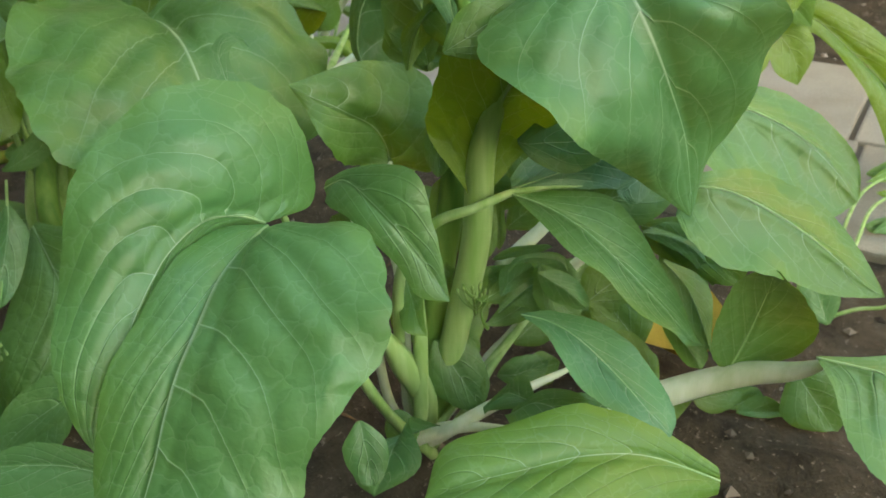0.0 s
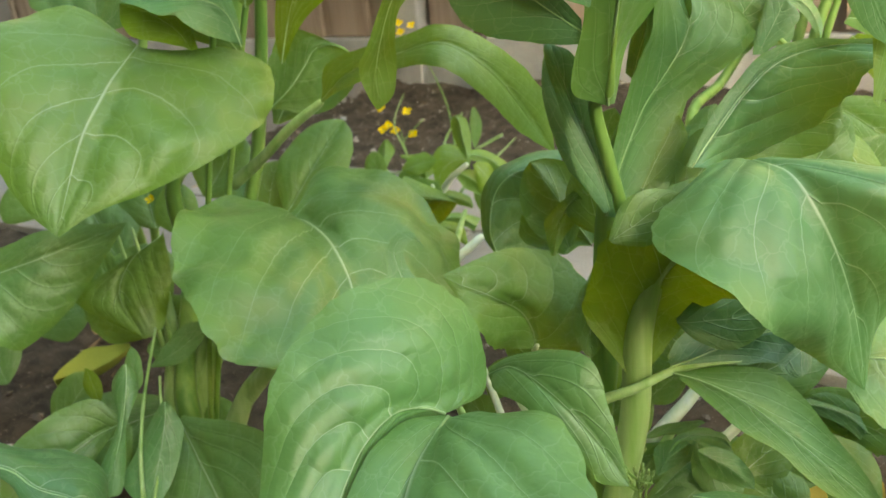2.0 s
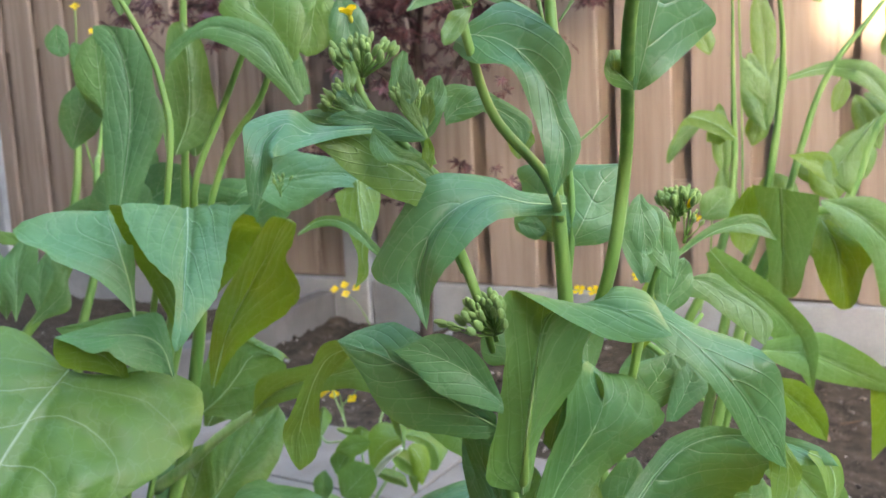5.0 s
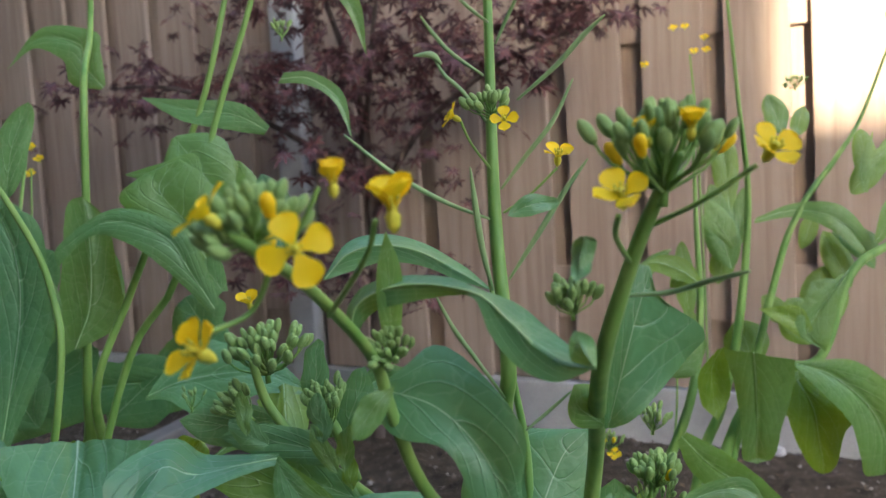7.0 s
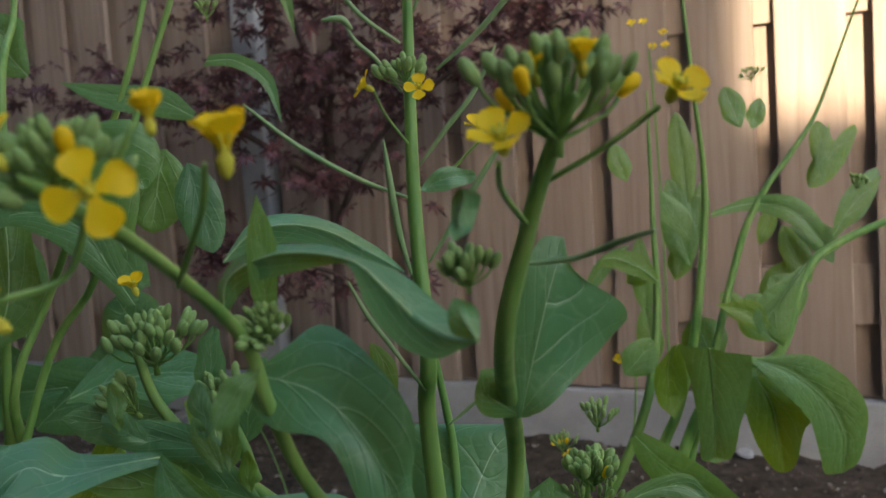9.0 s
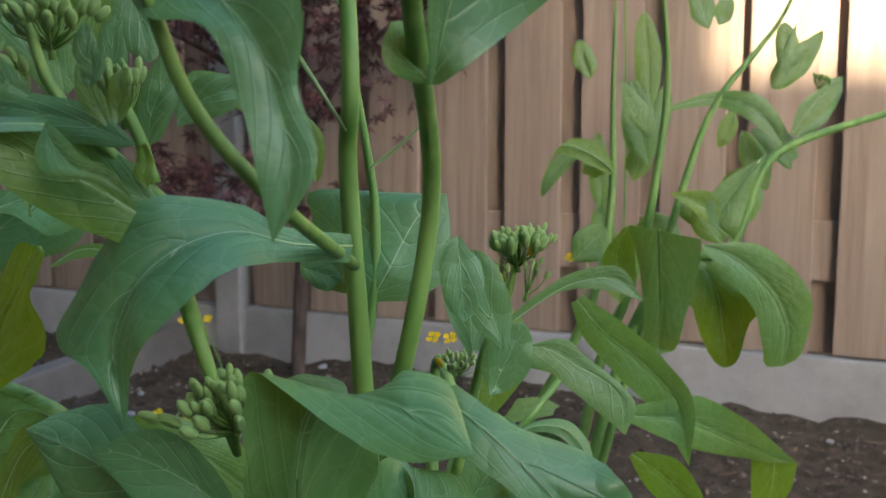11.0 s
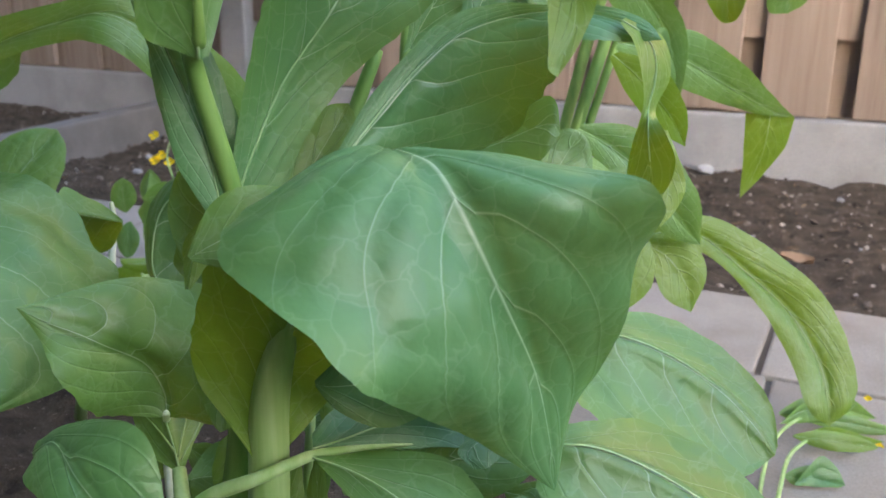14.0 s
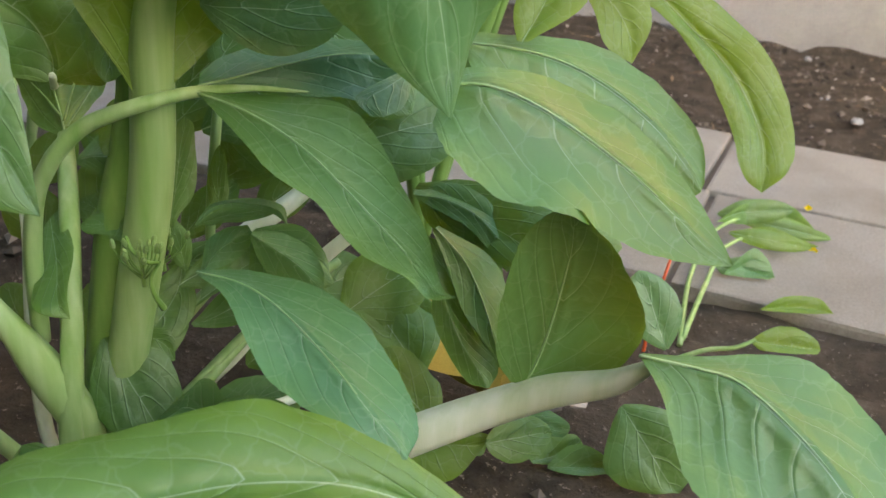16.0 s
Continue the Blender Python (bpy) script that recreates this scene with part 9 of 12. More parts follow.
leaf(main, [(-.045, -.09, .568, 0, 0, 0, 0, 0, 0), (-.045, -.09, .57, .001, .001, 0, -.001, -.001, 0), (-.045, -.091, .573, .002, .002, 0, -.003, -.001, 0), (-.045, -.09, .577, .002, .002, 0, -.003, -.001, 0), (-.045, -.09, .58, .002, .001, 0, -.002, -.001, 0), (-.045, -.091, .583, .001, .001, 0, -.001, 0, 0), (-.045, -.09, .584, 0, 0, 0, 0, 0, 0)], puff=0.192, yellowness=0.84, rib=0.0008)
leaf(left, [(.147, -.156, .465, -.004, -.001, .007, .001, .001, .003), (.143, -.153, .483, -.014, -.018, .011, -.006, .009, .003), (.136, -.152, .505, -.027, -.039, .007, 0, .011, -.003), (.122, -.145, .519, -.045, -.048, .014, 0, .014, .005), (.108, -.138, .531, -.024, -.025, .007, -.001, .013, .004), (.102, -.134, .537, -.003, -.002, 0, .002, .002, .001)], puff=0.1, yellowness=0.15, rib=0.0014, ripple=1.4)
leaf(left, [(.168, -.117, .537, -.017, -.045, .007, .051, .013, .001), (.189, -.139, .522, -.014, -.033, -.001, .025, .015, -.001), (.209, -.162, .504, -.008, -.017, 0, .021, .012, -.003), (.224, -.18, .489, -.006, -.002, .006, .011, .017, -.004), (.236, -.195, .476, -.004, -.001, .004, .002, .013, -.002), (.243, -.204, .468, -.004, -.002, 0, .005, .003, 0), (.246, -.21, .462, -.001, 0, 0, .001, .001, 0)], puff=0.08, yellowness=0.2, rib=0.0006, ripple=1.3)
leaf(left, [(.146, -.115, .439, -.004, -.001, .004, .004, .003, .002), (.142, -.108, .455, -.012, -.006, .006, .012, .009, .005), (.137, -.098, .48, -.021, -.022, .011, .038, .011, 0), (.144, -.098, .509, -.019, -.044, .013, .059, .015, .007), (.158, -.108, .53, -.024, -.048, .01, .061, .013, -.002), (.165, -.114, .537, -.024, -.049, .008, .052, .014, 0)], puff=-0.1, yellowness=0.9, rib=0.0010)
leaf(left, [(.142, -.083, .392, -.002, 0, .003, .002, .002, .002), (.144, -.075, .414, -.014, .003, .001, .014, -.003, .003), (.149, -.066, .438, -.018, .001, 0, .029, -.006, -.002), (.158, -.054, .461, -.029, .006, -.001, .058, -.013, -.003), (.171, -.053, .479, -.028, .007, .002, .055, -.016, -.006), (.184, -.052, .496, -.028, .007, 0, .031, -.017, -.002), (.195, -.053, .511, -.027, .007, -.001, .029, -.019, -.004), (.206, -.056, .521, -.017, .002, .003, .018, -.013, 0), (.207, -.055, .523, -.001, 0, 0, .001, .001, 0)], puff=-0.06, yellowness=0.95, rib=0.0012, ripple=1.3)
leaf(left, [(.144, -.124, .412, -.002, -.001, .002, .001, .001, .002), (.143, -.13, .435, -.003, -.028, -.006, -.003, .011, .004), (.139, -.142, .447, -.004, -.028, -.004, -.008, .023, .013), (.128, -.16, .451, .004, -.023, -.004, -.014, .018, .008), (.119, -.177, .452, .004, -.01, -.002, -.007, .009, .006), (.11, -.193, .456, 0, 0, -.001, 0, 0, 0)], puff=0.1, yellowness=0.1, ripple=1.3)
leaf(left, [(.112, -.143, .413, -.004, -.002, .003, .004, .003, .001), (.111, -.152, .429, -.01, -.008, -.007, .007, .005, .004), (.102, -.166, .444, -.01, -.01, -.015, .009, .006, .001), (.097, -.179, .45, -.004, -.005, -.01, .007, .004, 0), (.101, -.188, .453, 0, 0, -.001, .001, .001, 0)], puff=-0.08, yellowness=0.9)
leaf(left, [(.13, -.026, .539, -.001, -.001, -.002, .001, .002, .003), (.146, -.014, .546, .006, -.011, -.009, -.016, .018, .014), (.165, -.001, .55, .015, -.022, -.026, -.019, .018, .022), (.195, .006, .553, .008, -.024, -.018, -.015, .018, .012), (.221, .009, .551, 0, -.015, -.009, -.007, .01, .008), (.246, .011, .541, -.001, -.001, -.002, 0, 0, .002)], puff=0.08, yellowness=0.2, ripple=1.3)
leaf(left, [(.231, .003, .548, -.015, -.012, -.01, .016, .008, -.005), (.237, -.005, .528, -.012, -.009, -.006, .014, .007, -.005), (.244, -.012, .509, -.008, -.006, -.004, .006, .002, -.005), (.245, -.016, .49, -.003, -.002, 0, .004, .002, 0), (.248, -.018, .477, -.005, -.004, -.004, .002, .001, -.002), (.242, -.025, .466, 0, 0, 0, .001, 0, 0)], puff=-0.08, yellowness=0.8)
leaf(left, [(.214, -.054, .511, 0, 0, -.001, 0, 0, .001), (.225, -.044, .52, 0, -.002, -.005, .001, .001, .003), (.243, -.04, .52, -.003, -.003, -.004, .002, .002, .003), (.259, -.038, .511, -.003, -.003, -.002, .002, .002, .002), (.275, -.038, .496, -.002, -.001, 0, .003, .002, .002), (.29, -.038, .485, 0, 0, 0, 0, 0, 0)], puff=0.08, yellowness=0.5)
leaf(left, [(.047, -.012, .335, -.002, -.001, .001, .002, .002, .001), (.062, .001, .35, -.019, -.008, .012, .024, .009, -.022), (.074, .014, .369, -.026, -.011, .017, .038, .017, -.023), (.082, .023, .384, -.019, -.007, .019, .03, .015, -.012), (.095, .032, .386, -.014, -.006, .011, .012, .006, -.006), (.109, .038, .378, -.001, 0, .001, .001, 0, -.001)], puff=0.15, yellowness=0.6)
leaf(main, [(-.114, -.068, .468, .001, .002, .005, -.001, -.002, -.005), (-.132, -.068, .461, -.004, 0, .007, .003, 0, -.008), (-.144, -.068, .446, -.004, -.001, .004, .004, .001, -.004), (-.154, -.067, .427, -.006, -.004, 0, .01, 0, 0), (-.162, -.065, .408, -.009, -.005, .002, .011, .007, .003), (-.163, -.064, .393, -.005, -.003, 0, .008, .005, .001), (-.166, -.062, .385, -.001, 0, 0, .001, 0, 0)], puff=-0.1, yellowness=0.7, rib=0.0010)
leaf(main, [(-.057, -.118, .589, 0, 0, .002, 0, -.001, -.002), (-.066, -.129, .589, -.002, .005, .002, .001, -.006, -.003), (-.077, -.141, .588, -.004, .01, .004, .003, -.011, -.006), (-.083, -.149, .593, -.006, .009, .007, .004, -.011, -.014), (-.087, -.159, .586, -.008, -.003, .008, .01, -.007, -.008), (-.086, -.165, .575, -.006, -.003, .007, .008, -.001, 0), (-.087, -.167, .565, -.004, -.002, -.001, .004, .003, .003), (-.088, -.169, .556, 0, 0, 0, .001, 0, 0)], puff=0.12, yellowness=0.05, ripple=1.5)
leaf(main, [(-.043, -.097, .561, 0, 0, .002, -.004, -.004, -.01), (-.054, -.107, .571, .003, .002, .005, -.004, -.004, -.013), (-.066, -.119, .58, .004, .003, .008, -.003, -.003, -.012), (-.075, -.129, .585, .002, .001, .003, -.001, -.001, -.006), (-.079, -.137, .585, 0, 0, .001, 0, 0, -.001)], puff=0.1, yellowness=0.7)
leaf(main, [(-.058, -.119, .589, 0, 0, -.001, .001, .001, .001), (-.051, -.122, .583, -.004, -.003, -.003, .003, .002, .002), (-.042, -.123, .576, -.006, -.004, -.002, .002, .002, .003), (-.034, -.119, .573, -.004, -.002, -.001, .001, .001, .003), (-.027, -.116, .567, 0, 0, 0, 0, 0, .001)], puff=0.15, yellowness=0.35, ribs=6, ripple=1.5)
leaf(main, [(.005, -.026, .221, 0, 0, .001, .001, 0, -.001), (.027, -.022, .216, -.002, .014, .005, .001, -.009, -.007), (.052, -.024, .208, .002, .025, .013, -.002, -.016, -.006), (.075, -.031, .199, .001, .025, .013, -.002, -.014, -.003), (.095, -.04, .192, 0, .017, .01, -.006, -.014, 0), (.112, -.051, .189, .003, .01, .005, -.006, -.012, 0), (.125, -.061, .187, .001, .005, .003, -.004, -.005, 0), (.132, -.066, .185, .002, .001, .001, -.002, -.002, -.002), (.139, -.066, .185, 0, 0, 0, 0, 0, 0)], puff=0.13, yellowness=0.4, ribs=6.5)
leaf(main, [(.003, -.023, .223, -.004, .006, .003, .001, 0, -.001), (.013, -.015, .226, -.012, .016, .006, .005, 0, -.003), (.027, -.003, .231, -.019, .025, .007, .006, -.002, -.009), (.044, .012, .236, -.019, .031, .007, .006, -.005, -.016), (.058, .025, .236, -.007, .023, .004, .004, -.006, -.015), (.07, .032, .234, 0, .001, .003, .001, -.001, -.003)], puff=0.26, yellowness=0.05, ribs=6, ripple=1.8)
leaf(main, [(.07, .033, .23, 0, 0, .001, .001, 0, -.001), (.068, .018, .226, -.003, 0, .002, .007, 0, -.007), (.063, .007, .221, -.004, -.002, .001, .01, .002, -.005), (.068, .004, .216, -.001, 0, 0, .004, .002, 0)], puff=0.1, yellowness=0.2)
leaf(main, [(.029, -.06, .162, 0, 0, .001, .001, 0, -.001), (.047, -.058, .162, -.003, .011, 0, .001, -.01, -.001), (.066, -.061, .159, .003, .017, .003, -.002, -.017, -.004), (.085, -.065, .151, .008, .02, .004, -.007, -.02, -.005), (.101, -.07, .144, .01, .019, .001, -.01, -.017, -.002), (.115, -.075, .137, .008, .015, 0, -.007, -.012, 0), (.126, -.077, .13, .004, .009, 0, -.005, -.007, -.001), (.131, -.078, .126, 0, .001, .001, -.001, -.001, 0)], puff=0.14, yellowness=0.12, ribs=6)
leaf(main, [(.098, .005, .234, -.001, .008, .005, .001, -.011, -.012), (.114, .012, .235, -.003, .013, .005, -.002, -.029, -.021), (.133, .02, .228, -.003, .027, .008, -.001, -.036, -.023), (.153, .028, .216, 0, .028, .008, -.002, -.033, -.018), (.172, .034, .203, 0, .028, .009, -.005, -.026, -.013), (.189, .039, .189, 0, .019, .009, -.004, -.018, -.01), (.203, .043, .177, .001, .008, .005, -.002, -.008, -.004), (.213, .045, .171, 0, 0, .001, 0, 0, 0)], puff=0.14, yellowness=0.5, ribs=5)
leaf(main, [(.043, .159, .219, 0, .003, .006, .003, -.004, -.01), (.068, .174, .217, -.002, .014, .007, .003, -.035, -.025), (.095, .188, .21, -.002, .023, .012, .001, -.05, -.029), (.122, .199, .196, .003, .025, .013, -.002, -.052, -.032), (.147, .206, .178, .008, .02, .01, -.003, -.045, -.029), (.167, .206, .159, .006, .013, .01, -.003, -.023, -.02), (.178, .204, .146, .001, .003, .005, -.003, -.003, -.003)], puff=0.19, yellowness=0.55, ribs=6)
leaf(main, [(.137, .031, .096, -.006, -.002, .001, .007, .004, .002), (.141, .033, .109, -.014, -.011, .001, .03, .02, -.009), (.145, .032, .127, -.018, -.017, .006, .038, .017, .001), (.149, .027, .15, -.019, -.017, .006, .032, -.001, .008), (.153, .018, .172, -.017, -.011, .005, .019, -.006, .008), (.155, .008, .188, -.011, -.004, .002, .01, -.004, .002), (.156, .003, .197, -.004, -.002, 0, .003, .001, -.001)], puff=0.1, yellowness=0.35, ribs=5.5, rib=0.0014)
leaf(main, [(.187, .018, .135, .001, .001, .001, .001, 0, -.001), (.207, .022, .134, .003, .008, .002, -.008, -.015, -.005), (.224, .024, .133, .008, .02, .004, -.015, -.03, -.012), (.241, .021, .126, .013, .031, .008, -.022, -.039, -.012), (.259, .016, .116, .014, .035, .011, -.027, -.042, -.013), (.274, .01, .105, .016, .032, .008, -.025, -.037, -.01), (.284, .003, .093, .015, .023, .005, -.016, -.023, -.004), (.293, -.004, .084, .003, .003, .004, -.003, -.002, -.001)], puff=0.16, yellowness=0.5, ribs=6.5, rib=0.0014)
leaf(small, [(.116, -.115, .239, -.003, -.002, -.001, .004, .002, .001), (.121, -.114, .23, -.016, .001, -.005, .003, .013, .002), (.124, -.116, .216, -.016, .003, -.008, .005, .015, -.003), (.129, -.118, .197, -.012, .002, -.003, .002, .011, -.003), (.132, -.12, .182, -.002, -.001, 0, .003, .002, 0), (.135, -.123, .17, -.001, 0, 0, .001, 0, 0)], puff=-0.1, yellowness=0.57, ribs=4)
leaf(small, [(.095, -.036, .231, -.002, -.001, -.001, .002, .001, 0), (.099, -.039, .213, -.007, -.004, -.001, .007, .004, 0), (.101, -.043, .194, -.006, -.004, -.002, .006, .003, .001), (.1, -.049, .177, -.001, -.001, 0, .002, .001, 0)], puff=0.1, yellowness=0.52, ribs=4)
leaf(small, [(.116, -.093, .173, -.001, .001, .006, 0, -.001, -.004), (.103, -.101, .174, -.013, .021, .01, .002, -.002, -.012), (.09, -.111, .166, -.017, .021, .021, .006, 0, -.015), (.082, -.12, .15, -.015, .016, .024, .008, .002, -.01), (.081, -.126, .136, -.002, .001, .008, .003, .002, 0)], puff=0.2, yellowness=0.97, ribs=5)
leaf(small, [(.112, -.082, .176, 0, .001, .007, .001, -.001, -.007), (.127, -.073, .172, -.004, .012, .006, -.001, -.003, -.009), (.145, -.066, .161, .001, .015, .004, -.01, -.01, -.015), (.153, -.065, .142, .006, .019, .007, -.013, -.011, -.011), (.152, -.07, .127, .003, .003, .006, -.006, -.003, -.001)], puff=0.15, yellowness=0.72, ribs=5)
leaf(small, [(.135, -.107, .173, .002, .002, .002, -.002, -.002, -.003), (.145, -.105, .161, .002, .015, .006, -.008, -.007, -.007), (.152, -.105, .143, .002, .014, 0, -.011, -.008, -.006), (.153, -.111, .122, .001, .001, 0, -.002, -.001, .001)], puff=-0.2, yellowness=1.20, ribs=4)
leaf(small, [(.023, -.062, .169, -.004, -.002, 0, .004, .001, -.002), (.024, -.065, .156, -.019, .002, -.001, .004, .017, -.002), (.024, -.069, .142, -.016, .002, -.006, .004, .016, -.005), (.027, -.071, .132, -.002, -.001, 0, .002, .001, 0)], puff=0.15, yellowness=0.67, ribs=3)
leaf(small, [(.019, -.098, .142, -.007, -.005, 0, .007, .004, -.002), (.018, -.102, .13, -.021, .002, .002, .007, .019, .001), (.018, -.105, .116, -.015, .002, .001, .006, .014, -.002), (.019, -.109, .102, -.005, -.002, .002, .006, .004, -.002), (.021, -.111, .09, -.001, 0, 0, .001, 0, 0)], puff=-0.1, yellowness=0.52, ribs=4)
leaf(small, [(.143, -.221, .123, 0, 0, .002, .001, 0, -.001), (.153, -.212, .133, -.006, .01, .003, .002, 0, -.005), (.169, -.203, .132, -.006, .013, .003, .001, -.002, -.009), (.185, -.195, .12, -.001, .014, .006, -.002, -.003, -.005)], puff=0.1, yellowness=0.77, ribs=4)
leaf(small, [(.191, -.337, .17, -.001, 0, .004, .002, 0, -.004), (.206, -.328, .168, -.007, .008, .003, .004, 0, -.008), (.223, -.318, .168, -.004, .01, .002, -.001, -.002, -.007), (.236, -.312, .159, -.002, .012, .003, -.003, -.003, -.005), (.244, -.311, .147, .001, .001, .001, -.002, -.001, 0)], puff=-0.12, yellowness=1.20, ribs=4)
leaf(small, [(-.099, .004, .163, -.001, -.001, -.001, .004, .001, -.001), (-.099, 0, .147, -.017, .004, -.002, .006, .018, -.004), (-.099, -.005, .131, -.013, .002, -.005, .004, .013, -.001), (-.098, -.008, .116, -.001, -.001, 0, .001, .001, 0)], puff=-0.15, yellowness=0.57, ribs=3)
leaf(small, [(-.015, -.071, .162, -.001, 0, .002, .001, 0, -.002), (-.001, -.064, .158, -.007, .008, .004, .002, 0, -.006), (.012, -.056, .153, .001, .002, .005, -.001, -.002, -.005), (.02, -.054, .145, .001, .001, .001, -.001, -.001, -.001)], puff=0.1, yellowness=0.77, ribs=3)
leaf(small, [(.117, -.123, .163, 0, .001, .005, -.002, -.003, -.005), (.13, -.117, .156, -.005, .023, .005, -.005, -.006, -.013), (.142, -.113, .144, -.005, .023, .004, -.006, -.006, -.008), (.147, -.114, .132, .002, .002, .003, -.002, -.002, -.001)], puff=0.3, yellowness=0.82, ribs=4)
leaf(small, [(.116, -.079, .128, -.003, -.002, -.001, .003, .002, 0), (.12, -.08, .114, -.006, -.003, -.001, .006, .003, .001), (.124, -.083, .093, -.001, 0, 0, .001, .001, .001)], puff=0.1, yellowness=0.72, ribs=3)
leaf(small, [(.06, -.09, .118, -.001, 0, .004, .001, 0, -.004), (.078, -.081, .111, -.006, .011, .006, -.001, -.003, -.008), (.094, -.072, .103, -.003, .012, .004, -.003, -.003, -.006), (.101, -.07, .094, .001, .001, .001, -.001, -.001, -.001)], puff=0.15, yellowness=0.77, ribs=4)
stalk(small, "petiole", [(.027, -.103, .064, 0.0014), (.016, -.086, .099, 0.0013), (-.002, -.057, .14, 0.0012), (-.013, -.045, .156, 0.0012)], PALE)
stalk(small, "petiole", [(.052, -.095, .09, 0.0026), (.039, -.083, .109, 0.0022), (.027, -.07, .132, 0.0014)], PALE)
stalk(small, "petiole", [(.107, -.058, .177, 0.0018), (.123, -.06, .185, 0.0022), (.147, -.053, .198, 0.0020)], PALE)
stalk(small, "petiole", [(-.098, -.007, .119, 0.0015), (-.081, -.013, .113, 0.0015), (-.048, -.019, .121, 0.0015), (-.022, -.033, .121, 0.0015)], PALE)
leaf(main, [(-.175, .079, .233, .001, .001, 0, -.002, -.001, .001), (-.181, .08, .251, .017, .049, -.034, -.01, .006, -.004), (-.18, .088, .278, .017, .063, -.055, -.015, .006, -.003), (-.17, .098, .293, .011, .058, -.06, -.017, .009, .003), (-.153, .11, .298, .002, .041, -.053, -.016, .013, .006), (-.135, .121, .297, -.003, .015, -.039, -.009, .016, .009)], puff=0.05, yellowness=0.35, ribs=4)
leaf(main, [(-.077, .027, .31, -.003, -.001, .003, .002, .001, -.003), (-.084, .02, .3, -.016, 0, -.007, .003, .008, -.012), (-.088, .014, .286, -.01, .002, -.005, .002, .009, -.006), (-.089, .009, .271, -.001, -.001, 0, .001, .001, 0)], puff=-0.15, yellowness=0.8, ribs=4)
leaf(main, [(.111, .036, .403, .001, .001, .001, 0, -.001, -.001), (.12, .043, .396, .003, .01, .001, -.003, -.009, 0), (.124, .044, .384, .003, .011, -.002, -.003, -.011, .001), (.123, .039, .371, .001, .007, -.002, -.001, -.005, .001), (.125, .033, .36, .007, -.004, .003, -.007, .004, -.005), (.127, .031, .349, .01, -.005, .004, -.01, .005, -.005), (.127, .029, .341, .007, -.001, 0, -.009, .001, -.003), (.127, .028, .337, .001, .001, 0, -.001, -.001, 0)], puff=0.05, yellowness=0.9, ribs=5)
leaf(right, [(.105, -.198, .329, .001, .001, .001, -.001, -.001, -.002), (.118, -.193, .317, .005, .016, .003, -.007, -.007, -.009), (.131, -.19, .299, .006, .018, .008, -.012, -.011, -.011), (.144, -.187, .281, .003, .016, .006, -.012, -.009, -.007), (.15, -.187, .267, .001, .001, .002, -.002, -.002, -.001)], puff=0.15, yellowness=0.75, ribs=5)
leaf(right, [(.045, -.191, .404, .001, .001, .002, 0, -.001, -.002), (.054, -.183, .41, -.002, .004, .001, .001, 0, -.003), (.066, -.175, .414, -.001, .007, .002, 0, -.001, -.004), (.08, -.167, .411, 0, .008, .003, -.003, -.003, -.004), (.09, -.164, .4, .002, .007, .002, -.003, -.003, -.003), (.095, -.164, .388, .002, .002, .001, -.002, -.001, -.002), (.096, -.165, .38, 0, 0, 0, 0, 0, 0)], puff=0.12, yellowness=0.3, ribs=6)
stalk(right, "branch", [(.009, -.16, .419, 0.0026), (.033, -.171, .416, 0.0026), (.049, -.175, .407, 0.0024), (.068, -.18, .389, 0.0020), (.077, -.178, .379, 0.0020)], STEM)
stalk(right, "branch", [(.051, -.174, .408, 0.0022), (.059, -.166, .419, 0.0022), (.068, -.144, .434, 0.0020)], STEM)
leaf(main, [(-.098, .006, .163, 0, .001, .002, 0, -.001, -.002), (-.091, .01, .165, -.008, .012, .007, .001, -.003, -.007), (-.081, .014, .165, -.011, .015, .012, .001, -.005, -.011), (-.072, .015, .159, -.007, .015, .012, 0, -.005, -.01), (-.067, .013, .151, 0, .002, .005, -.001, -.002, -.004)], puff=0.1, yellowness=0.45, ribs=6)
leaf(main, [(-.051, -.004, .151, -.001, .002, .004, .001, -.002, -.004), (-.059, -.008, .148, -.007, .007, .005, .003, -.003, -.008), (-.066, -.014, .144, -.008, .006, .004, .003, -.002, -.007), (-.07, -.018, .14, -.002, .001, .004, .002, 0, -.002)], puff=-0.12, yellowness=0.5, ribs=4)
leaf(main, [(.003, -.028, .164, -.001, 0, 0, .001, 0, 0), (.007, -.023, .171, -.003, .003, 0, .001, 0, -.001), (.015, -.018, .174, -.004, .005, -.001, .001, -.001, -.002), (.025, -.014, .174, -.003, .006, 0, 0, -.001, -.002), (.033, -.011, .172, -.001, .005, 0, -.001, -.001, -.002), (.038, -.012, .167, 0, 0, 0, 0, 0, 0)], puff=0.1, yellowness=0.2, ribs=5)
leaf(main, [(-.011, -.009, .13, -.001, 0, .001, .001, 0, 0), (-.007, -.003, .139, -.012, .007, 0, .003, .003, -.007), (-.001, .003, .145, -.012, .007, .001, .004, .003, -.007), (.005, .007, .15, -.002, 0, .002, .001, 0, -.002)], puff=0.12, yellowness=0.2, ribs=4)
leaf(main, [(.015, -.006, .155, 0, .001, .001, 0, -.001, -.002), (.025, -.004, .15, -.002, .01, .003, -.005, -.002, -.009), (.036, -.002, .144, .001, .011, .003, -.008, -.003, -.009), (.045, -.002, .138, .003, .003, .004, -.003, -.003, -.003), (.05, -.002, .134, 0, 0, 0, 0, 0, 0)], puff=0.12, yellowness=0.35, ribs=5)
stalk(main, "petiole", [(-.063, .072, .182, 0.0028), (-.06, .065, .165, 0.0028), (-.061, .061, .135, 0.0026), (-.056, .053, .114, 0.0026)], PALE)
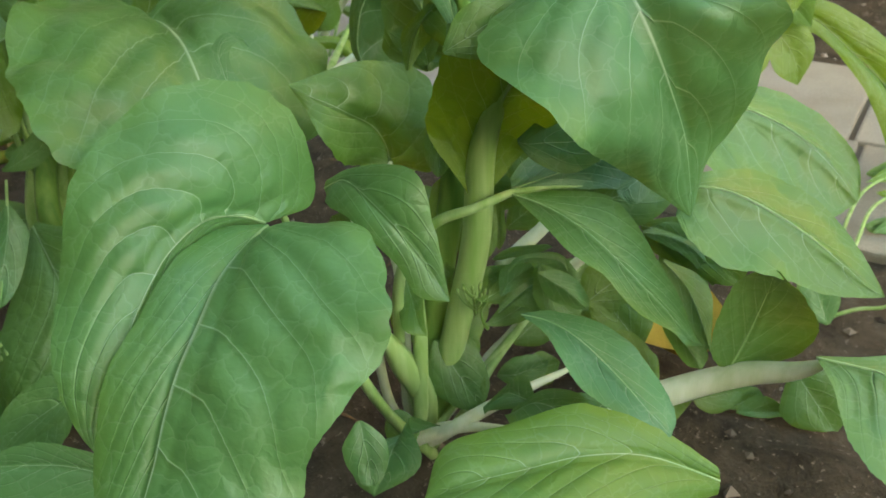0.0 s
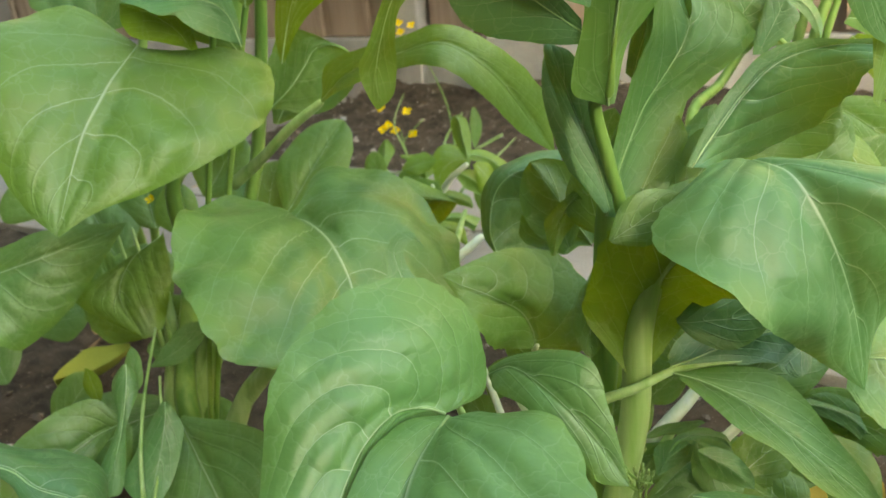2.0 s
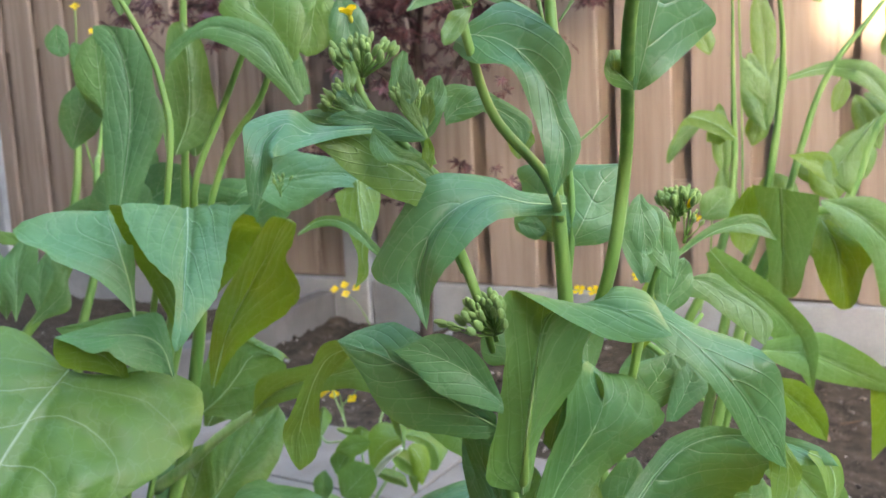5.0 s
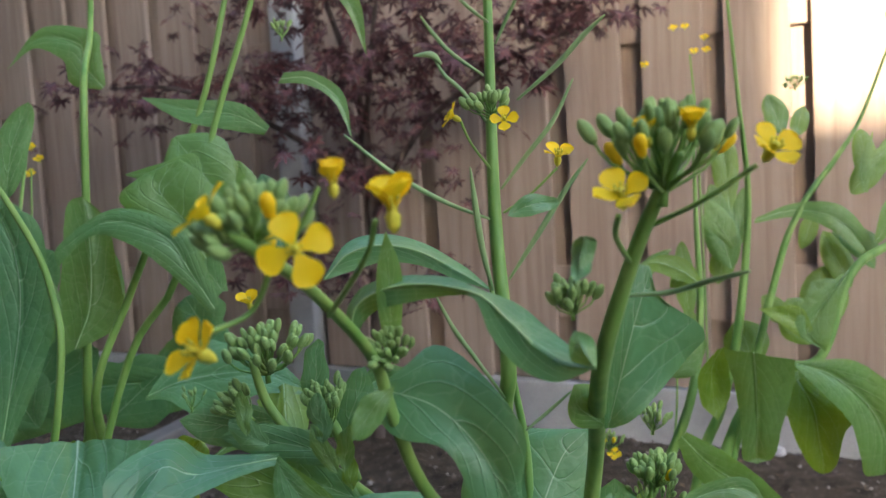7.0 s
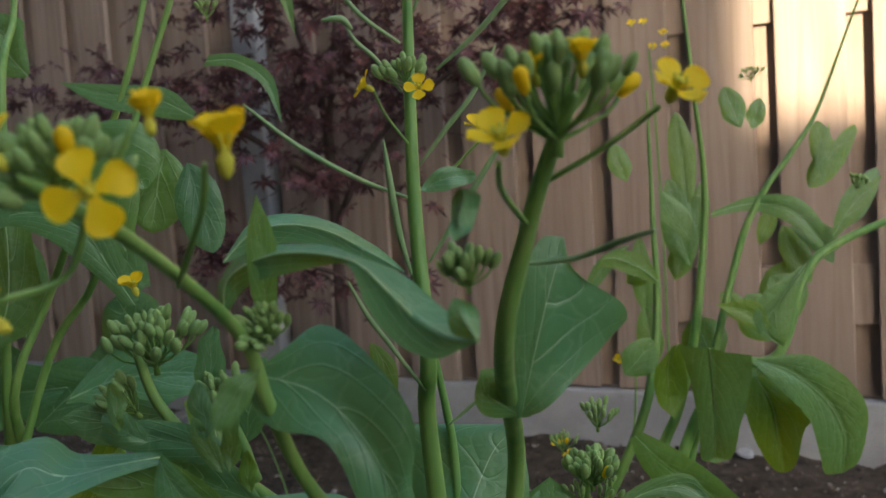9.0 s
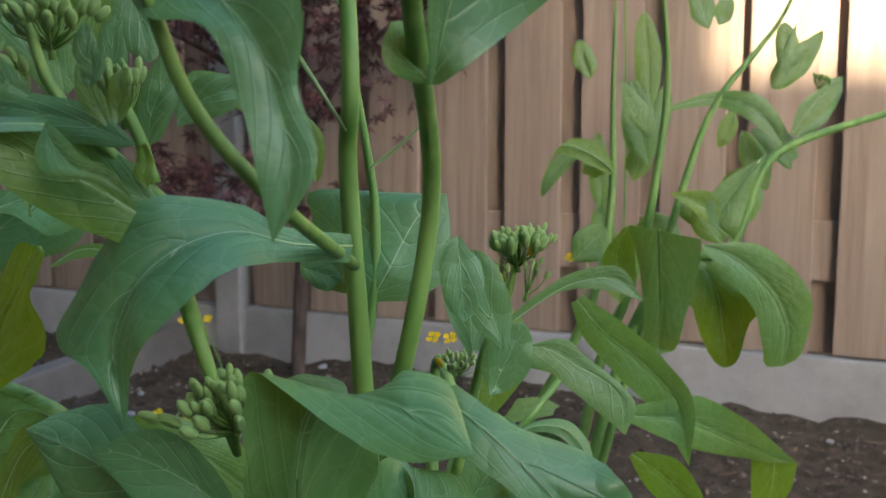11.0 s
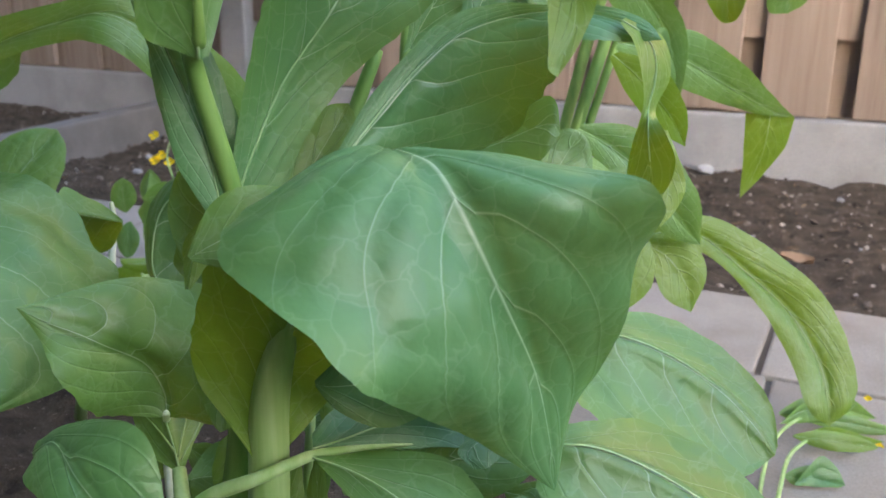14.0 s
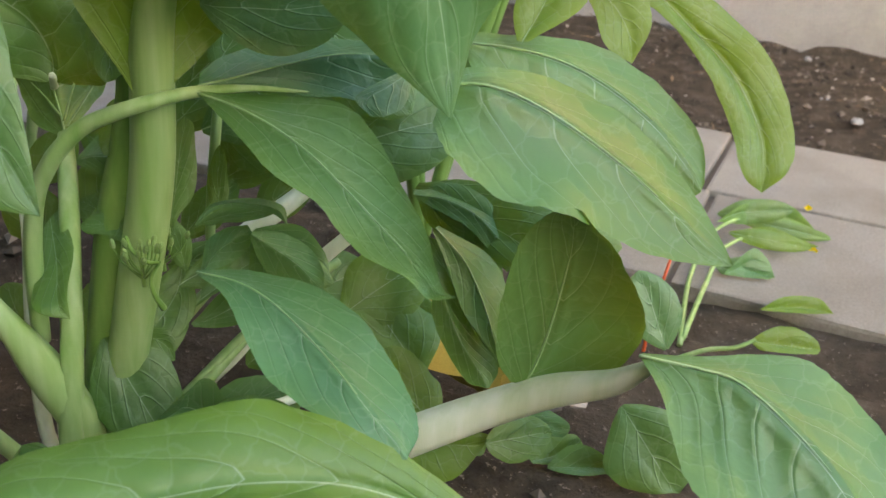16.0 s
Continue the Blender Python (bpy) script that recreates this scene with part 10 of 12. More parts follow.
stalk(main, "petiole", [(-.037, .039, .117, 0.0050), (-.028, .06, .127, 0.0054), (-.02, .079, .136, 0.0050), (-.012, .101, .149, 0.0040)], CREAM)
stalk(main, "pedicel", [(-.019, -.046, .16, 0.0008), (-.013, -.049, .156, 0.0009), (-.005, -.049, .153, 0.0009), (0, -.049, .154, 0.0007)], STEM)
stalk(main, "pedicel", [(-.001, -.046, .131, 0.0014), (-.003, -.049, .139, 0.0010), (-.004, -.049, .146, 0.0008), (-.001, -.047, .153, 0.0006)], STEM)
leaf(small, [(.351, -.483, .264, 0, -.001, -.003, 0, 0, .002), (.34, -.487, .267, -.011, .01, -.028, -.017, .016, .004), (.328, -.492, .269, -.01, .009, -.031, -.018, .016, .008), (.319, -.496, .27, -.011, .01, -.026, -.022, .016, .012), (.314, -.499, .268, .002, -.001, -.007, -.006, -.002, .004)], puff=0.1, yellowness=0.72, ribs=4)
stalk(small, "petiole", [(.326, -.471, .192, 0.0042), (.316, -.467, .203, 0.0034), (.307, -.454, .227, 0.0026), (.303, -.445, .249, 0.0020), (.301, -.444, .262, 0.0016)], CREAM)
stalk(small, "petiole", [(.328, -.47, .189, 0.0042), (.305, -.423, .195, 0.0036), (.279, -.367, .2, 0.0026), (.276, -.356, .205, 0.0020)], PALE)
leaf(main, [(-.073, -.155, .247, -.001, .001, -.003, .002, .008, -.001), (-.078, -.162, .253, -.004, .003, -.008, .007, .041, -.011), (-.083, -.172, .257, -.004, .004, -.011, .006, .057, .012), (-.085, -.181, .26, -.004, .006, -.012, -.007, .062, .038), (-.086, -.191, .259, -.003, .006, -.012, -.022, .055, .052), (-.087, -.201, .256, -.003, .006, -.012, -.037, .035, .055), (-.087, -.211, .252, -.003, .007, -.012, -.045, .019, .049), (-.086, -.221, .246, -.003, .007, -.011, -.046, .002, .035), (-.085, -.23, .24, -.003, .007, -.011, -.038, -.008, .018), (-.083, -.241, .232, -.003, .008, -.01, -.031, -.016, .003), (-.081, -.256, .217, -.002, .009, -.01, -.022, -.015, .001), (-.08, -.27, .201, -.002, .007, -.008, -.009, -.008, -.002), (-.077, -.28, .19, 0, 0, 0, 0, 0, 0)], puff=-0.22, yellowness=0.42, rib=0.002, ribs=8, ripple=0.7)
leaf(main, [(-.069, -.158, .248, -.002, -.001, .001, .003, .001, -.001), (-.065, -.176, .249, -.018, -.002, .003, .024, .016, .009), (-.06, -.203, .244, -.023, -.005, .007, .059, .042, .017), (-.053, -.227, .235, -.026, -.015, 0, .076, .045, .009), (-.05, -.246, .223, -.028, -.016, -.003, .078, .051, .007), (-.047, -.261, .209, -.027, -.015, -.004, .07, .047, .006), (-.044, -.274, .194, -.025, -.013, -.005, .059, .042, .006), (-.042, -.286, .181, -.02, -.01, -.005, .057, .038, .001), (-.039, -.296, .167, -.013, -.006, -.003, .046, .03, -.001), (-.034, -.303, .153, -.001, -.001, 0, .001, .001, 0)], puff=0.14, yellowness=0.44, ribs=7, ripple=0.8, rib=0.002)
leaf(left, [(.106, -.255, .208, -.002, -.002, -.001, .002, .001, 0), (.109, -.259, .2, -.011, -.002, -.003, 0, .007, -.002), (.112, -.265, .19, -.012, -.001, -.002, .002, .007, -.004), (.116, -.276, .171, -.003, -.002, 0, .003, .001, -.001), (.118, -.29, .15, -.011, -.003, -.005, .002, .006, -.006), (.118, -.302, .134, -.011, -.005, -.004, .006, .007, -.005), (.118, -.306, .128, -.001, -.001, 0, .001, .001, 0)], puff=0.3, yellowness=0.35, ribs=5)
leaf(left, [(.118, -.239, .17, -.002, -.001, 0, .002, .001, 0), (.121, -.245, .158, -.014, -.005, -.005, .007, .009, -.006), (.124, -.255, .142, -.019, -.009, -.005, .007, .014, 0), (.126, -.267, .124, -.021, -.012, -.003, .008, .011, -.002), (.127, -.276, .112, -.008, -.007, -.002, .008, .005, -.001), (.127, -.281, .105, -.001, -.001, 0, .001, .001, 0)], puff=0.15, yellowness=0.3, ribs=5)
leaf(left, [(.145, -.344, .091, -.001, 0, .001, .001, 0, -.001), (.157, -.34, .085, -.006, .01, .003, -.002, -.01, -.012), (.171, -.337, .075, -.005, .012, .005, -.004, -.012, -.011), (.184, -.338, .061, -.001, .004, .006, -.003, -.004, -.002)], puff=0.15, yellowness=0.7, ribs=4)
leaf(left, [(.175, -.357, .065, 0, .001, .001, .001, -.001, -.001), (.184, -.351, .064, -.004, .003, 0, .001, -.002, -.003), (.198, -.342, .062, 0, .001, .001, 0, 0, -.001)], puff=0.1, yellowness=0.2, ribs=3)
stalk(left, "petiole", [(.069, -.198, .203, 0.0010), (.096, -.24, .171, 0.0013), (.116, -.268, .142, 0.0016), (.139, -.294, .105, 0.0019), (.153, -.325, .07, 0.0024), (.16, -.346, .046, 0.0028), (.169, -.363, .014, 0.0030)], PALE)
stalk(left, "petiole", [(.082, -.214, .17, 0.0010), (.111, -.244, .142, 0.0012), (.134, -.278, .113, 0.0012)], PALE)
stalk(left, "petiole", [(.113, -.311, .127, 0.0011), (.122, -.316, .112, 0.0016), (.133, -.323, .092, 0.0018), (.138, -.329, .07, 0.0018), (.142, -.343, 0, 0.0018)], PALE)
stalk(left, "petiole", [(.157, -.334, .035, 0.0018), (.163, -.343, .017, 0.0020), (.169, -.352, 0, 0.0020)], PALE)
leaf(main, [(-.068, -.067, .648, 0, 0, .001, .001, 0, 0), (-.059, -.061, .658, -.006, .008, .004, .005, .002, -.006), (-.046, -.055, .661, -.006, .011, .004, .003, .001, -.007), (-.031, -.048, .657, -.004, .012, .003, .001, 0, -.006), (-.017, -.042, .648, -.002, .008, .003, -.001, -.001, -.003), (-.006, -.037, .64, 0, 0, .001, 0, 0, 0)], puff=0.15, yellowness=0.12, ribs=6)
leaf(main, [(-.002, -.147, .642, -.001, 0, .001, .001, 0, 0), (0, -.148, .65, -.004, .002, 0, .004, .002, -.002), (.007, -.149, .655, -.005, .004, .002, .004, .001, -.004), (.018, -.149, .658, -.004, .005, .002, .003, .001, -.005), (.031, -.15, .658, -.001, .005, .002, .002, .001, -.003), (.044, -.153, .656, 0, .003, .001, -.001, -.001, -.001), (.052, -.154, .65, .001, .007, .003, -.004, -.002, -.004), (.06, -.156, .644, .002, .008, .003, -.004, -.002, -.006), (.068, -.158, .64, .003, .006, .002, -.002, -.002, -.005), (.074, -.16, .639, .001, .001, .002, -.001, -.001, -.002), (.078, -.16, .639, 0, 0, 0, 0, 0, 0)], puff=0.12, yellowness=0.12, ribs=7)
leaf(main, [(.077, -.161, .672, -.001, 0, 0, .001, .001, 0), (.077, -.161, .67, -.004, .002, 0, .002, .006, 0), (.076, -.162, .666, -.003, .002, 0, .002, .005, -.001), (.076, -.162, .663, -.002, -.001, 0, .002, .001, 0), (.075, -.163, .661, 0, 0, 0, 0, 0, 0)], puff=-0.2, yellowness=0.1, ribs=4)
leaf(main, [(.079, -.162, .639, 0, 0, .001, 0, 0, -.001), (.077, -.163, .643, -.004, .001, -.002, .001, .004, .002), (.075, -.163, .647, -.002, -.001, -.001, .002, .001, .001), (.074, -.163, .649, 0, 0, 0, 0, 0, 0)], puff=0.1, yellowness=0.25, ribs=4)
leaf(main, [(-.037, -.02, .315, -.001, 0, 0, .006, .002, -.001), (-.034, -.014, .333, -.001, -.005, .003, .014, .01, -.002), (-.028, -.005, .357, -.002, -.01, .009, .014, .013, -.003), (-.021, .004, .378, -.002, -.019, .012, .021, .016, -.001), (-.012, .012, .394, -.004, -.028, .014, .03, .018, .001), (-.005, .018, .407, -.002, -.035, .019, .037, .017, .003), (-.001, .022, .42, -.003, -.037, .02, .027, .015, .003), (-.001, .024, .43, -.004, -.031, .02, .014, .012, .005), (-.003, .025, .44, -.007, -.002, .006, .005, .002, -.001)], puff=0.16, yellowness=0.3, ribs=6, rib=0.0014)
leaf(main, [(-.087, -.01, .181, -.002, -.001, 0, .002, .001, 0), (-.095, -.004, .189, -.019, 0, -.007, .003, .013, -.001), (-.106, .003, .2, -.028, .001, -.002, .013, .023, .001), (-.116, .011, .214, -.033, .002, .003, .016, .026, .004), (-.126, .02, .227, -.035, .003, .006, .01, .022, .007), (-.136, .031, .247, -.003, -.001, .001, .004, .003, .002)], puff=0.1, yellowness=0.7, ribs=4, rib=0.002)
stalk(main, "side_rib", [(-.088, -.009, .188, 0.00066), (-.091, .002, .203, 0.00054), (-.095, .016, .217, 0.00024)], PALE, 6)
stalk(main, "side_rib", [(-.091, -.008, .19, 0.00060), (-.104, -.004, .196, 0.00048), (-.115, -.001, .2, 0.00024)], PALE, 6)
stalk(main, "side_rib", [(-.087, -.008, .186, 0.00054), (-.087, .005, .197, 0.00042), (-.087, .017, .208, 0.00018)], PALE, 6)
stalk(main, "side_rib", [(-.103, 0, .202, 0.00060), (-.114, .004, .211, 0.00048), (-.135, .01, .225, 0.00018)], PALE, 6)
stalk(main, "petiole", [(-.087, -.01, .182, 0.0034), (-.076, -.021, .17, 0.0042), (-.064, -.034, .15, 0.0046), (-.054, -.046, .129, 0.0048), (-.048, -.054, .106, 0.0050), (-.043, -.066, .054, 0.0052)], PALE)
leaf(main, [(.082, .043, .157, .001, .001, .001, -.001, -.001, -.001), (.098, .044, .143, .003, .016, .001, -.005, -.006, -.004), (.11, .041, .126, .004, .02, .004, -.007, -.008, -.001), (.118, .037, .113, .001, .013, .002, -.004, -.004, 0), (.124, .034, .102, 0, 0, .001, 0, 0, 0)], puff=0.15, yellowness=0.55, ribs=4)
leaf(main, [(.086, .041, .136, .003, .002, .001, -.002, -.001, -.002), (.094, .037, .12, .005, .007, 0, -.007, -.001, -.005), (.104, .034, .106, .006, .008, .001, -.007, -.001, -.006), (.115, .033, .094, .006, .007, .002, -.006, -.002, -.005), (.119, .032, .088, .001, .001, 0, -.001, 0, 0)], puff=0.12, yellowness=0.45, ribs=5)
leaf(main, [(.061, .061, .163, 0, .001, .002, .001, 0, -.001), (.075, .067, .162, -.002, .01, .002, 0, -.003, -.006), (.091, .071, .156, .001, .011, .003, -.002, -.004, -.006), (.105, .071, .145, .002, .009, .003, -.003, -.004, -.005), (.113, .069, .134, .001, .002, .003, -.002, -.002, -.002)], puff=0.12, yellowness=0.45, ribs=5)
stalk(main, "stem", [(-.062, -.035, -.01, 0.0110), (-.059, -.030, .041, 0.0105), (-.054, -.016, .141, 0.0098), (-.05, 0, .207, 0.0092), (-.044, .004, .322, 0.0080), (-.02, .014, .414, 0.0046), (-.012, -.004, .494, 0.0043), (-.015, -.008, .574, 0.0038), (-.007, -.019, .605, 0.0035), (-.015, -.007, .67, 0.0029), (-.021, .01, .754, 0.0022), (-.026, .025, .815, 0.0017)])
stalk(main, "branch", [(-.016, .012, .451, 0.0034), (.024, -.036, .505, 0.0034), (.037, -.04, .569, 0.0032), (.064, -.112, .626, 0.0028), (.079, -.129, .66, 0.0022), (.089, -.139, .678, 0.0019), (.097, -.145, .69, 0.0014)])
stalk(main, "branch", [(-.009, -.014, .536, 0.0024), (.028, -.118, .566, 0.0022), (.015, -.136, .591, 0.0020), (.011, -.147, .617, 0.0019), (.009, -.154, .638, 0.0018), (.015, -.19, .663, 0.0016), (.021, -.215, .674, 0.0015), (.022, -.225, .679, 0.0010)])
stalk(main, "branch", [(-.043, -.077, .559, 0.0025), (-.059, -.097, .585, 0.0021), (-.071, -.104, .603, 0.0019), (-.075, -.107, .62, 0.0016)])
stalk(main, "branch", [(-.047, -.084, .57, 0.0025), (-.051, -.086, .586, 0.0022), (-.056, -.089, .599, 0.0019)])
stalk(main, "branch", [(-.013, -.002, .489, 0.0021), (-.011, .005, .521, 0.0020), (-.013, .011, .554, 0.0019), (-.018, .012, .585, 0.0017), (-.024, .011, .617, 0.0015), (-.029, .014, .636, 0.0010)])
stalk(main, "branch", [(-.032, -.081, .517, 0.0031), (-.039, -.081, .535, 0.0031), (-.026, -.085, .51, 0.0025), (-.024, -.073, .477, 0.0019)])
stalk(main, "branch", [(.007, .052, .43, 0.0028), (.014, .05, .458, 0.0025), (.023, .049, .493, 0.0022), (.033, .05, .516, 0.0015), (.036, .05, .533, 0.0010)])
stalk(main, "branch", [(-.025, -.024, .32, 0.0040), (-.031, -.029, .353, 0.0040), (-.035, -.036, .386, 0.0037), (-.021, -.048, .396, 0.0025), (-.017, -.052, .414, 0.0015), (-.01, -.059, .441, 0.0009), (0, -.071, .467, 0.0005)])
stalk(main, "branch", [(-.027, .05, .322, 0.0040), (-.023, .061, .355, 0.0037), (-.017, .072, .382, 0.0031)])
stalk(main, "petiole", [(-.058, -.035, -.01, 0.0092), (-.036, -.030, .10, 0.0094), (-.020, -.027, .18, 0.0094), (-.016, -.025, .244, 0.0084), (-.004, -.024, .281, 0.0050), (.012, -.027, .303, 0.0037), (.031, -.027, .326, 0.0022), (.044, -.02, .347, 0.0009)], PALE)
stalk(main, "petiole", [(-.063, -.057, .102, 0.0040), (-.062, -.057, .137, 0.0040), (-.059, -.057, .159, 0.0038), (-.053, -.058, .176, 0.0037), (-.047, -.057, .187, 0.0036), (-.041, -.055, .196, 0.0035), (-.03, -.051, .207, 0.0033), (-.012, -.045, .216, 0.0030), (-.001, -.032, .22, 0.0027), (.005, -.023, .221, 0.0023), (.022, -.012, .223, 0.0013), (.04, .004, .221, 0.0005)], PALE)
stalk(main, "petiole", [(.035, .009, .017, 0.0102), (.064, .014, .039, 0.0100), (.092, .018, .061, 0.0098), (.121, .028, .079, 0.0090), (.149, .031, .097, 0.0080), (.176, .027, .113, 0.0060), (.192, .021, .13, 0.0028)], CREAM)
stalk(main, "petiole", [(-.062, -.035, -.01, 0.0090), (-.047, -.054, .057, 0.0090), (-.055, -.064, .091, 0.0090), (-.063, -.076, .123, 0.0050), (-.079, -.084, .146, 0.0043)], PALE)
stalk(main, "petiole", [(-.062, -.035, -.01, 0.0043), (-.066, -.047, .039, 0.0043), (-.077, -.03, .085, 0.0040), (-.097, -.006, .126, 0.0034), (-.152, .048, .138, 0.0028), (-.103, .001, .202, 0.0019)], CREAM)
stalk(main, "petiole", [(-.062, -.035, -.01, 0.0037), (-.087, -.04, .023, 0.0037), (-.108, -.025, .073, 0.0037), (-.123, -.008, .12, 0.0031), (-.14, .006, .139, 0.0028), (-.165, .028, .157, 0.0025)], CREAM)
stalk(main, "petiole", [(-.062, -.035, -.01, 0.0043), (-.037, .015, .043, 0.0043), (-.023, .031, .064, 0.0043), (-.004, .056, .099, 0.0040), (.022, .082, .13, 0.0037)], CREAM)
stalk(main, "petiole", [(-.062, -.035, -.01, 0.0037), (-.051, -.02, .058, 0.0037), (-.04, .012, .089, 0.0031), (-.023, .048, .124, 0.0031)], PALE)
stalk(main, "petiole", [(-.062, -.035, -.01, 0.0050), (-.026, -.063, .042, 0.0050), (-.003, -.039, .057, 0.0046), (.014, -.011, .061, 0.0034), (.035, .021, .065, 0.0015)], CREAM)
stalk(main, "petiole", [(-.062, -.035, -.01, 0.0050), (-.055, -.064, .019, 0.0050), (-.024, -.06, .045, 0.0050), (.011, -.05, .054, 0.0015)], CREAM)
stalk(main, "petiole", [(-.045, -.05, 0, 0.0043), (-.05, -.088, .064, 0.0037), (-.036, -.134, .14, 0.0034), (-.045, -.15, .2, 0.0031), (-.077, -.137, .241, 0.0019)], PALE)
stalk(main, "petiole", [(-.062, -.035, -.01, 0.0031), (-.03, -.041, .031, 0.0031), (-.02, .005, .063, 0.0031), (-.007, .047, .09, 0.0028), (.006, .081, .103, 0.0025)], PALE)
stalk(main, "petiole", [(-.062, -.035, -.01, 0.0031), (-.042, -.052, .025, 0.0031), (-.033, -.015, .047, 0.0025), (-.013, .02, .08, 0.0022)], PALE)
stalk(left, "stem", [(.02, -.145, -.01, 0.0108), (.025, -.154, .082, 0.0108), (.01, -.136, .123, 0.0099), (-.008, -.091, .202, 0.0090), (-.007, -.092, .284, 0.0072), (.023, -.054, .33, 0.0067), (.052, -.017, .477, 0.0063), (.067, -.023, .548, 0.0036), (.065, -.009, .663, 0.0031), (.062, .003, .769, 0.0028), (.015, .056, .824, 0.0025), (.007, .072, .913, 0.0020)])
stalk(left, "stem", [(.02, -.145, -.01, 0.0081), (.022, -.129, .08, 0.0081), (.009, -.09, .147, 0.0072), (.027, -.023, .277, 0.0063), (.052, 0, .449, 0.0054), (.089, -.035, .541, 0.0031), (.108, -.015, .607, 0.0029), (.133, -.014, .648, 0.0026), (.181, -.002, .742, 0.0022), (.196, .013, .813, 0.0020), (.208, .027, .883, 0.0017)])
stalk(left, "stem", [(.02, -.145, -.01, 0.0028), (.057, -.101, .241, 0.0028), (.113, -.036, .542, 0.0028), (.165, -.023, .624, 0.0026), (.19, .001, .73, 0.0023), (.21, .02, .804, 0.0020), (.226, .035, .87, 0.0017)])
stalk(left, "stem", [(.02, -.145, -.01, 0.0025), (.065, -.128, .242, 0.0025), (.132, -.103, .544, 0.0025), (.127, -.094, .626, 0.0023), (.111, -.107, .684, 0.0020), (.094, -.114, .707, 0.0017), (.076, -.12, .729, 0.0011)])
stalk(left, "petiole", [(.02, -.145, -.01, 0.0090), (.018, -.132, .08, 0.0090), (.031, -.113, .133, 0.0081), (.049, -.094, .183, 0.0072)], PALE)
stalk(left, "petiole", [(.02, -.145, -.01, 0.0081), (.06, -.132, .078, 0.0081), (.082, -.124, .108, 0.0072), (.104, -.119, .133, 0.0063)], PALE)
stalk(left, "petiole", [(.01, -.038, .268, 0.0063), (.047, -.029, .295, 0.0049), (.081, -.022, .323, 0.0045), (.107, -.009, .342, 0.0036)], PALE)
stalk(right, "stem", [(-.01, 0, -.01, 0.0056), (-.018, -.041, .133, 0.0056), (-.03, -.103, .272, 0.0056), (-.046, -.09, .346, 0.0048), (-.051, -.07, .42, 0.0040), (-.013, -.125, .409, 0.0040)])
stalk(right, "stem", [(-.01, 0, -.01, 0.0056), (-.032, .015, .129, 0.0056), (-.064, .038, .263, 0.0056), (-.046, .103, .301, 0.0052), (.013, .136, .426, 0.0048), (.025, .174, .52, 0.0040), (.02, .197, .631, 0.0024), (.015, .219, .744, 0.0011)])
stalk(right, "stem", [(-.01, 0, -.01, 0.0052), (.005, .053, .175, 0.0052), (.027, .132, .378, 0.0052), (.047, .154, .442, 0.0048), (.062, .18, .521, 0.0044), (.07, .209, .641, 0.0032), (.065, .201, .74, 0.0021), (.056, .207, .842, 0.0016), (.052, .21, .888, 0.0013)])
stalk(right, "stem", [(-.01, 0, -.01, 0.0056), (.014, .049, .181, 0.0056), (.051, .123, .392, 0.0056), (.092, .159, .476, 0.0052), (.137, .177, .491, 0.0048), (.162, .208, .565, 0.0044), (.194, .237, .592, 0.0040), (.268, .295, .619, 0.0032)])
stalk(right, "stem", [(-.01, 0, -.01, 0.0036), (.031, .074, .243, 0.0036), (.092, .186, .548, 0.0036), (.117, .218, .63, 0.0032), (.149, .249, .68, 0.0027), (.172, .275, .72, 0.0019), (.201, .301, .8, 0.0013), (.218, .315, .845, 0.0010)])
stalk(seedling, "petiole", [(.001, -.009, 0, 0.0022), (-.013, .105, .004, 0.0020), (-.008, .175, .022, 0.0018), (.018, .235, .024, 0.0014)], PALE)
stalk(seedling, "petiole", [(.001, .001, 0, 0.0022), (.002, .09, .009, 0.0020), (.005, .154, .016, 0.0018), (.023, .199, .018, 0.0014)], PALE)
stalk(seedling, "petiole", [(-.002, -.038, 0, 0.0018), (.021, -.029, .012, 0.0018), (.039, -.026, .018, 0.0016), (.05, -.021, .025, 0.0012)], PALE)
stalk(small, "petiole", [(.306, -.47, .173, 0.0042), (.319, -.457, .191, 0.0042), (.326, -.439, .199, 0.0040), (.333, -.421, .207, 0.0036)], CREAM)
stalk(small, "petiole", [(.041, -.134, .059, 0.0062), (.06, -.14, .087, 0.0058), (.08, -.144, .114, 0.0052), (.103, -.146, .142, 0.0046), (.125, -.15, .166, 0.0040), (.15, -.153, .185, 0.0030)], CREAM)
stalk(small, "petiole", [(-.057, .004, 0, 0.0020), (-.057, .01, .057, 0.0018), (-.087, .043, .121, 0.0014), (-.13, .073, .168, 0.0011), (-.129, .104, .209, 0.0008)], PALE)
stalk(small, "petiole", [(-.048, .007, 0, 0.0025), (-.022, .012, .07, 0.0020), (-.027, .066, .148, 0.0016), (-.009, .092, .185, 0.0012)], PALE)
stalk(small, "petiole", [(-.03, .013, 0, 0.0025), (.032, .032, .097, 0.0022), (.066, .066, .128, 0.0016), (.086, .088, .151, 0.0010)], PALE)
stalk(small, "petiole", [(.104, -.329, -.01, 0.0060), (.134, -.329, .095, 0.0060), (.104, -.293, .112, 0.0055), (.069, -.256, .138, 0.0040)], PALE)
stalk(small, "petiole", [(.11, -.304, -.01, 0.0050), (.14, -.304, .092, 0.0050), (.126, -.262, .105, 0.0045), (.109, -.219, .12, 0.0035)], PALE)
stalk(far, "stem", [(.05, -.07, -.01, 0.0060), (.064, -.093, .159, 0.0060), (.086, -.128, .338, 0.0060), (.105, -.099, .402, 0.0060), (.121, -.058, .519, 0.0050), (.115, -.037, .611, 0.0040)])
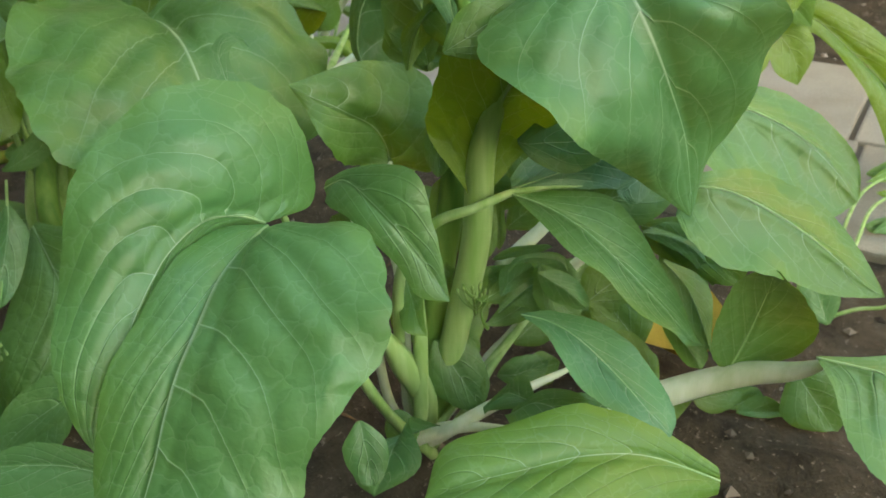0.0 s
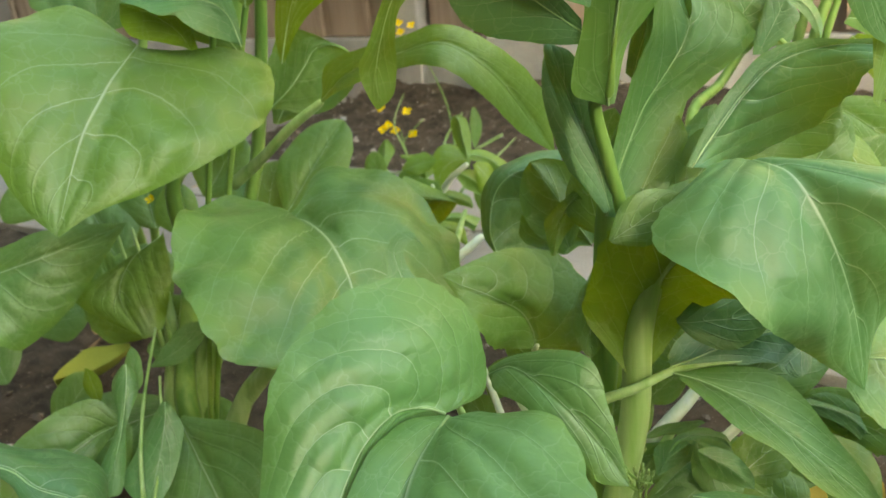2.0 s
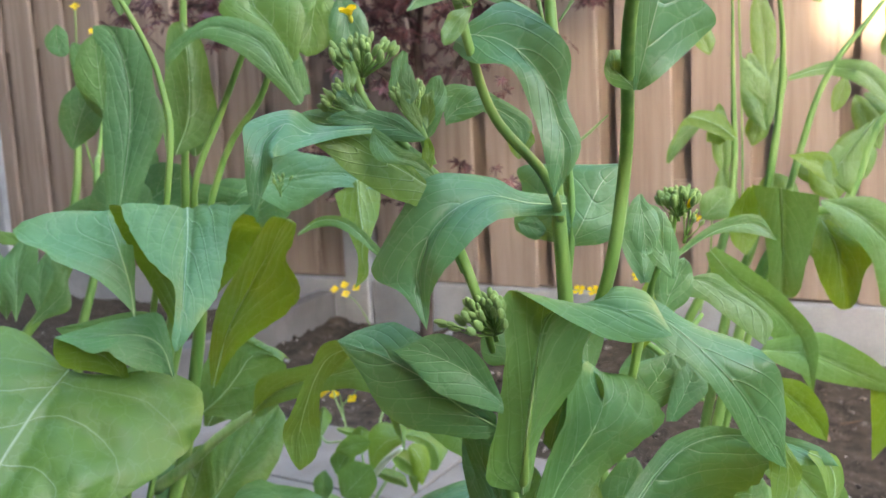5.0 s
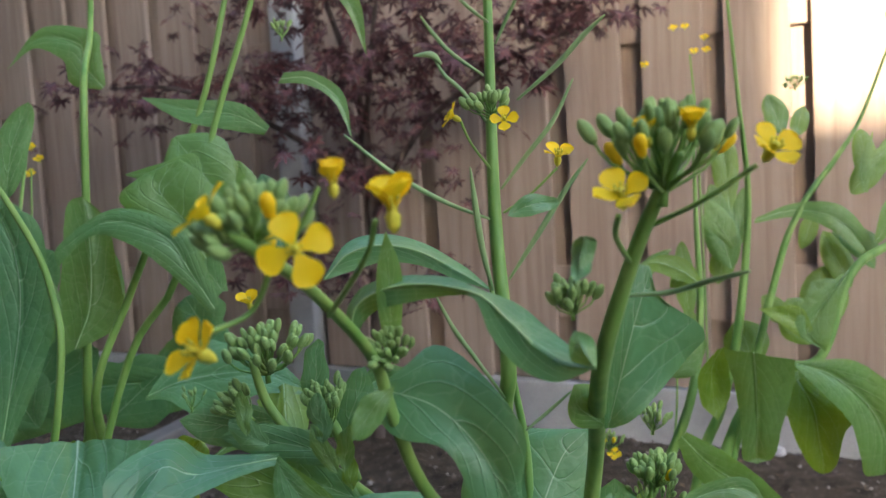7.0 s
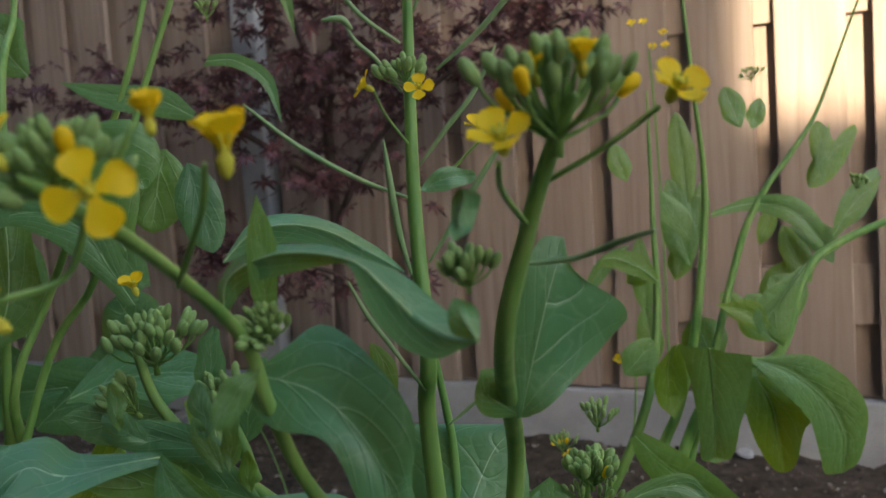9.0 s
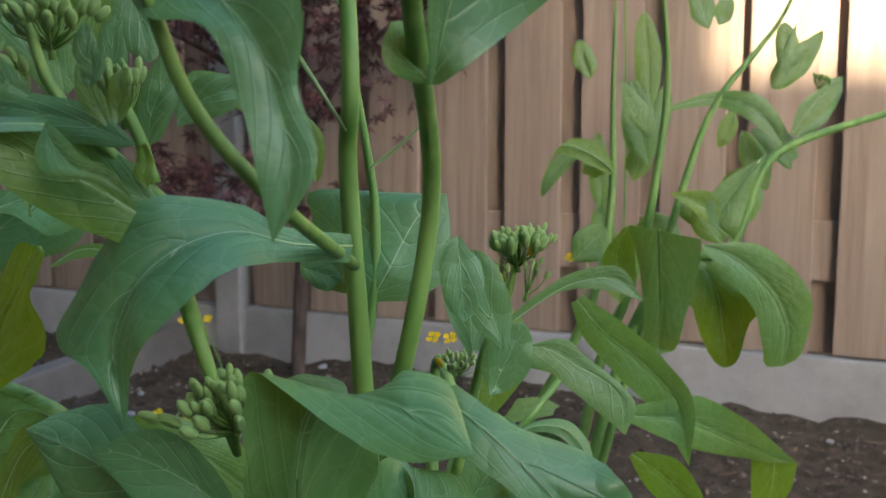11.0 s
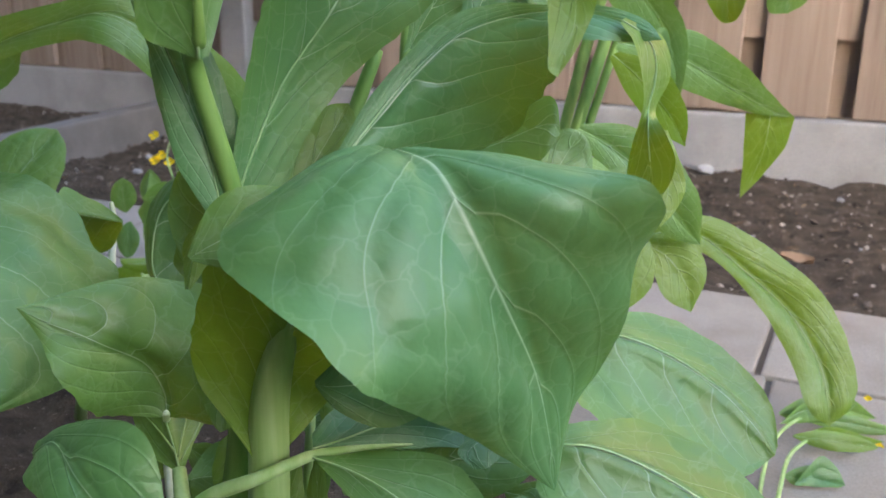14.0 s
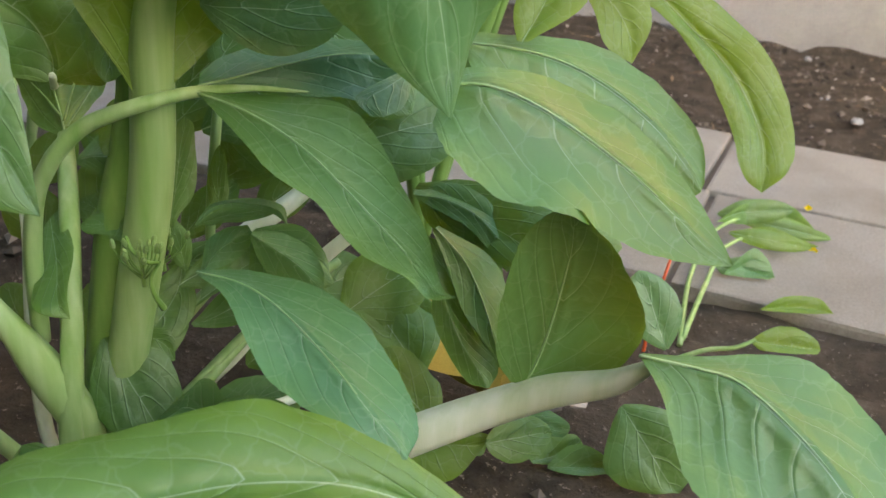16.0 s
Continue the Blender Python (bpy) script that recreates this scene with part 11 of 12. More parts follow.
stalk(far, "stem", [(.05, -.07, -.01, 0.0060), (.071, -.066, .159, 0.0060), (.103, -.059, .339, 0.0060), (.109, -.029, .434, 0.0050), (.097, -.002, .559, 0.0040), (.035, .055, .584, 0.0030), (.007, .114, .74, 0.0020)])
stalk(left, "petiole", [(.02, -.145, -.01, 0.0099), (.016, -.144, .068, 0.0099), (.015, -.123, .114, 0.0090), (.026, -.11, .154, 0.0063)], PALE)
stalk(left, "petiole", [(.02, -.145, -.01, 0.0090), (.063, -.141, .066, 0.0090), (.076, -.126, .105, 0.0081), (.099, -.111, .134, 0.0054)], PALE)
stalk(left, "petiole", [(.02, -.145, -.01, 0.0081), (0, -.153, .072, 0.0081), (-.009, -.131, .131, 0.0072), (-.022, -.116, .181, 0.0045)], PALE)
stalk(left, "petiole", [(.02, -.145, -.01, 0.0023), (-.013, -.141, .17, 0.0023), (-.039, -.136, .216, 0.0020), (-.051, -.131, .243, 0.0014)], PALE)
stalk(left, "petiole", [(.02, -.145, -.01, 0.0023), (-.008, -.134, .177, 0.0023), (-.028, -.128, .219, 0.0020), (-.04, -.122, .246, 0.0014)], PALE)


POD = stem_material("seed_pod_skin", (0.13, 0.26, 0.10), (0.24, 0.36, 0.16))


# ---- flowers and buds ----
def lathe(profile, sides):
    bm = bmesh.new()
    rings = [[bm.verts.new((r * math.cos(2 * math.pi * k / sides), r * math.sin(2 * math.pi * k / sides), z)) for k in range(sides)] for z, r in profile]
    for a, b in zip(rings, rings[1:]):
        for k in range(sides):
            bm.faces.new((a[k], a[(k + 1) % sides], b[(k + 1) % sides], b[k]))
    bm.faces.new(list(reversed(rings[0])))
    bm.faces.new(rings[-1])
    return bm


def shared_mesh(name, bm, mat):
    me = bpy.data.meshes.new(name)
    bm.to_mesh(me)
    bm.free()
    for p in me.polygons:
        p.use_smooth = True
    me.materials.append(mat)
    return me


BUD_MESH = shared_mesh("bud", lathe([(0, 0.07), (0.10, 0.17), (0.32, 0.235), (0.62, 0.235), (0.84, 0.175), (0.96, 0.09), (1.0, 0.02)], 8), BUD)
YELLOW_BUD = shared_mesh("bud", lathe([(0, 0.07), (0.15, 0.17), (0.4, 0.22), (0.7, 0.25), (0.9, 0.19), (1.0, 0.06)], 7), PETAL)


def petal_mesh():
    bm = bmesh.new()
    grid = []
    shape = ((0, 0.10), (0.2, 0.12), (0.38, 0.22), (0.55, 0.37), (0.72, 0.43), (0.88, 0.37), (0.97, 0.20), (1.0, 0.05))
    for s, w in shape:
        line = []
        for k in range(-2, 3):
            c = k / 2
            line.append(bm.verts.new((c * w, s, -0.22 * s * s + 0.10 * c * c * s + 0.05 * math.sin(4 * s + c))))
        grid.append(line)
    for a, b in zip(grid, grid[1:]):
        for k in range(4):
            bm.faces.new((a[k], a[k + 1], b[k + 1], b[k]))
    return shared_mesh("petal", bm, PETAL)


PETAL_MESH = petal_mesh()


def facing(axis, roll=0.0):
    z = Vector(axis).normalized()
    return z.to_track_quat("Z", "Y").to_matrix().to_4x4() @ Matrix.Rotation(radians(roll), 4, "Z")


def flower(plant, at, axis, size, opened, roll):
    """A mustard flower: green cup with stamens, and four petals spread by the angle opened."""
    bm = lathe([(-0.45, 0.05), (-0.30, 0.16), (-0.05, 0.20), (0.10, 0.12), (0.30, 0.07), (0.42, 0.10)], 8)
    for k in range(6):
        a = 2 * math.pi * k / 6
        tube_into(bm, [(0.08 * math.cos(a), 0.08 * math.sin(a), 0), (0.16 * math.cos(a), 0.16 * math.sin(a), 0.3), (0.2 * math.cos(a), 0.2 * math.sin(a), 0.55)] and
                  [(0.08 * math.cos(a), 0.08 * math.sin(a), 0.0, 0.02), (0.16 * math.cos(a), 0.16 * math.sin(a), 0.28, 0.02), (0.2 * math.cos(a), 0.2 * math.sin(a), 0.5, 0.05)], sides=5, steps=1)
    ob = part("flower", bm, YOLK, plant)
    ob.matrix_local = Matrix.Translation(at) @ facing(axis, roll) @ Matrix.Scale(size, 4)
    for k in range(4):
        p = new("petal", PETAL_MESH)
        p.parent = ob
        w = noise.noise(Vector((at[0] * 300 + k * 7.1, at[1] * 300, 0)))
        p.matrix_local = Matrix.Rotation(math.pi / 2 * k + 0.15 * w, 4, "Z") @ Matrix.Rotation(radians(90 - opened + 14 * w), 4, "X") @ Matrix.Scale(1.0 + 0.1 * w, 4)


def bud_cluster(plant, at, axis, count, spread, length, bud, seed, yellow):
    """A raceme tip: small stalks fanned round the axis, each with its bud, the inner ones shortest."""
    rng = random.Random(seed)
    bm = bmesh.new()
    frame_m = facing(axis, seed * 31)
    ends = []
    tube_into(bm, [(0, 0, -0.15 * length, length * 0.07), (0, 0, 0.2 * length, length * 0.055), (0, 0, 0.5 * length, length * 0.03)], sides=6, steps=2)
    for i in range(count):
        f = math.sqrt((i + 0.5) / count)
        ang = i * 2.39996 + rng.uniform(-0.3, 0.3)
        tilt = radians(spread) * f * (0.75 + 0.45 * rng.random())
        d = Vector((math.sin(tilt) * math.cos(ang), math.sin(tilt) * math.sin(ang), math.cos(tilt)))
        foot = Vector((0, 0, length * 0.5 * (1 - f) * rng.uniform(0.7, 1.0)))
        long = length * (0.42 + 0.5 * f) * rng.uniform(0.75, 1.15)
        bend = Vector((d.x, d.y, 0)) * 0.2 * long
        tip = foot + d * long
        tube_into(bm, [(*foot, length * 0.030), (*(foot + d * long * 0.55 + bend), length * 0.020), (*tip, length * 0.024)], sides=5, steps=2)
        lean = Vector((rng.uniform(-0.3, 0.3), rng.uniform(-0.3, 0.3), 0.55))
        ends.append((tip, (d * 0.8 + lean).normalized(), bud * (0.55 + 0.5 * f + 0.2 * rng.random())))
    ob = part("raceme", bm, STEM, plant)
    ob.matrix_local = Matrix.Translation(at) @ frame_m
    for k, (tip, d, size) in enumerate(ends):
        b = new("bud", YELLOW_BUD if k >= count - yellow else BUD_MESH)
        b.parent = ob
        wide = size * rng.uniform(0.95, 1.2)
        b.matrix_local = Matrix.Translation(tip - d * size * 0.1) @ facing(d, k * 40) @ Matrix.Diagonal((wide, wide, size, 1))


YOLK = material("flower_heart", (0.55, 0.52, 0.05), 0.6, 0.3)[0]

bud_cluster(main, (.02, -.215, .676), (-0.25, -0.15, 0.95), 46, 82, 0.0120, 0.0054, 3, 2)
flower(main, (.038, -.225, .676), (0.6, -0.8, 0.1), 0.0078, 80, 20)
flower(main, (.019, -.228, .683), (-0.55, -0.45, 0.7), 0.0076, 60, 0)
flower(main, (.047, -.201, .681), (0.1, -0.2, 0.97), 0.0093, 22, 30)
flower(main, (.013, -.227, .654), (-0.3, -0.75, 0.5), 0.0085, 55, 45)
flower(main, (.038, -.21, .688), (0.1,-0.2,0.95), 0.0061, 15, 0)
stalk(main, "pedicel", [(.043, -.202, .68, 0.0007), (.036, -.196, .671, 0.0007), (.014, -.18, .655, 0.0007)], STEM, 6)
stalk(main, "pedicel", [(.009, -.222, .657, 0.0007), (.012, -.209, .66, 0.0007), (.02, -.21, .671, 0.0007)], STEM, 6)
stalk(main, "pedicel", [(.035, -.211, .688, 0.0006), (.029, -.212, .678, 0.0006), (.02, -.21, .672, 0.0006)], STEM, 6)
bud_cluster(main, (.092, -.141, .681), (0.12, -0.1, 0.98), 40, 60, 0.0220, 0.0062, 5, 3)
flower(main, (.118, -.14, .69), (0.5, -0.5, 0.6), 0.0078, 50, 10)
flower(main, (.088, -.165, .681), (0.1, -0.6, 0.7), 0.0078, 45, 30)
flower(main, (.102, -.153, .696), (0.1,-0.3,0.95), 0.0061, 18, 0)
flower(main, (.091, -.151, .695), (-0.1,-0.3,0.95), 0.0056, 16, 0)
stalk(main, "pedicel", [(.115, -.141, .687, 0.0007), (.102, -.14, .679, 0.0007), (.086, -.135, .672, 0.0007)], STEM, 6)
stalk(main, "pedicel", [(.087, -.165, .677, 0.0007), (.083, -.154, .671, 0.0007), (.08, -.131, .662, 0.0007)], STEM, 6)
stalk(main, "seed_pod", [(.076, -.126, .652, 0.0006), (.089, -.124, .653, 0.0008), (.101, -.129, .657, 0.0008), (.111, -.135, .66, 0.0005)], POD, 7)
bud_cluster(main, (-.01, -.017, .712), (0, -0.1, 1), 22, 70, 0.0110, 0.0056, 7, 0)
flower(main, (-.024, -.024, .713), (-0.7, -0.4, 0.5), 0.0068, 50, 0)
flower(main, (-.001, -.024, .71), (0.3, -0.7, 0.4), 0.0063, 60, 0)
flower(main, (.014, -.002, .693), (0.25, -0.3, 0.9), 0.0085, 42, 20)
stalk(main, "pedicel", [(.014, -.003, .689, 0.0006), (.002, -.006, .678, 0.0006), (-.009, -.009, .671, 0.0006)], STEM, 6)
stalk(main, "pedicel", [(-.023, -.022, .713, 0.0006), (-.02, -.018, .702, 0.0006), (-.015, -.011, .691, 0.0006)], STEM, 6)
stalk(main, "seed_pod", [(-.015, -.013, .668, 0.0006), (-.028, -.03, .677, 0.0010), (-.043, -.048, .691, 0.0010), (-.054, -.063, .706, 0.0005)], POD, 7)
stalk(main, "seed_pod", [(-.013, -.018, .637, 0.0006), (-.015, -.022, .654, 0.0014), (-.016, -.025, .674, 0.0014), (-.016, -.028, .69, 0.0005)], POD, 7)
stalk(main, "seed_pod", [(-.008, -.011, .641, 0.0006), (.004, -.007, .659, 0.0013), (.017, -.003, .679, 0.0013), (.026, 0, .691, 0.0005)], POD, 7)
stalk(main, "seed_pod", [(-.011, -.008, .681, 0.0006), (0, -.004, .695, 0.0011), (.011, .001, .709, 0.0011), (.019, .006, .726, 0.0005)], POD, 7)
stalk(main, "seed_pod", [(-.005, .001, .72, 0.0006), (.012, .007, .734, 0.0012), (.024, .01, .746, 0.0012), (.033, .011, .753, 0.0005)], POD, 7)
stalk(main, "seed_pod", [(-.019, -.003, .732, 0.0006), (-.029, -.014, .742, 0.0010), (-.034, -.02, .75, 0.0010), (-.037, -.025, .757, 0.0005)], POD, 7)
stalk(main, "seed_pod", [(-.018, .003, .756, 0.0006), (-.023, -.006, .762, 0.0009), (-.029, -.015, .771, 0.0005)], POD, 7)
stalk(main, "seed_pod", [(-.015, .003, .746, 0.0006), (-.008, .004, .759, 0.0009), (.001, 0, .77, 0.0005)], POD, 7)
stalk(main, "seed_pod", [(-.014, -.014, .711, 0.0006), (-.021, -.021, .724, 0.0009), (-.027, -.025, .731, 0.0009), (-.03, -.027, .737, 0.0005)], POD, 7)
stalk(main, "seed_pod", [(-.028, -.026, .736, 0.0006), (-.031, -.029, .74, 0.0015), (-.037, -.033, .74, 0.0005)], POD, 7)
stalk(main, "seed_pod", [(-.01, -.018, .589, 0.0006), (-.019, -.028, .609, 0.0010), (-.025, -.035, .623, 0.0010), (-.029, -.04, .636, 0.0005)], POD, 7)
stalk(main, "seed_pod", [(-.002, -.015, .574, 0.0006), (.006, -.01, .581, 0.0009), (.016, -.007, .59, 0.0005)], POD, 7)
bud_cluster(main, (-.076, -.098, .614), (0.05, -0.15, 0.98), 44, 62, 0.0190, 0.0064, 11, 0)
flower(main, (-.077, -.104, .643), (0, -0.4, 0.9), 0.0066, 35, 0)
bud_cluster(main, (-.082, -.103, .598), (-0.6, -0.2, 0.7), 26, 50, 0.0130, 0.0052, 13, 0)
bud_cluster(main, (-.055, -.088, .591), (0.02, -0.15, 0.98), 32, 36, 0.0180, 0.0054, 17, 0)
bud_cluster(main, (.012, -.146, .635), (0.05, -0.6, 0.7), 32, 65, 0.0085, 0.0042, 19, 0)
bud_cluster(main, (.061, -.126, .646), (0.0, -0.25, 0.95), 24, 50, 0.0090, 0.0048, 23, 0)
bud_cluster(main, (.038, .049, .53), (0, -0.1, 1), 44, 58, 0.0150, 0.0066, 29, 1)
bud_cluster(main, (.033, .048, .519), (-0.1, -0.1, 0.9), 8, 40, 0.0140, 0.0042, 31, 0)
bud_cluster(main, (.041, .051, .517), (0.25, -0.1, 0.9), 8, 30, 0.0160, 0.0040, 37, 0)
bud_cluster(main, (-.016, -.084, .486), (-0.15, -0.2, 0.95), 48, 58, 0.0190, 0.0070, 41, 0)
bud_cluster(main, (-.025, -.101, .493), (-0.9, -0.1, 0.2), 2, 20, 0.0100, 0.0060, 43, 0)
bud_cluster(main, (-.009, -.048, .143), (0, -0.1, 1), 14, 40, 0.0180, 0.0045, 47, 0)
bud_cluster(main, (-.031, -.012, .13), (0, -0.1, 1), 14, 40, 0.0200, 0.0040, 53, 0)
bud_cluster(left, (.101, -.11, .702), (-0.4, -0.1, 0.9), 14, 50, 0.0140, 0.0045, 59, 0)
bud_cluster(left, (.069, -.123, .74), (-0.6, -0.1, 0.7), 8, 40, 0.0120, 0.0045, 61, 0)
bud_cluster(left, (.163, -.303, .109), (0.4, -0.5, -0.3), 16, 50, 0.0140, 0.0045, 67, 0)
bud_cluster(left, (.173, -.348, .078), (0, -0.3, 0.9), 18, 60, 0.0080, 0.0040, 71, 0)
bud_cluster(left, (.201, -.055, .542), (0, 0, 1), 8, 40, 0.0140, 0.0045, 73, 0)
bud_cluster(left, (.244, .012, .783), (0, -0.1, 1), 10, 50, 0.0120, 0.0045, 79, 0)
flower(left, (-.073, -.076, .275), (0.2, -0.6, 0.7), 0.0057, 50, 0)
flower(left, (-.061, -.08, .259), (0.2, -0.6, 0.7), 0.0057, 50, 0)
flower(left, (-.011, -.056, .245), (0.2, -0.6, 0.7), 0.0057, 50, 0)
bud_cluster(right, (.113, .251, .755), (0, 0, 1), 16, 70, 0.0140, 0.0050, 83, 0)
bud_cluster(right, (.207, .248, .64), (0.2, 0, 1), 18, 50, 0.0130, 0.0054, 89, 0)
bud_cluster(right, (.036, -.233, .455), (0.1, -0.2, 0.9), 22, 60, 0.0140, 0.0054, 97, 1)
bud_cluster(right, (.068, -.196, .522), (0.1, -0.1, 1), 20, 50, 0.0150, 0.0054, 101, 0)
bud_cluster(right, (-.026, .014, .435), (0, 0, 1), 18, 60, 0.0150, 0.0054, 103, 1)
flower(right, (-.063, .096, .46), (0.1, -0.6, 0.7), 0.0075, 60, 875)
flower(right, (-.044, .089, .405), (0.1, -0.6, 0.7), 0.0075, 60, 900)
flower(right, (-.056, .087, .42), (0.1, -0.6, 0.7), 0.0075, 60, 878)
flower(right, (-.098, .064, .406), (0.1, -0.6, 0.7), 0.0075, 60, 785)
flower(right, (-.112, .057, .407), (0.1, -0.6, 0.7), 0.0075, 60, 755)
flower(right, (-.065, .509, .867), (0.1, -0.6, 0.7), 0.0075, 50, 1185)
flower(right, (-.051, .516, .868), (0.1, -0.6, 0.7), 0.0075, 50, 1205)
flower(right, (-.027, .527, .852), (0.1, -0.6, 0.7), 0.0075, 50, 1240)
flower(right, (-.025, .527, .835), (0.1, -0.6, 0.7), 0.0075, 50, 1244)
flower(right, (-.04, .519, .834), (0.1, -0.6, 0.7), 0.0075, 50, 1222)
flower(right, (-.1, .486, .819), (0.1, -0.6, 0.7), 0.0075, 50, 1135)
stalk(right, "pedicel", [(-.045, .516, .831, 0.0015), (-.039, .51, .746, 0.0015), (-.032, .496, .576, 0.0015), (-.018, .43, .418, 0.0015)], STEM, 6)
flower(right, (-.033, .241, .465), (0.1, -0.6, 0.7), 0.0075, 50, 1010)
flower(right, (-.012, .251, .466), (0.1, -0.6, 0.7), 0.0075, 50, 1048)
stalk(right, "pedicel", [(-.016, .248, .465, 0.0012), (-.011, .211, .41, 0.0012), (-.009, .163, .372, 0.0012)], STEM, 6)
flower(small, (-.17, .094, .188), (0.2, -0.6, 0.7), 0.0094, 50, 627)
flower(small, (-.131, .114, .179), (0.2, -0.6, 0.7), 0.0094, 50, 672)
flower(small, (-.163, .084, .153), (0.2, -0.6, 0.7), 0.0094, 50, 630)
flower(small, (-.145, .094, .15), (0.2, -0.6, 0.7), 0.0094, 50, 652)
flower(small, (-.118, .107, .142), (0.2, -0.6, 0.7), 0.0094, 50, 683)
flower(small, (-.156, .091, .159), (0.2, -0.6, 0.7), 0.0094, 50, 640)
flower(small, (-.245, .242, .298), (0.2, -0.6, 0.7), 0.0094, 50, 640)
flower(small, (-.23, .254, .305), (0.2, -0.6, 0.7), 0.0094, 50, 658)
flower(small, (-.211, .264, .299), (0.2, -0.6, 0.7), 0.0094, 50, 678)
flower(small, (-.226, .25, .289), (0.2, -0.6, 0.7), 0.0094, 50, 660)
stalk(small, "pedicel", [(-.227, .251, .291, 0.0012), (-.185, .241, .265, 0.0012), (-.077, .153, .191, 0.0012), (.002, .051, .126, 0.0012)], STEM, 6)
stalk(small, "pedicel", [(-.138, .099, .151, 0.0008), (-.126, .087, .135, 0.0008), (-.096, .053, .127, 0.0008)], STEM, 6)
stalk(small, "pedicel", [(-.107, .124, .166, 0.0008), (-.126, .087, .135, 0.0008), (-.096, .053, .127, 0.0008)], STEM, 6)
flower(far, (-.17, .198, .804), (0.4, -0.6, 0.7), 0.0091, 50, 15)
flower(far, (-.118, .22, .759), (0.4, -0.6, 0.7), 0.0091, 50, 85)
flower(far, (-.144, .207, .763), (0.4, -0.6, 0.7), 0.0091, 50, 50)
flower(far, (-.108, .224, .741), (0.4, -0.6, 0.7), 0.0091, 50, 100)
flower(far, (-.119, .216, .721), (0.4, -0.6, 0.7), 0.0091, 50, 85)
stalk(far, "pedicel", [(-.119, .217, .729, 0.0014), (-.1, .194, .63, 0.0014), (-.069, .164, .519, 0.0014)], STEM, 6)
stalk(far, "pedicel", [(-.17, .197, .8, 0.0014), (-.147, .169, .634, 0.0014), (-.097, .15, .521, 0.0014)], STEM, 6)
flower(seedling, (.065, .29, .022), (0, -0.5, 0.8), 0.0046, 40, 0)
flower(seedling, (.078, .236, 0), (0, -0.5, 0.8), 0.0052, 40, 0)



# ---- maple by the fence ----
def maple():
    tree_ob = thing("maple_tree", "small dark purple cut-leaf maple in front of the wooden fence", "tree", at=(-1.30, 2.02, 0))
    bark, tree, b = material("maple_bark", (0.08, 0.06, 0.055), 0.85, 0.2)
    n = noise_tex(tree, 60.0, 4.0, 0.6, stretch=(1, 1, 0.2))
    tree.links.new(ramp(tree, n, [(0.3, (0.045, 0.034, 0.030)), (0.7, (0.13, 0.105, 0.095))]), b.inputs["Base Color"])
    bump(tree, b, n, 0.5, 0.003)
    leafy, tree, b = material("purple_leaf", (0.07, 0.03, 0.035), 0.55, 0.3)
    geo = tree.nodes.new("ShaderNodeNewGeometry")
    tree.links.new(ramp(tree, geo.outputs["Random Per Island"], [(0.0, (0.055, 0.030, 0.036)), (0.7, (0.11, 0.050, 0.058)), (1.0, (0.16, 0.065, 0.065))]), b.inputs["Base Color"])
    rng = random.Random(7)
    limbs = [[(0, 0, -0.05, 0.020), (0.02, 0, 0.30, 0.018), (0.04, -0.02, 0.62, 0.015), (0.02, -0.02, 0.90, 0.011), (-0.08, -0.02, 1.20, 0.007)],
             [(0.04, -0.02, 0.58, 0.010), (0.20, -0.06, 0.78, 0.008), (0.42, -0.08, 0.92, 0.006), (0.66, -0.06, 1.00, 0.003)],
             [(0.02, -0.01, 0.68, 0.010), (-0.20, -0.10, 0.84, 0.008), (-0.50, -0.12, 0.96, 0.006), (-0.78, -0.08, 0.99, 0.003)],
             [(0.03, -0.01, 0.45, 0.008), (-0.10, -0.12, 0.52, 0.006), (-0.24, -0.16, 0.54, 0.003)],
             [(0.03, -0.01, 0.80, 0.008), (0.16, -0.16, 1.02, 0.006), (0.22, -0.18, 1.25, 0.003)]]
    for rows in limbs:
        stalk(tree_ob, "trunk" if rows is limbs[0] else "limb", rows, bark, 9)
    verts, faces = [], []

    def leaf_at(p, size):
        yaw, droop = rng.uniform(0, 6.28), rng.uniform(-1.1, -0.1)
        m = Matrix.Rotation(yaw, 3, "Z") @ Matrix.Rotation(droop, 3, "X") @ Matrix.Rotation(rng.uniform(-0.6, 0.6), 3, "Y")
        for k in range(7):
            a = radians(-126 + 42 * k)
            long = size * (1.0 - 0.13 * abs(k - 3)) * rng.uniform(0.85, 1.1)
            d, s = Vector((math.sin(a), math.cos(a), 0)), Vector((math.cos(a), -math.sin(a), 0))
            base = len(verts)
            w = size * 0.09
            for q in (Vector(), d * long * 0.35 + s * w, d * long * 0.7 + s * w * 0.8, d * long + Vector((0, 0, -0.15 * long)), d * long * 0.7 - s * w * 0.8, d * long * 0.35 - s * w):
                verts.append(tuple(p + m @ q))
            faces.append(tuple(range(base, base + 6)))

    sprays = [(-0.60, -0.10, 0.96, 0.30, 0.09, 150), (-0.15, -0.12, 0.93, 0.24, 0.12, 120), (0.15, -0.10, 0.92, 0.26, 0.17, 230), (0.40, -0.08, 0.97, 0.22, 0.10, 120), (0.62, -0.06, 1.02, 0.18, 0.05, 60),
              (0.0, -0.06, 1.18, 0.45, 0.10, 240), (-0.22, -0.14, 0.53, 0.12, 0.06, 60), (-0.02, -0.15, 0.46, 0.13, 0.07, 50), (0.10, -0.12, 0.70, 0.16, 0.08, 60), (0.25, -0.12, 0.44, 0.07, 0.05, 18)]
    for x, y, z, rx, rz, count in sprays:
        for _ in range(count):
            p = Vector((x + rng.gauss(0, rx * 0.55), y + rng.gauss(0, 0.09), z + rng.gauss(0, rz * 0.6)))
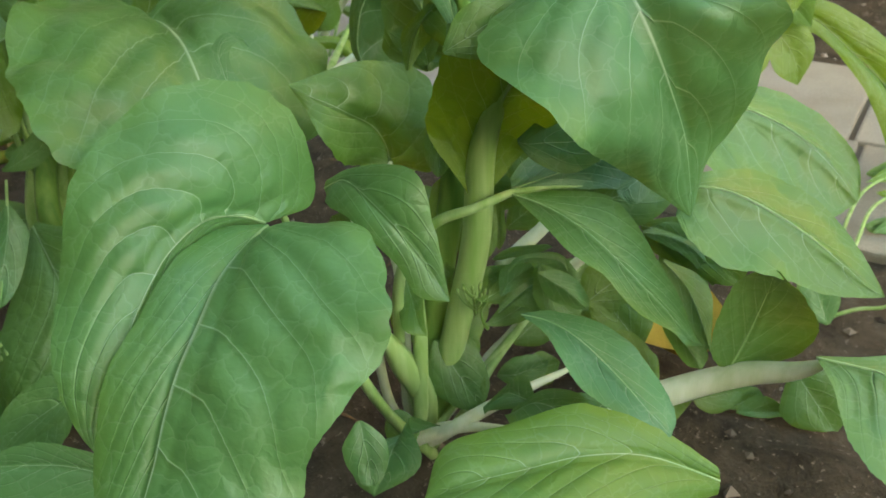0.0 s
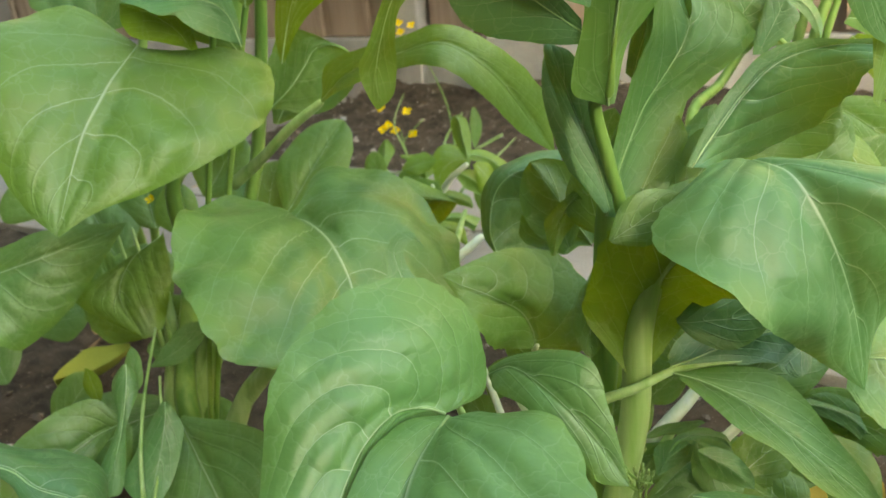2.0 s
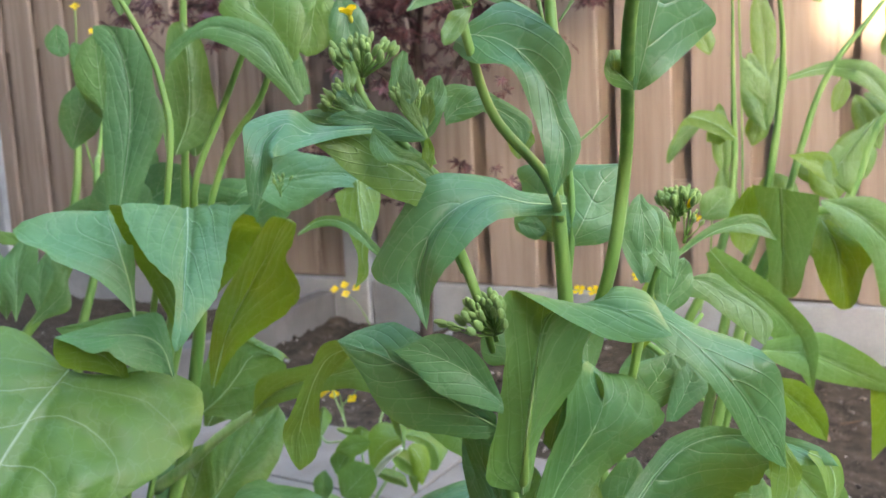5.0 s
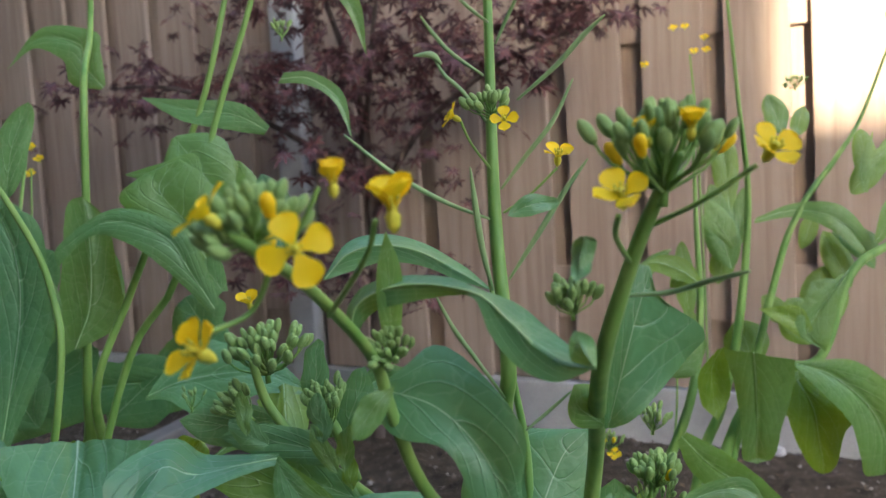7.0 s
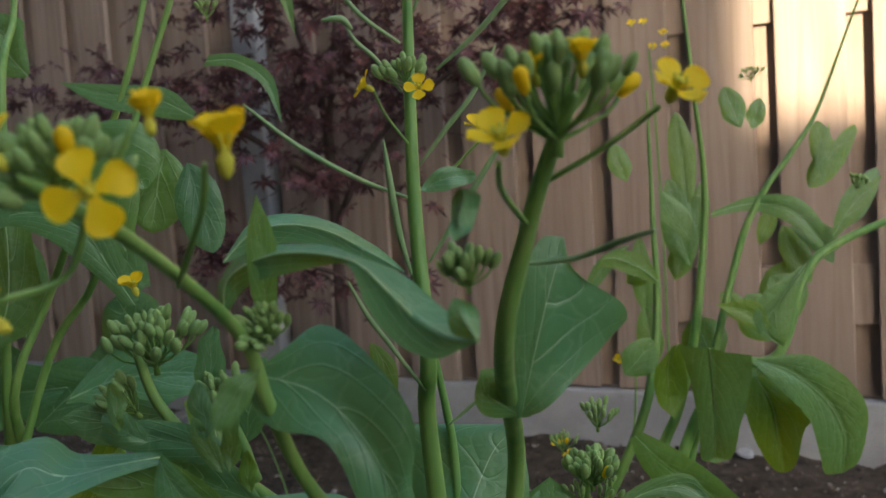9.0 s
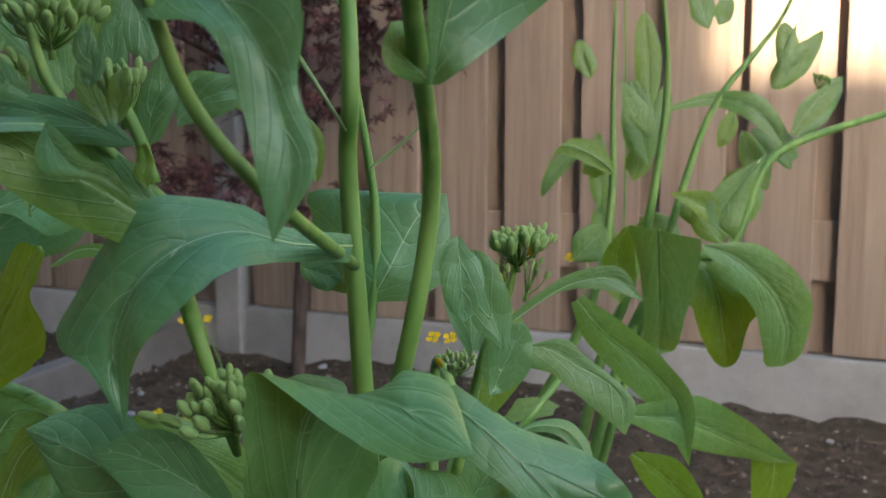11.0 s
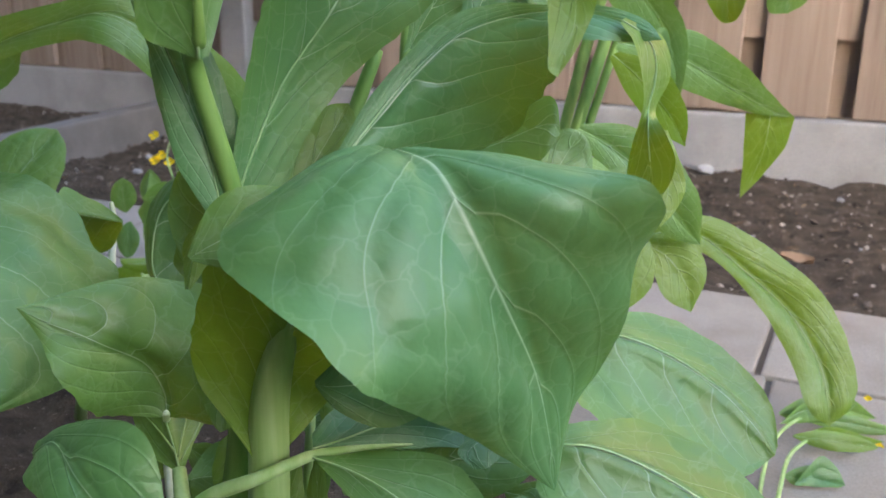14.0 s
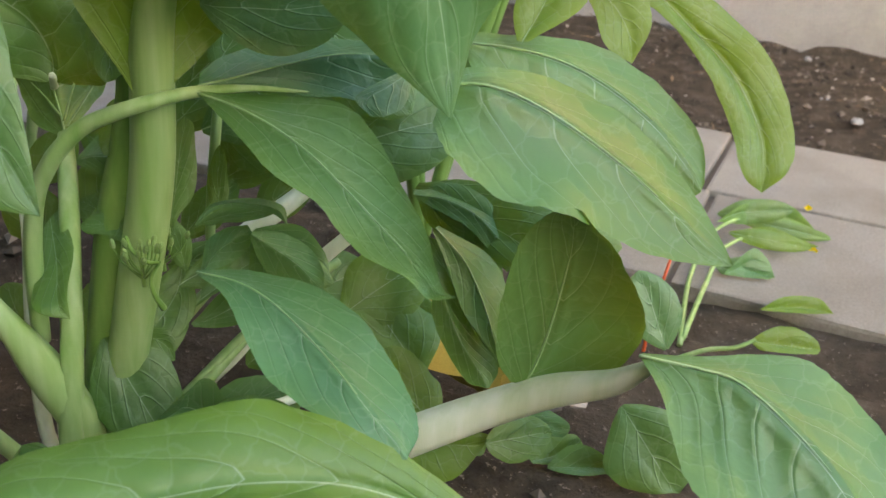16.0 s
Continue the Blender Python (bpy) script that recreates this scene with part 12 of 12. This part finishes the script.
            p.y = min(p.y, 0.16)
            leaf_at(p, rng.uniform(0.030, 0.052))
    me = bpy.data.meshes.new("crown")
    me.from_pydata(verts, [], faces)
    me.materials.append(leafy)
    ob = new("crown", me)
    ob.parent = tree_ob
    ob["label"] = "dark purple finely cut leaves"


maple()


# ---- bits on the soil ----
def litter():
    rng = random.Random(12)
    for name, label, category, colours, count, size in (("pebbles", "small pale stones and clods lying on the soil", "stones", ((0.04, 0.032, 0.026), (0.21, 0.175, 0.145), (0.50, 0.46, 0.42)), 5200, 0.0058),
                                                        ("straw_bits", "dry straw, bark chips and leaf scraps on the soil", "plant litter", ((0.13, 0.085, 0.05), (0.32, 0.22, 0.13), (0.42, 0.33, 0.22)), 620, 0.012)):
        mat, tree, b = material(name, colours[1], 0.85, 0.2)
        geo = tree.nodes.new("ShaderNodeNewGeometry")
        tree.links.new(ramp(tree, geo.outputs["Random Per Island"], list(zip((0.0, 0.88, 1.0), colours))), b.inputs["Base Color"])
        verts, faces = [], []
        for _ in range(count):
            x = rng.uniform(-2.6, 0.9)
            y = rng.choice((rng.uniform(1.37, 2.2), rng.uniform(1.37, 2.2), rng.uniform(1.37, 2.2), rng.uniform(0.1, 0.8)))
            p = Vector((x, y, 0))
            z = 0.020 * noise.noise(p * 3.1) + 0.016 * noise.noise(p * 11) + 0.011 * noise.noise(p * 31) - 0.008
            base = len(verts)
            s = size * rng.choice((0.5, 0.6, 0.8, 1.0, 1.0, 1.7 if rng.random() < 0.4 else 0.7))
            spin = Euler((rng.uniform(-0.4, 0.4), rng.uniform(-0.4, 0.4), rng.uniform(0, 6.28))).to_matrix()
            dims = (s, s * rng.uniform(0.6, 0.9), s * 0.6) if name == "pebbles" else (s * rng.uniform(0.6, 2.0), s * rng.uniform(0.08, 0.3), s * 0.06)
            for sx, sy, sz in ((1, 0, 0), (-1, 0, 0), (0, 1, 0), (0, -1, 0), (0, 0, 1), (0, 0, -1)):
                q = Vector((sx * dims[0], sy * dims[1], sz * dims[2])) * rng.uniform(0.75, 1.2)
                verts.append(tuple(Vector((x, y, z + dims[2] * 0.4)) + spin @ q))
            for a, bb, c in ((0, 2, 4), (2, 1, 4), (1, 3, 4), (3, 0, 4), (2, 0, 5), (1, 2, 5), (3, 1, 5), (0, 3, 5)):
                faces.append((base + a, base + bb, base + c))
        me = bpy.data.meshes.new(name)
        me.from_pydata(verts, [], faces)
        me.materials.append(mat)
        tagged(new(name, me), label, category, kind="stuff")


litter()


def dry_leaf(at, turn, size, colour, label):
    mat, tree, b = material("dry_leaf", colour, 0.8, 0.2)
    n = noise_tex(tree, 80.0, 4.0)
    tree.links.new(mixed(tree, n, colour, tuple(c * 0.45 for c in colour)), b.inputs["Base Color"])
    bm = bmesh.new()
    grid = []
    for i in range(9):
        s = i / 8
        w = math.sin(math.pi * min(1, s * 1.02 + 0.01)) ** 0.7 * 0.42
        grid.append([bm.verts.new(((k / 3) * w, s - 0.5, 0.10 + 0.16 * (k / 3) ** 2 + 0.10 * noise.noise(Vector((k * 0.8, s * 4, at[0] * 9))))) for k in range(-3, 4)])
    for a, c in zip(grid, grid[1:]):
        for k in range(6):
            bm.faces.new((a[k], a[k + 1], c[k + 1], c[k]))
    ob = part("dry_leaf", bm, mat)
    ob.matrix_world = pose(*at, 6, -5, turn) @ Matrix.Scale(size, 4)
    tagged(ob, label, "dead leaf", group="fallen leaves")


dry_leaf((-1.02, 0.59, 0.002), 70, 0.085, (0.50, 0.34, 0.13), "curled tan dead leaf lying on the soil")
dry_leaf((-0.95, 0.50, 0.0), -20, 0.095, (0.36, 0.42, 0.08), "yellowed wilted leaf lying on the soil")
dry_leaf((-0.13, 0.575, 0.03), 40, 0.10, (0.48, 0.36, 0.07), "orange-yellow withered leaf under the mustard plant")
dry_leaf((-0.065, 1.53, 0.0), 100, 0.05, (0.40, 0.27, 0.17), "brown dead leaf scrap on the bare soil")


def red_stick():
    mat = material("red_plastic", (0.62, 0.11, 0.04), 0.45, 0.4)[0]
    bm = bmesh.new()
    tube_into(bm, [(0, 0, -0.02, 0.0014), (0.001, 0.0, 0.03, 0.0014), (0.006, 0.002, 0.075, 0.0011)], sides=8, steps=2)
    ob = part("plant_stick", bm, mat)
    ob.location = (-0.045, 0.70, 0)
    tagged(ob, "thin orange-red plastic stick in the soil", "plant marker")


red_stick()


def stone(at, size, seed, label):
    bm = bmesh.new()
    bmesh.ops.create_icosphere(bm, subdivisions=3, radius=1.0)
    for v in bm.verts:
        v.co *= 1 + 0.35 * noise.noise(v.co * 1.3 + Vector((seed, 0, 0))) + 0.12 * noise.noise(v.co * 4)
        v.co.z *= 0.6
    ob = part("stone", bm, CONCRETE)
    ob.matrix_world = pose(*at, 0, 0, seed * 40) @ Matrix.Scale(size, 4)
    tagged(ob, label, "stone", group="loose stones")


for k, (x, y, s) in enumerate(((-0.31, 2.19, 0.020), (0.03, 1.66, 0.008), (-0.02, 2.02, 0.007), (-1.45, 1.58, 0.010), (-1.55, 1.72, 0.008), (-1.28, 2.12, 0.016), (0.08, 1.55, 0.009), (0.25, 1.9, 0.012))):
    stone((x, y, -0.002), s, k * 1.7, "small pale grey stone lying on the soil")
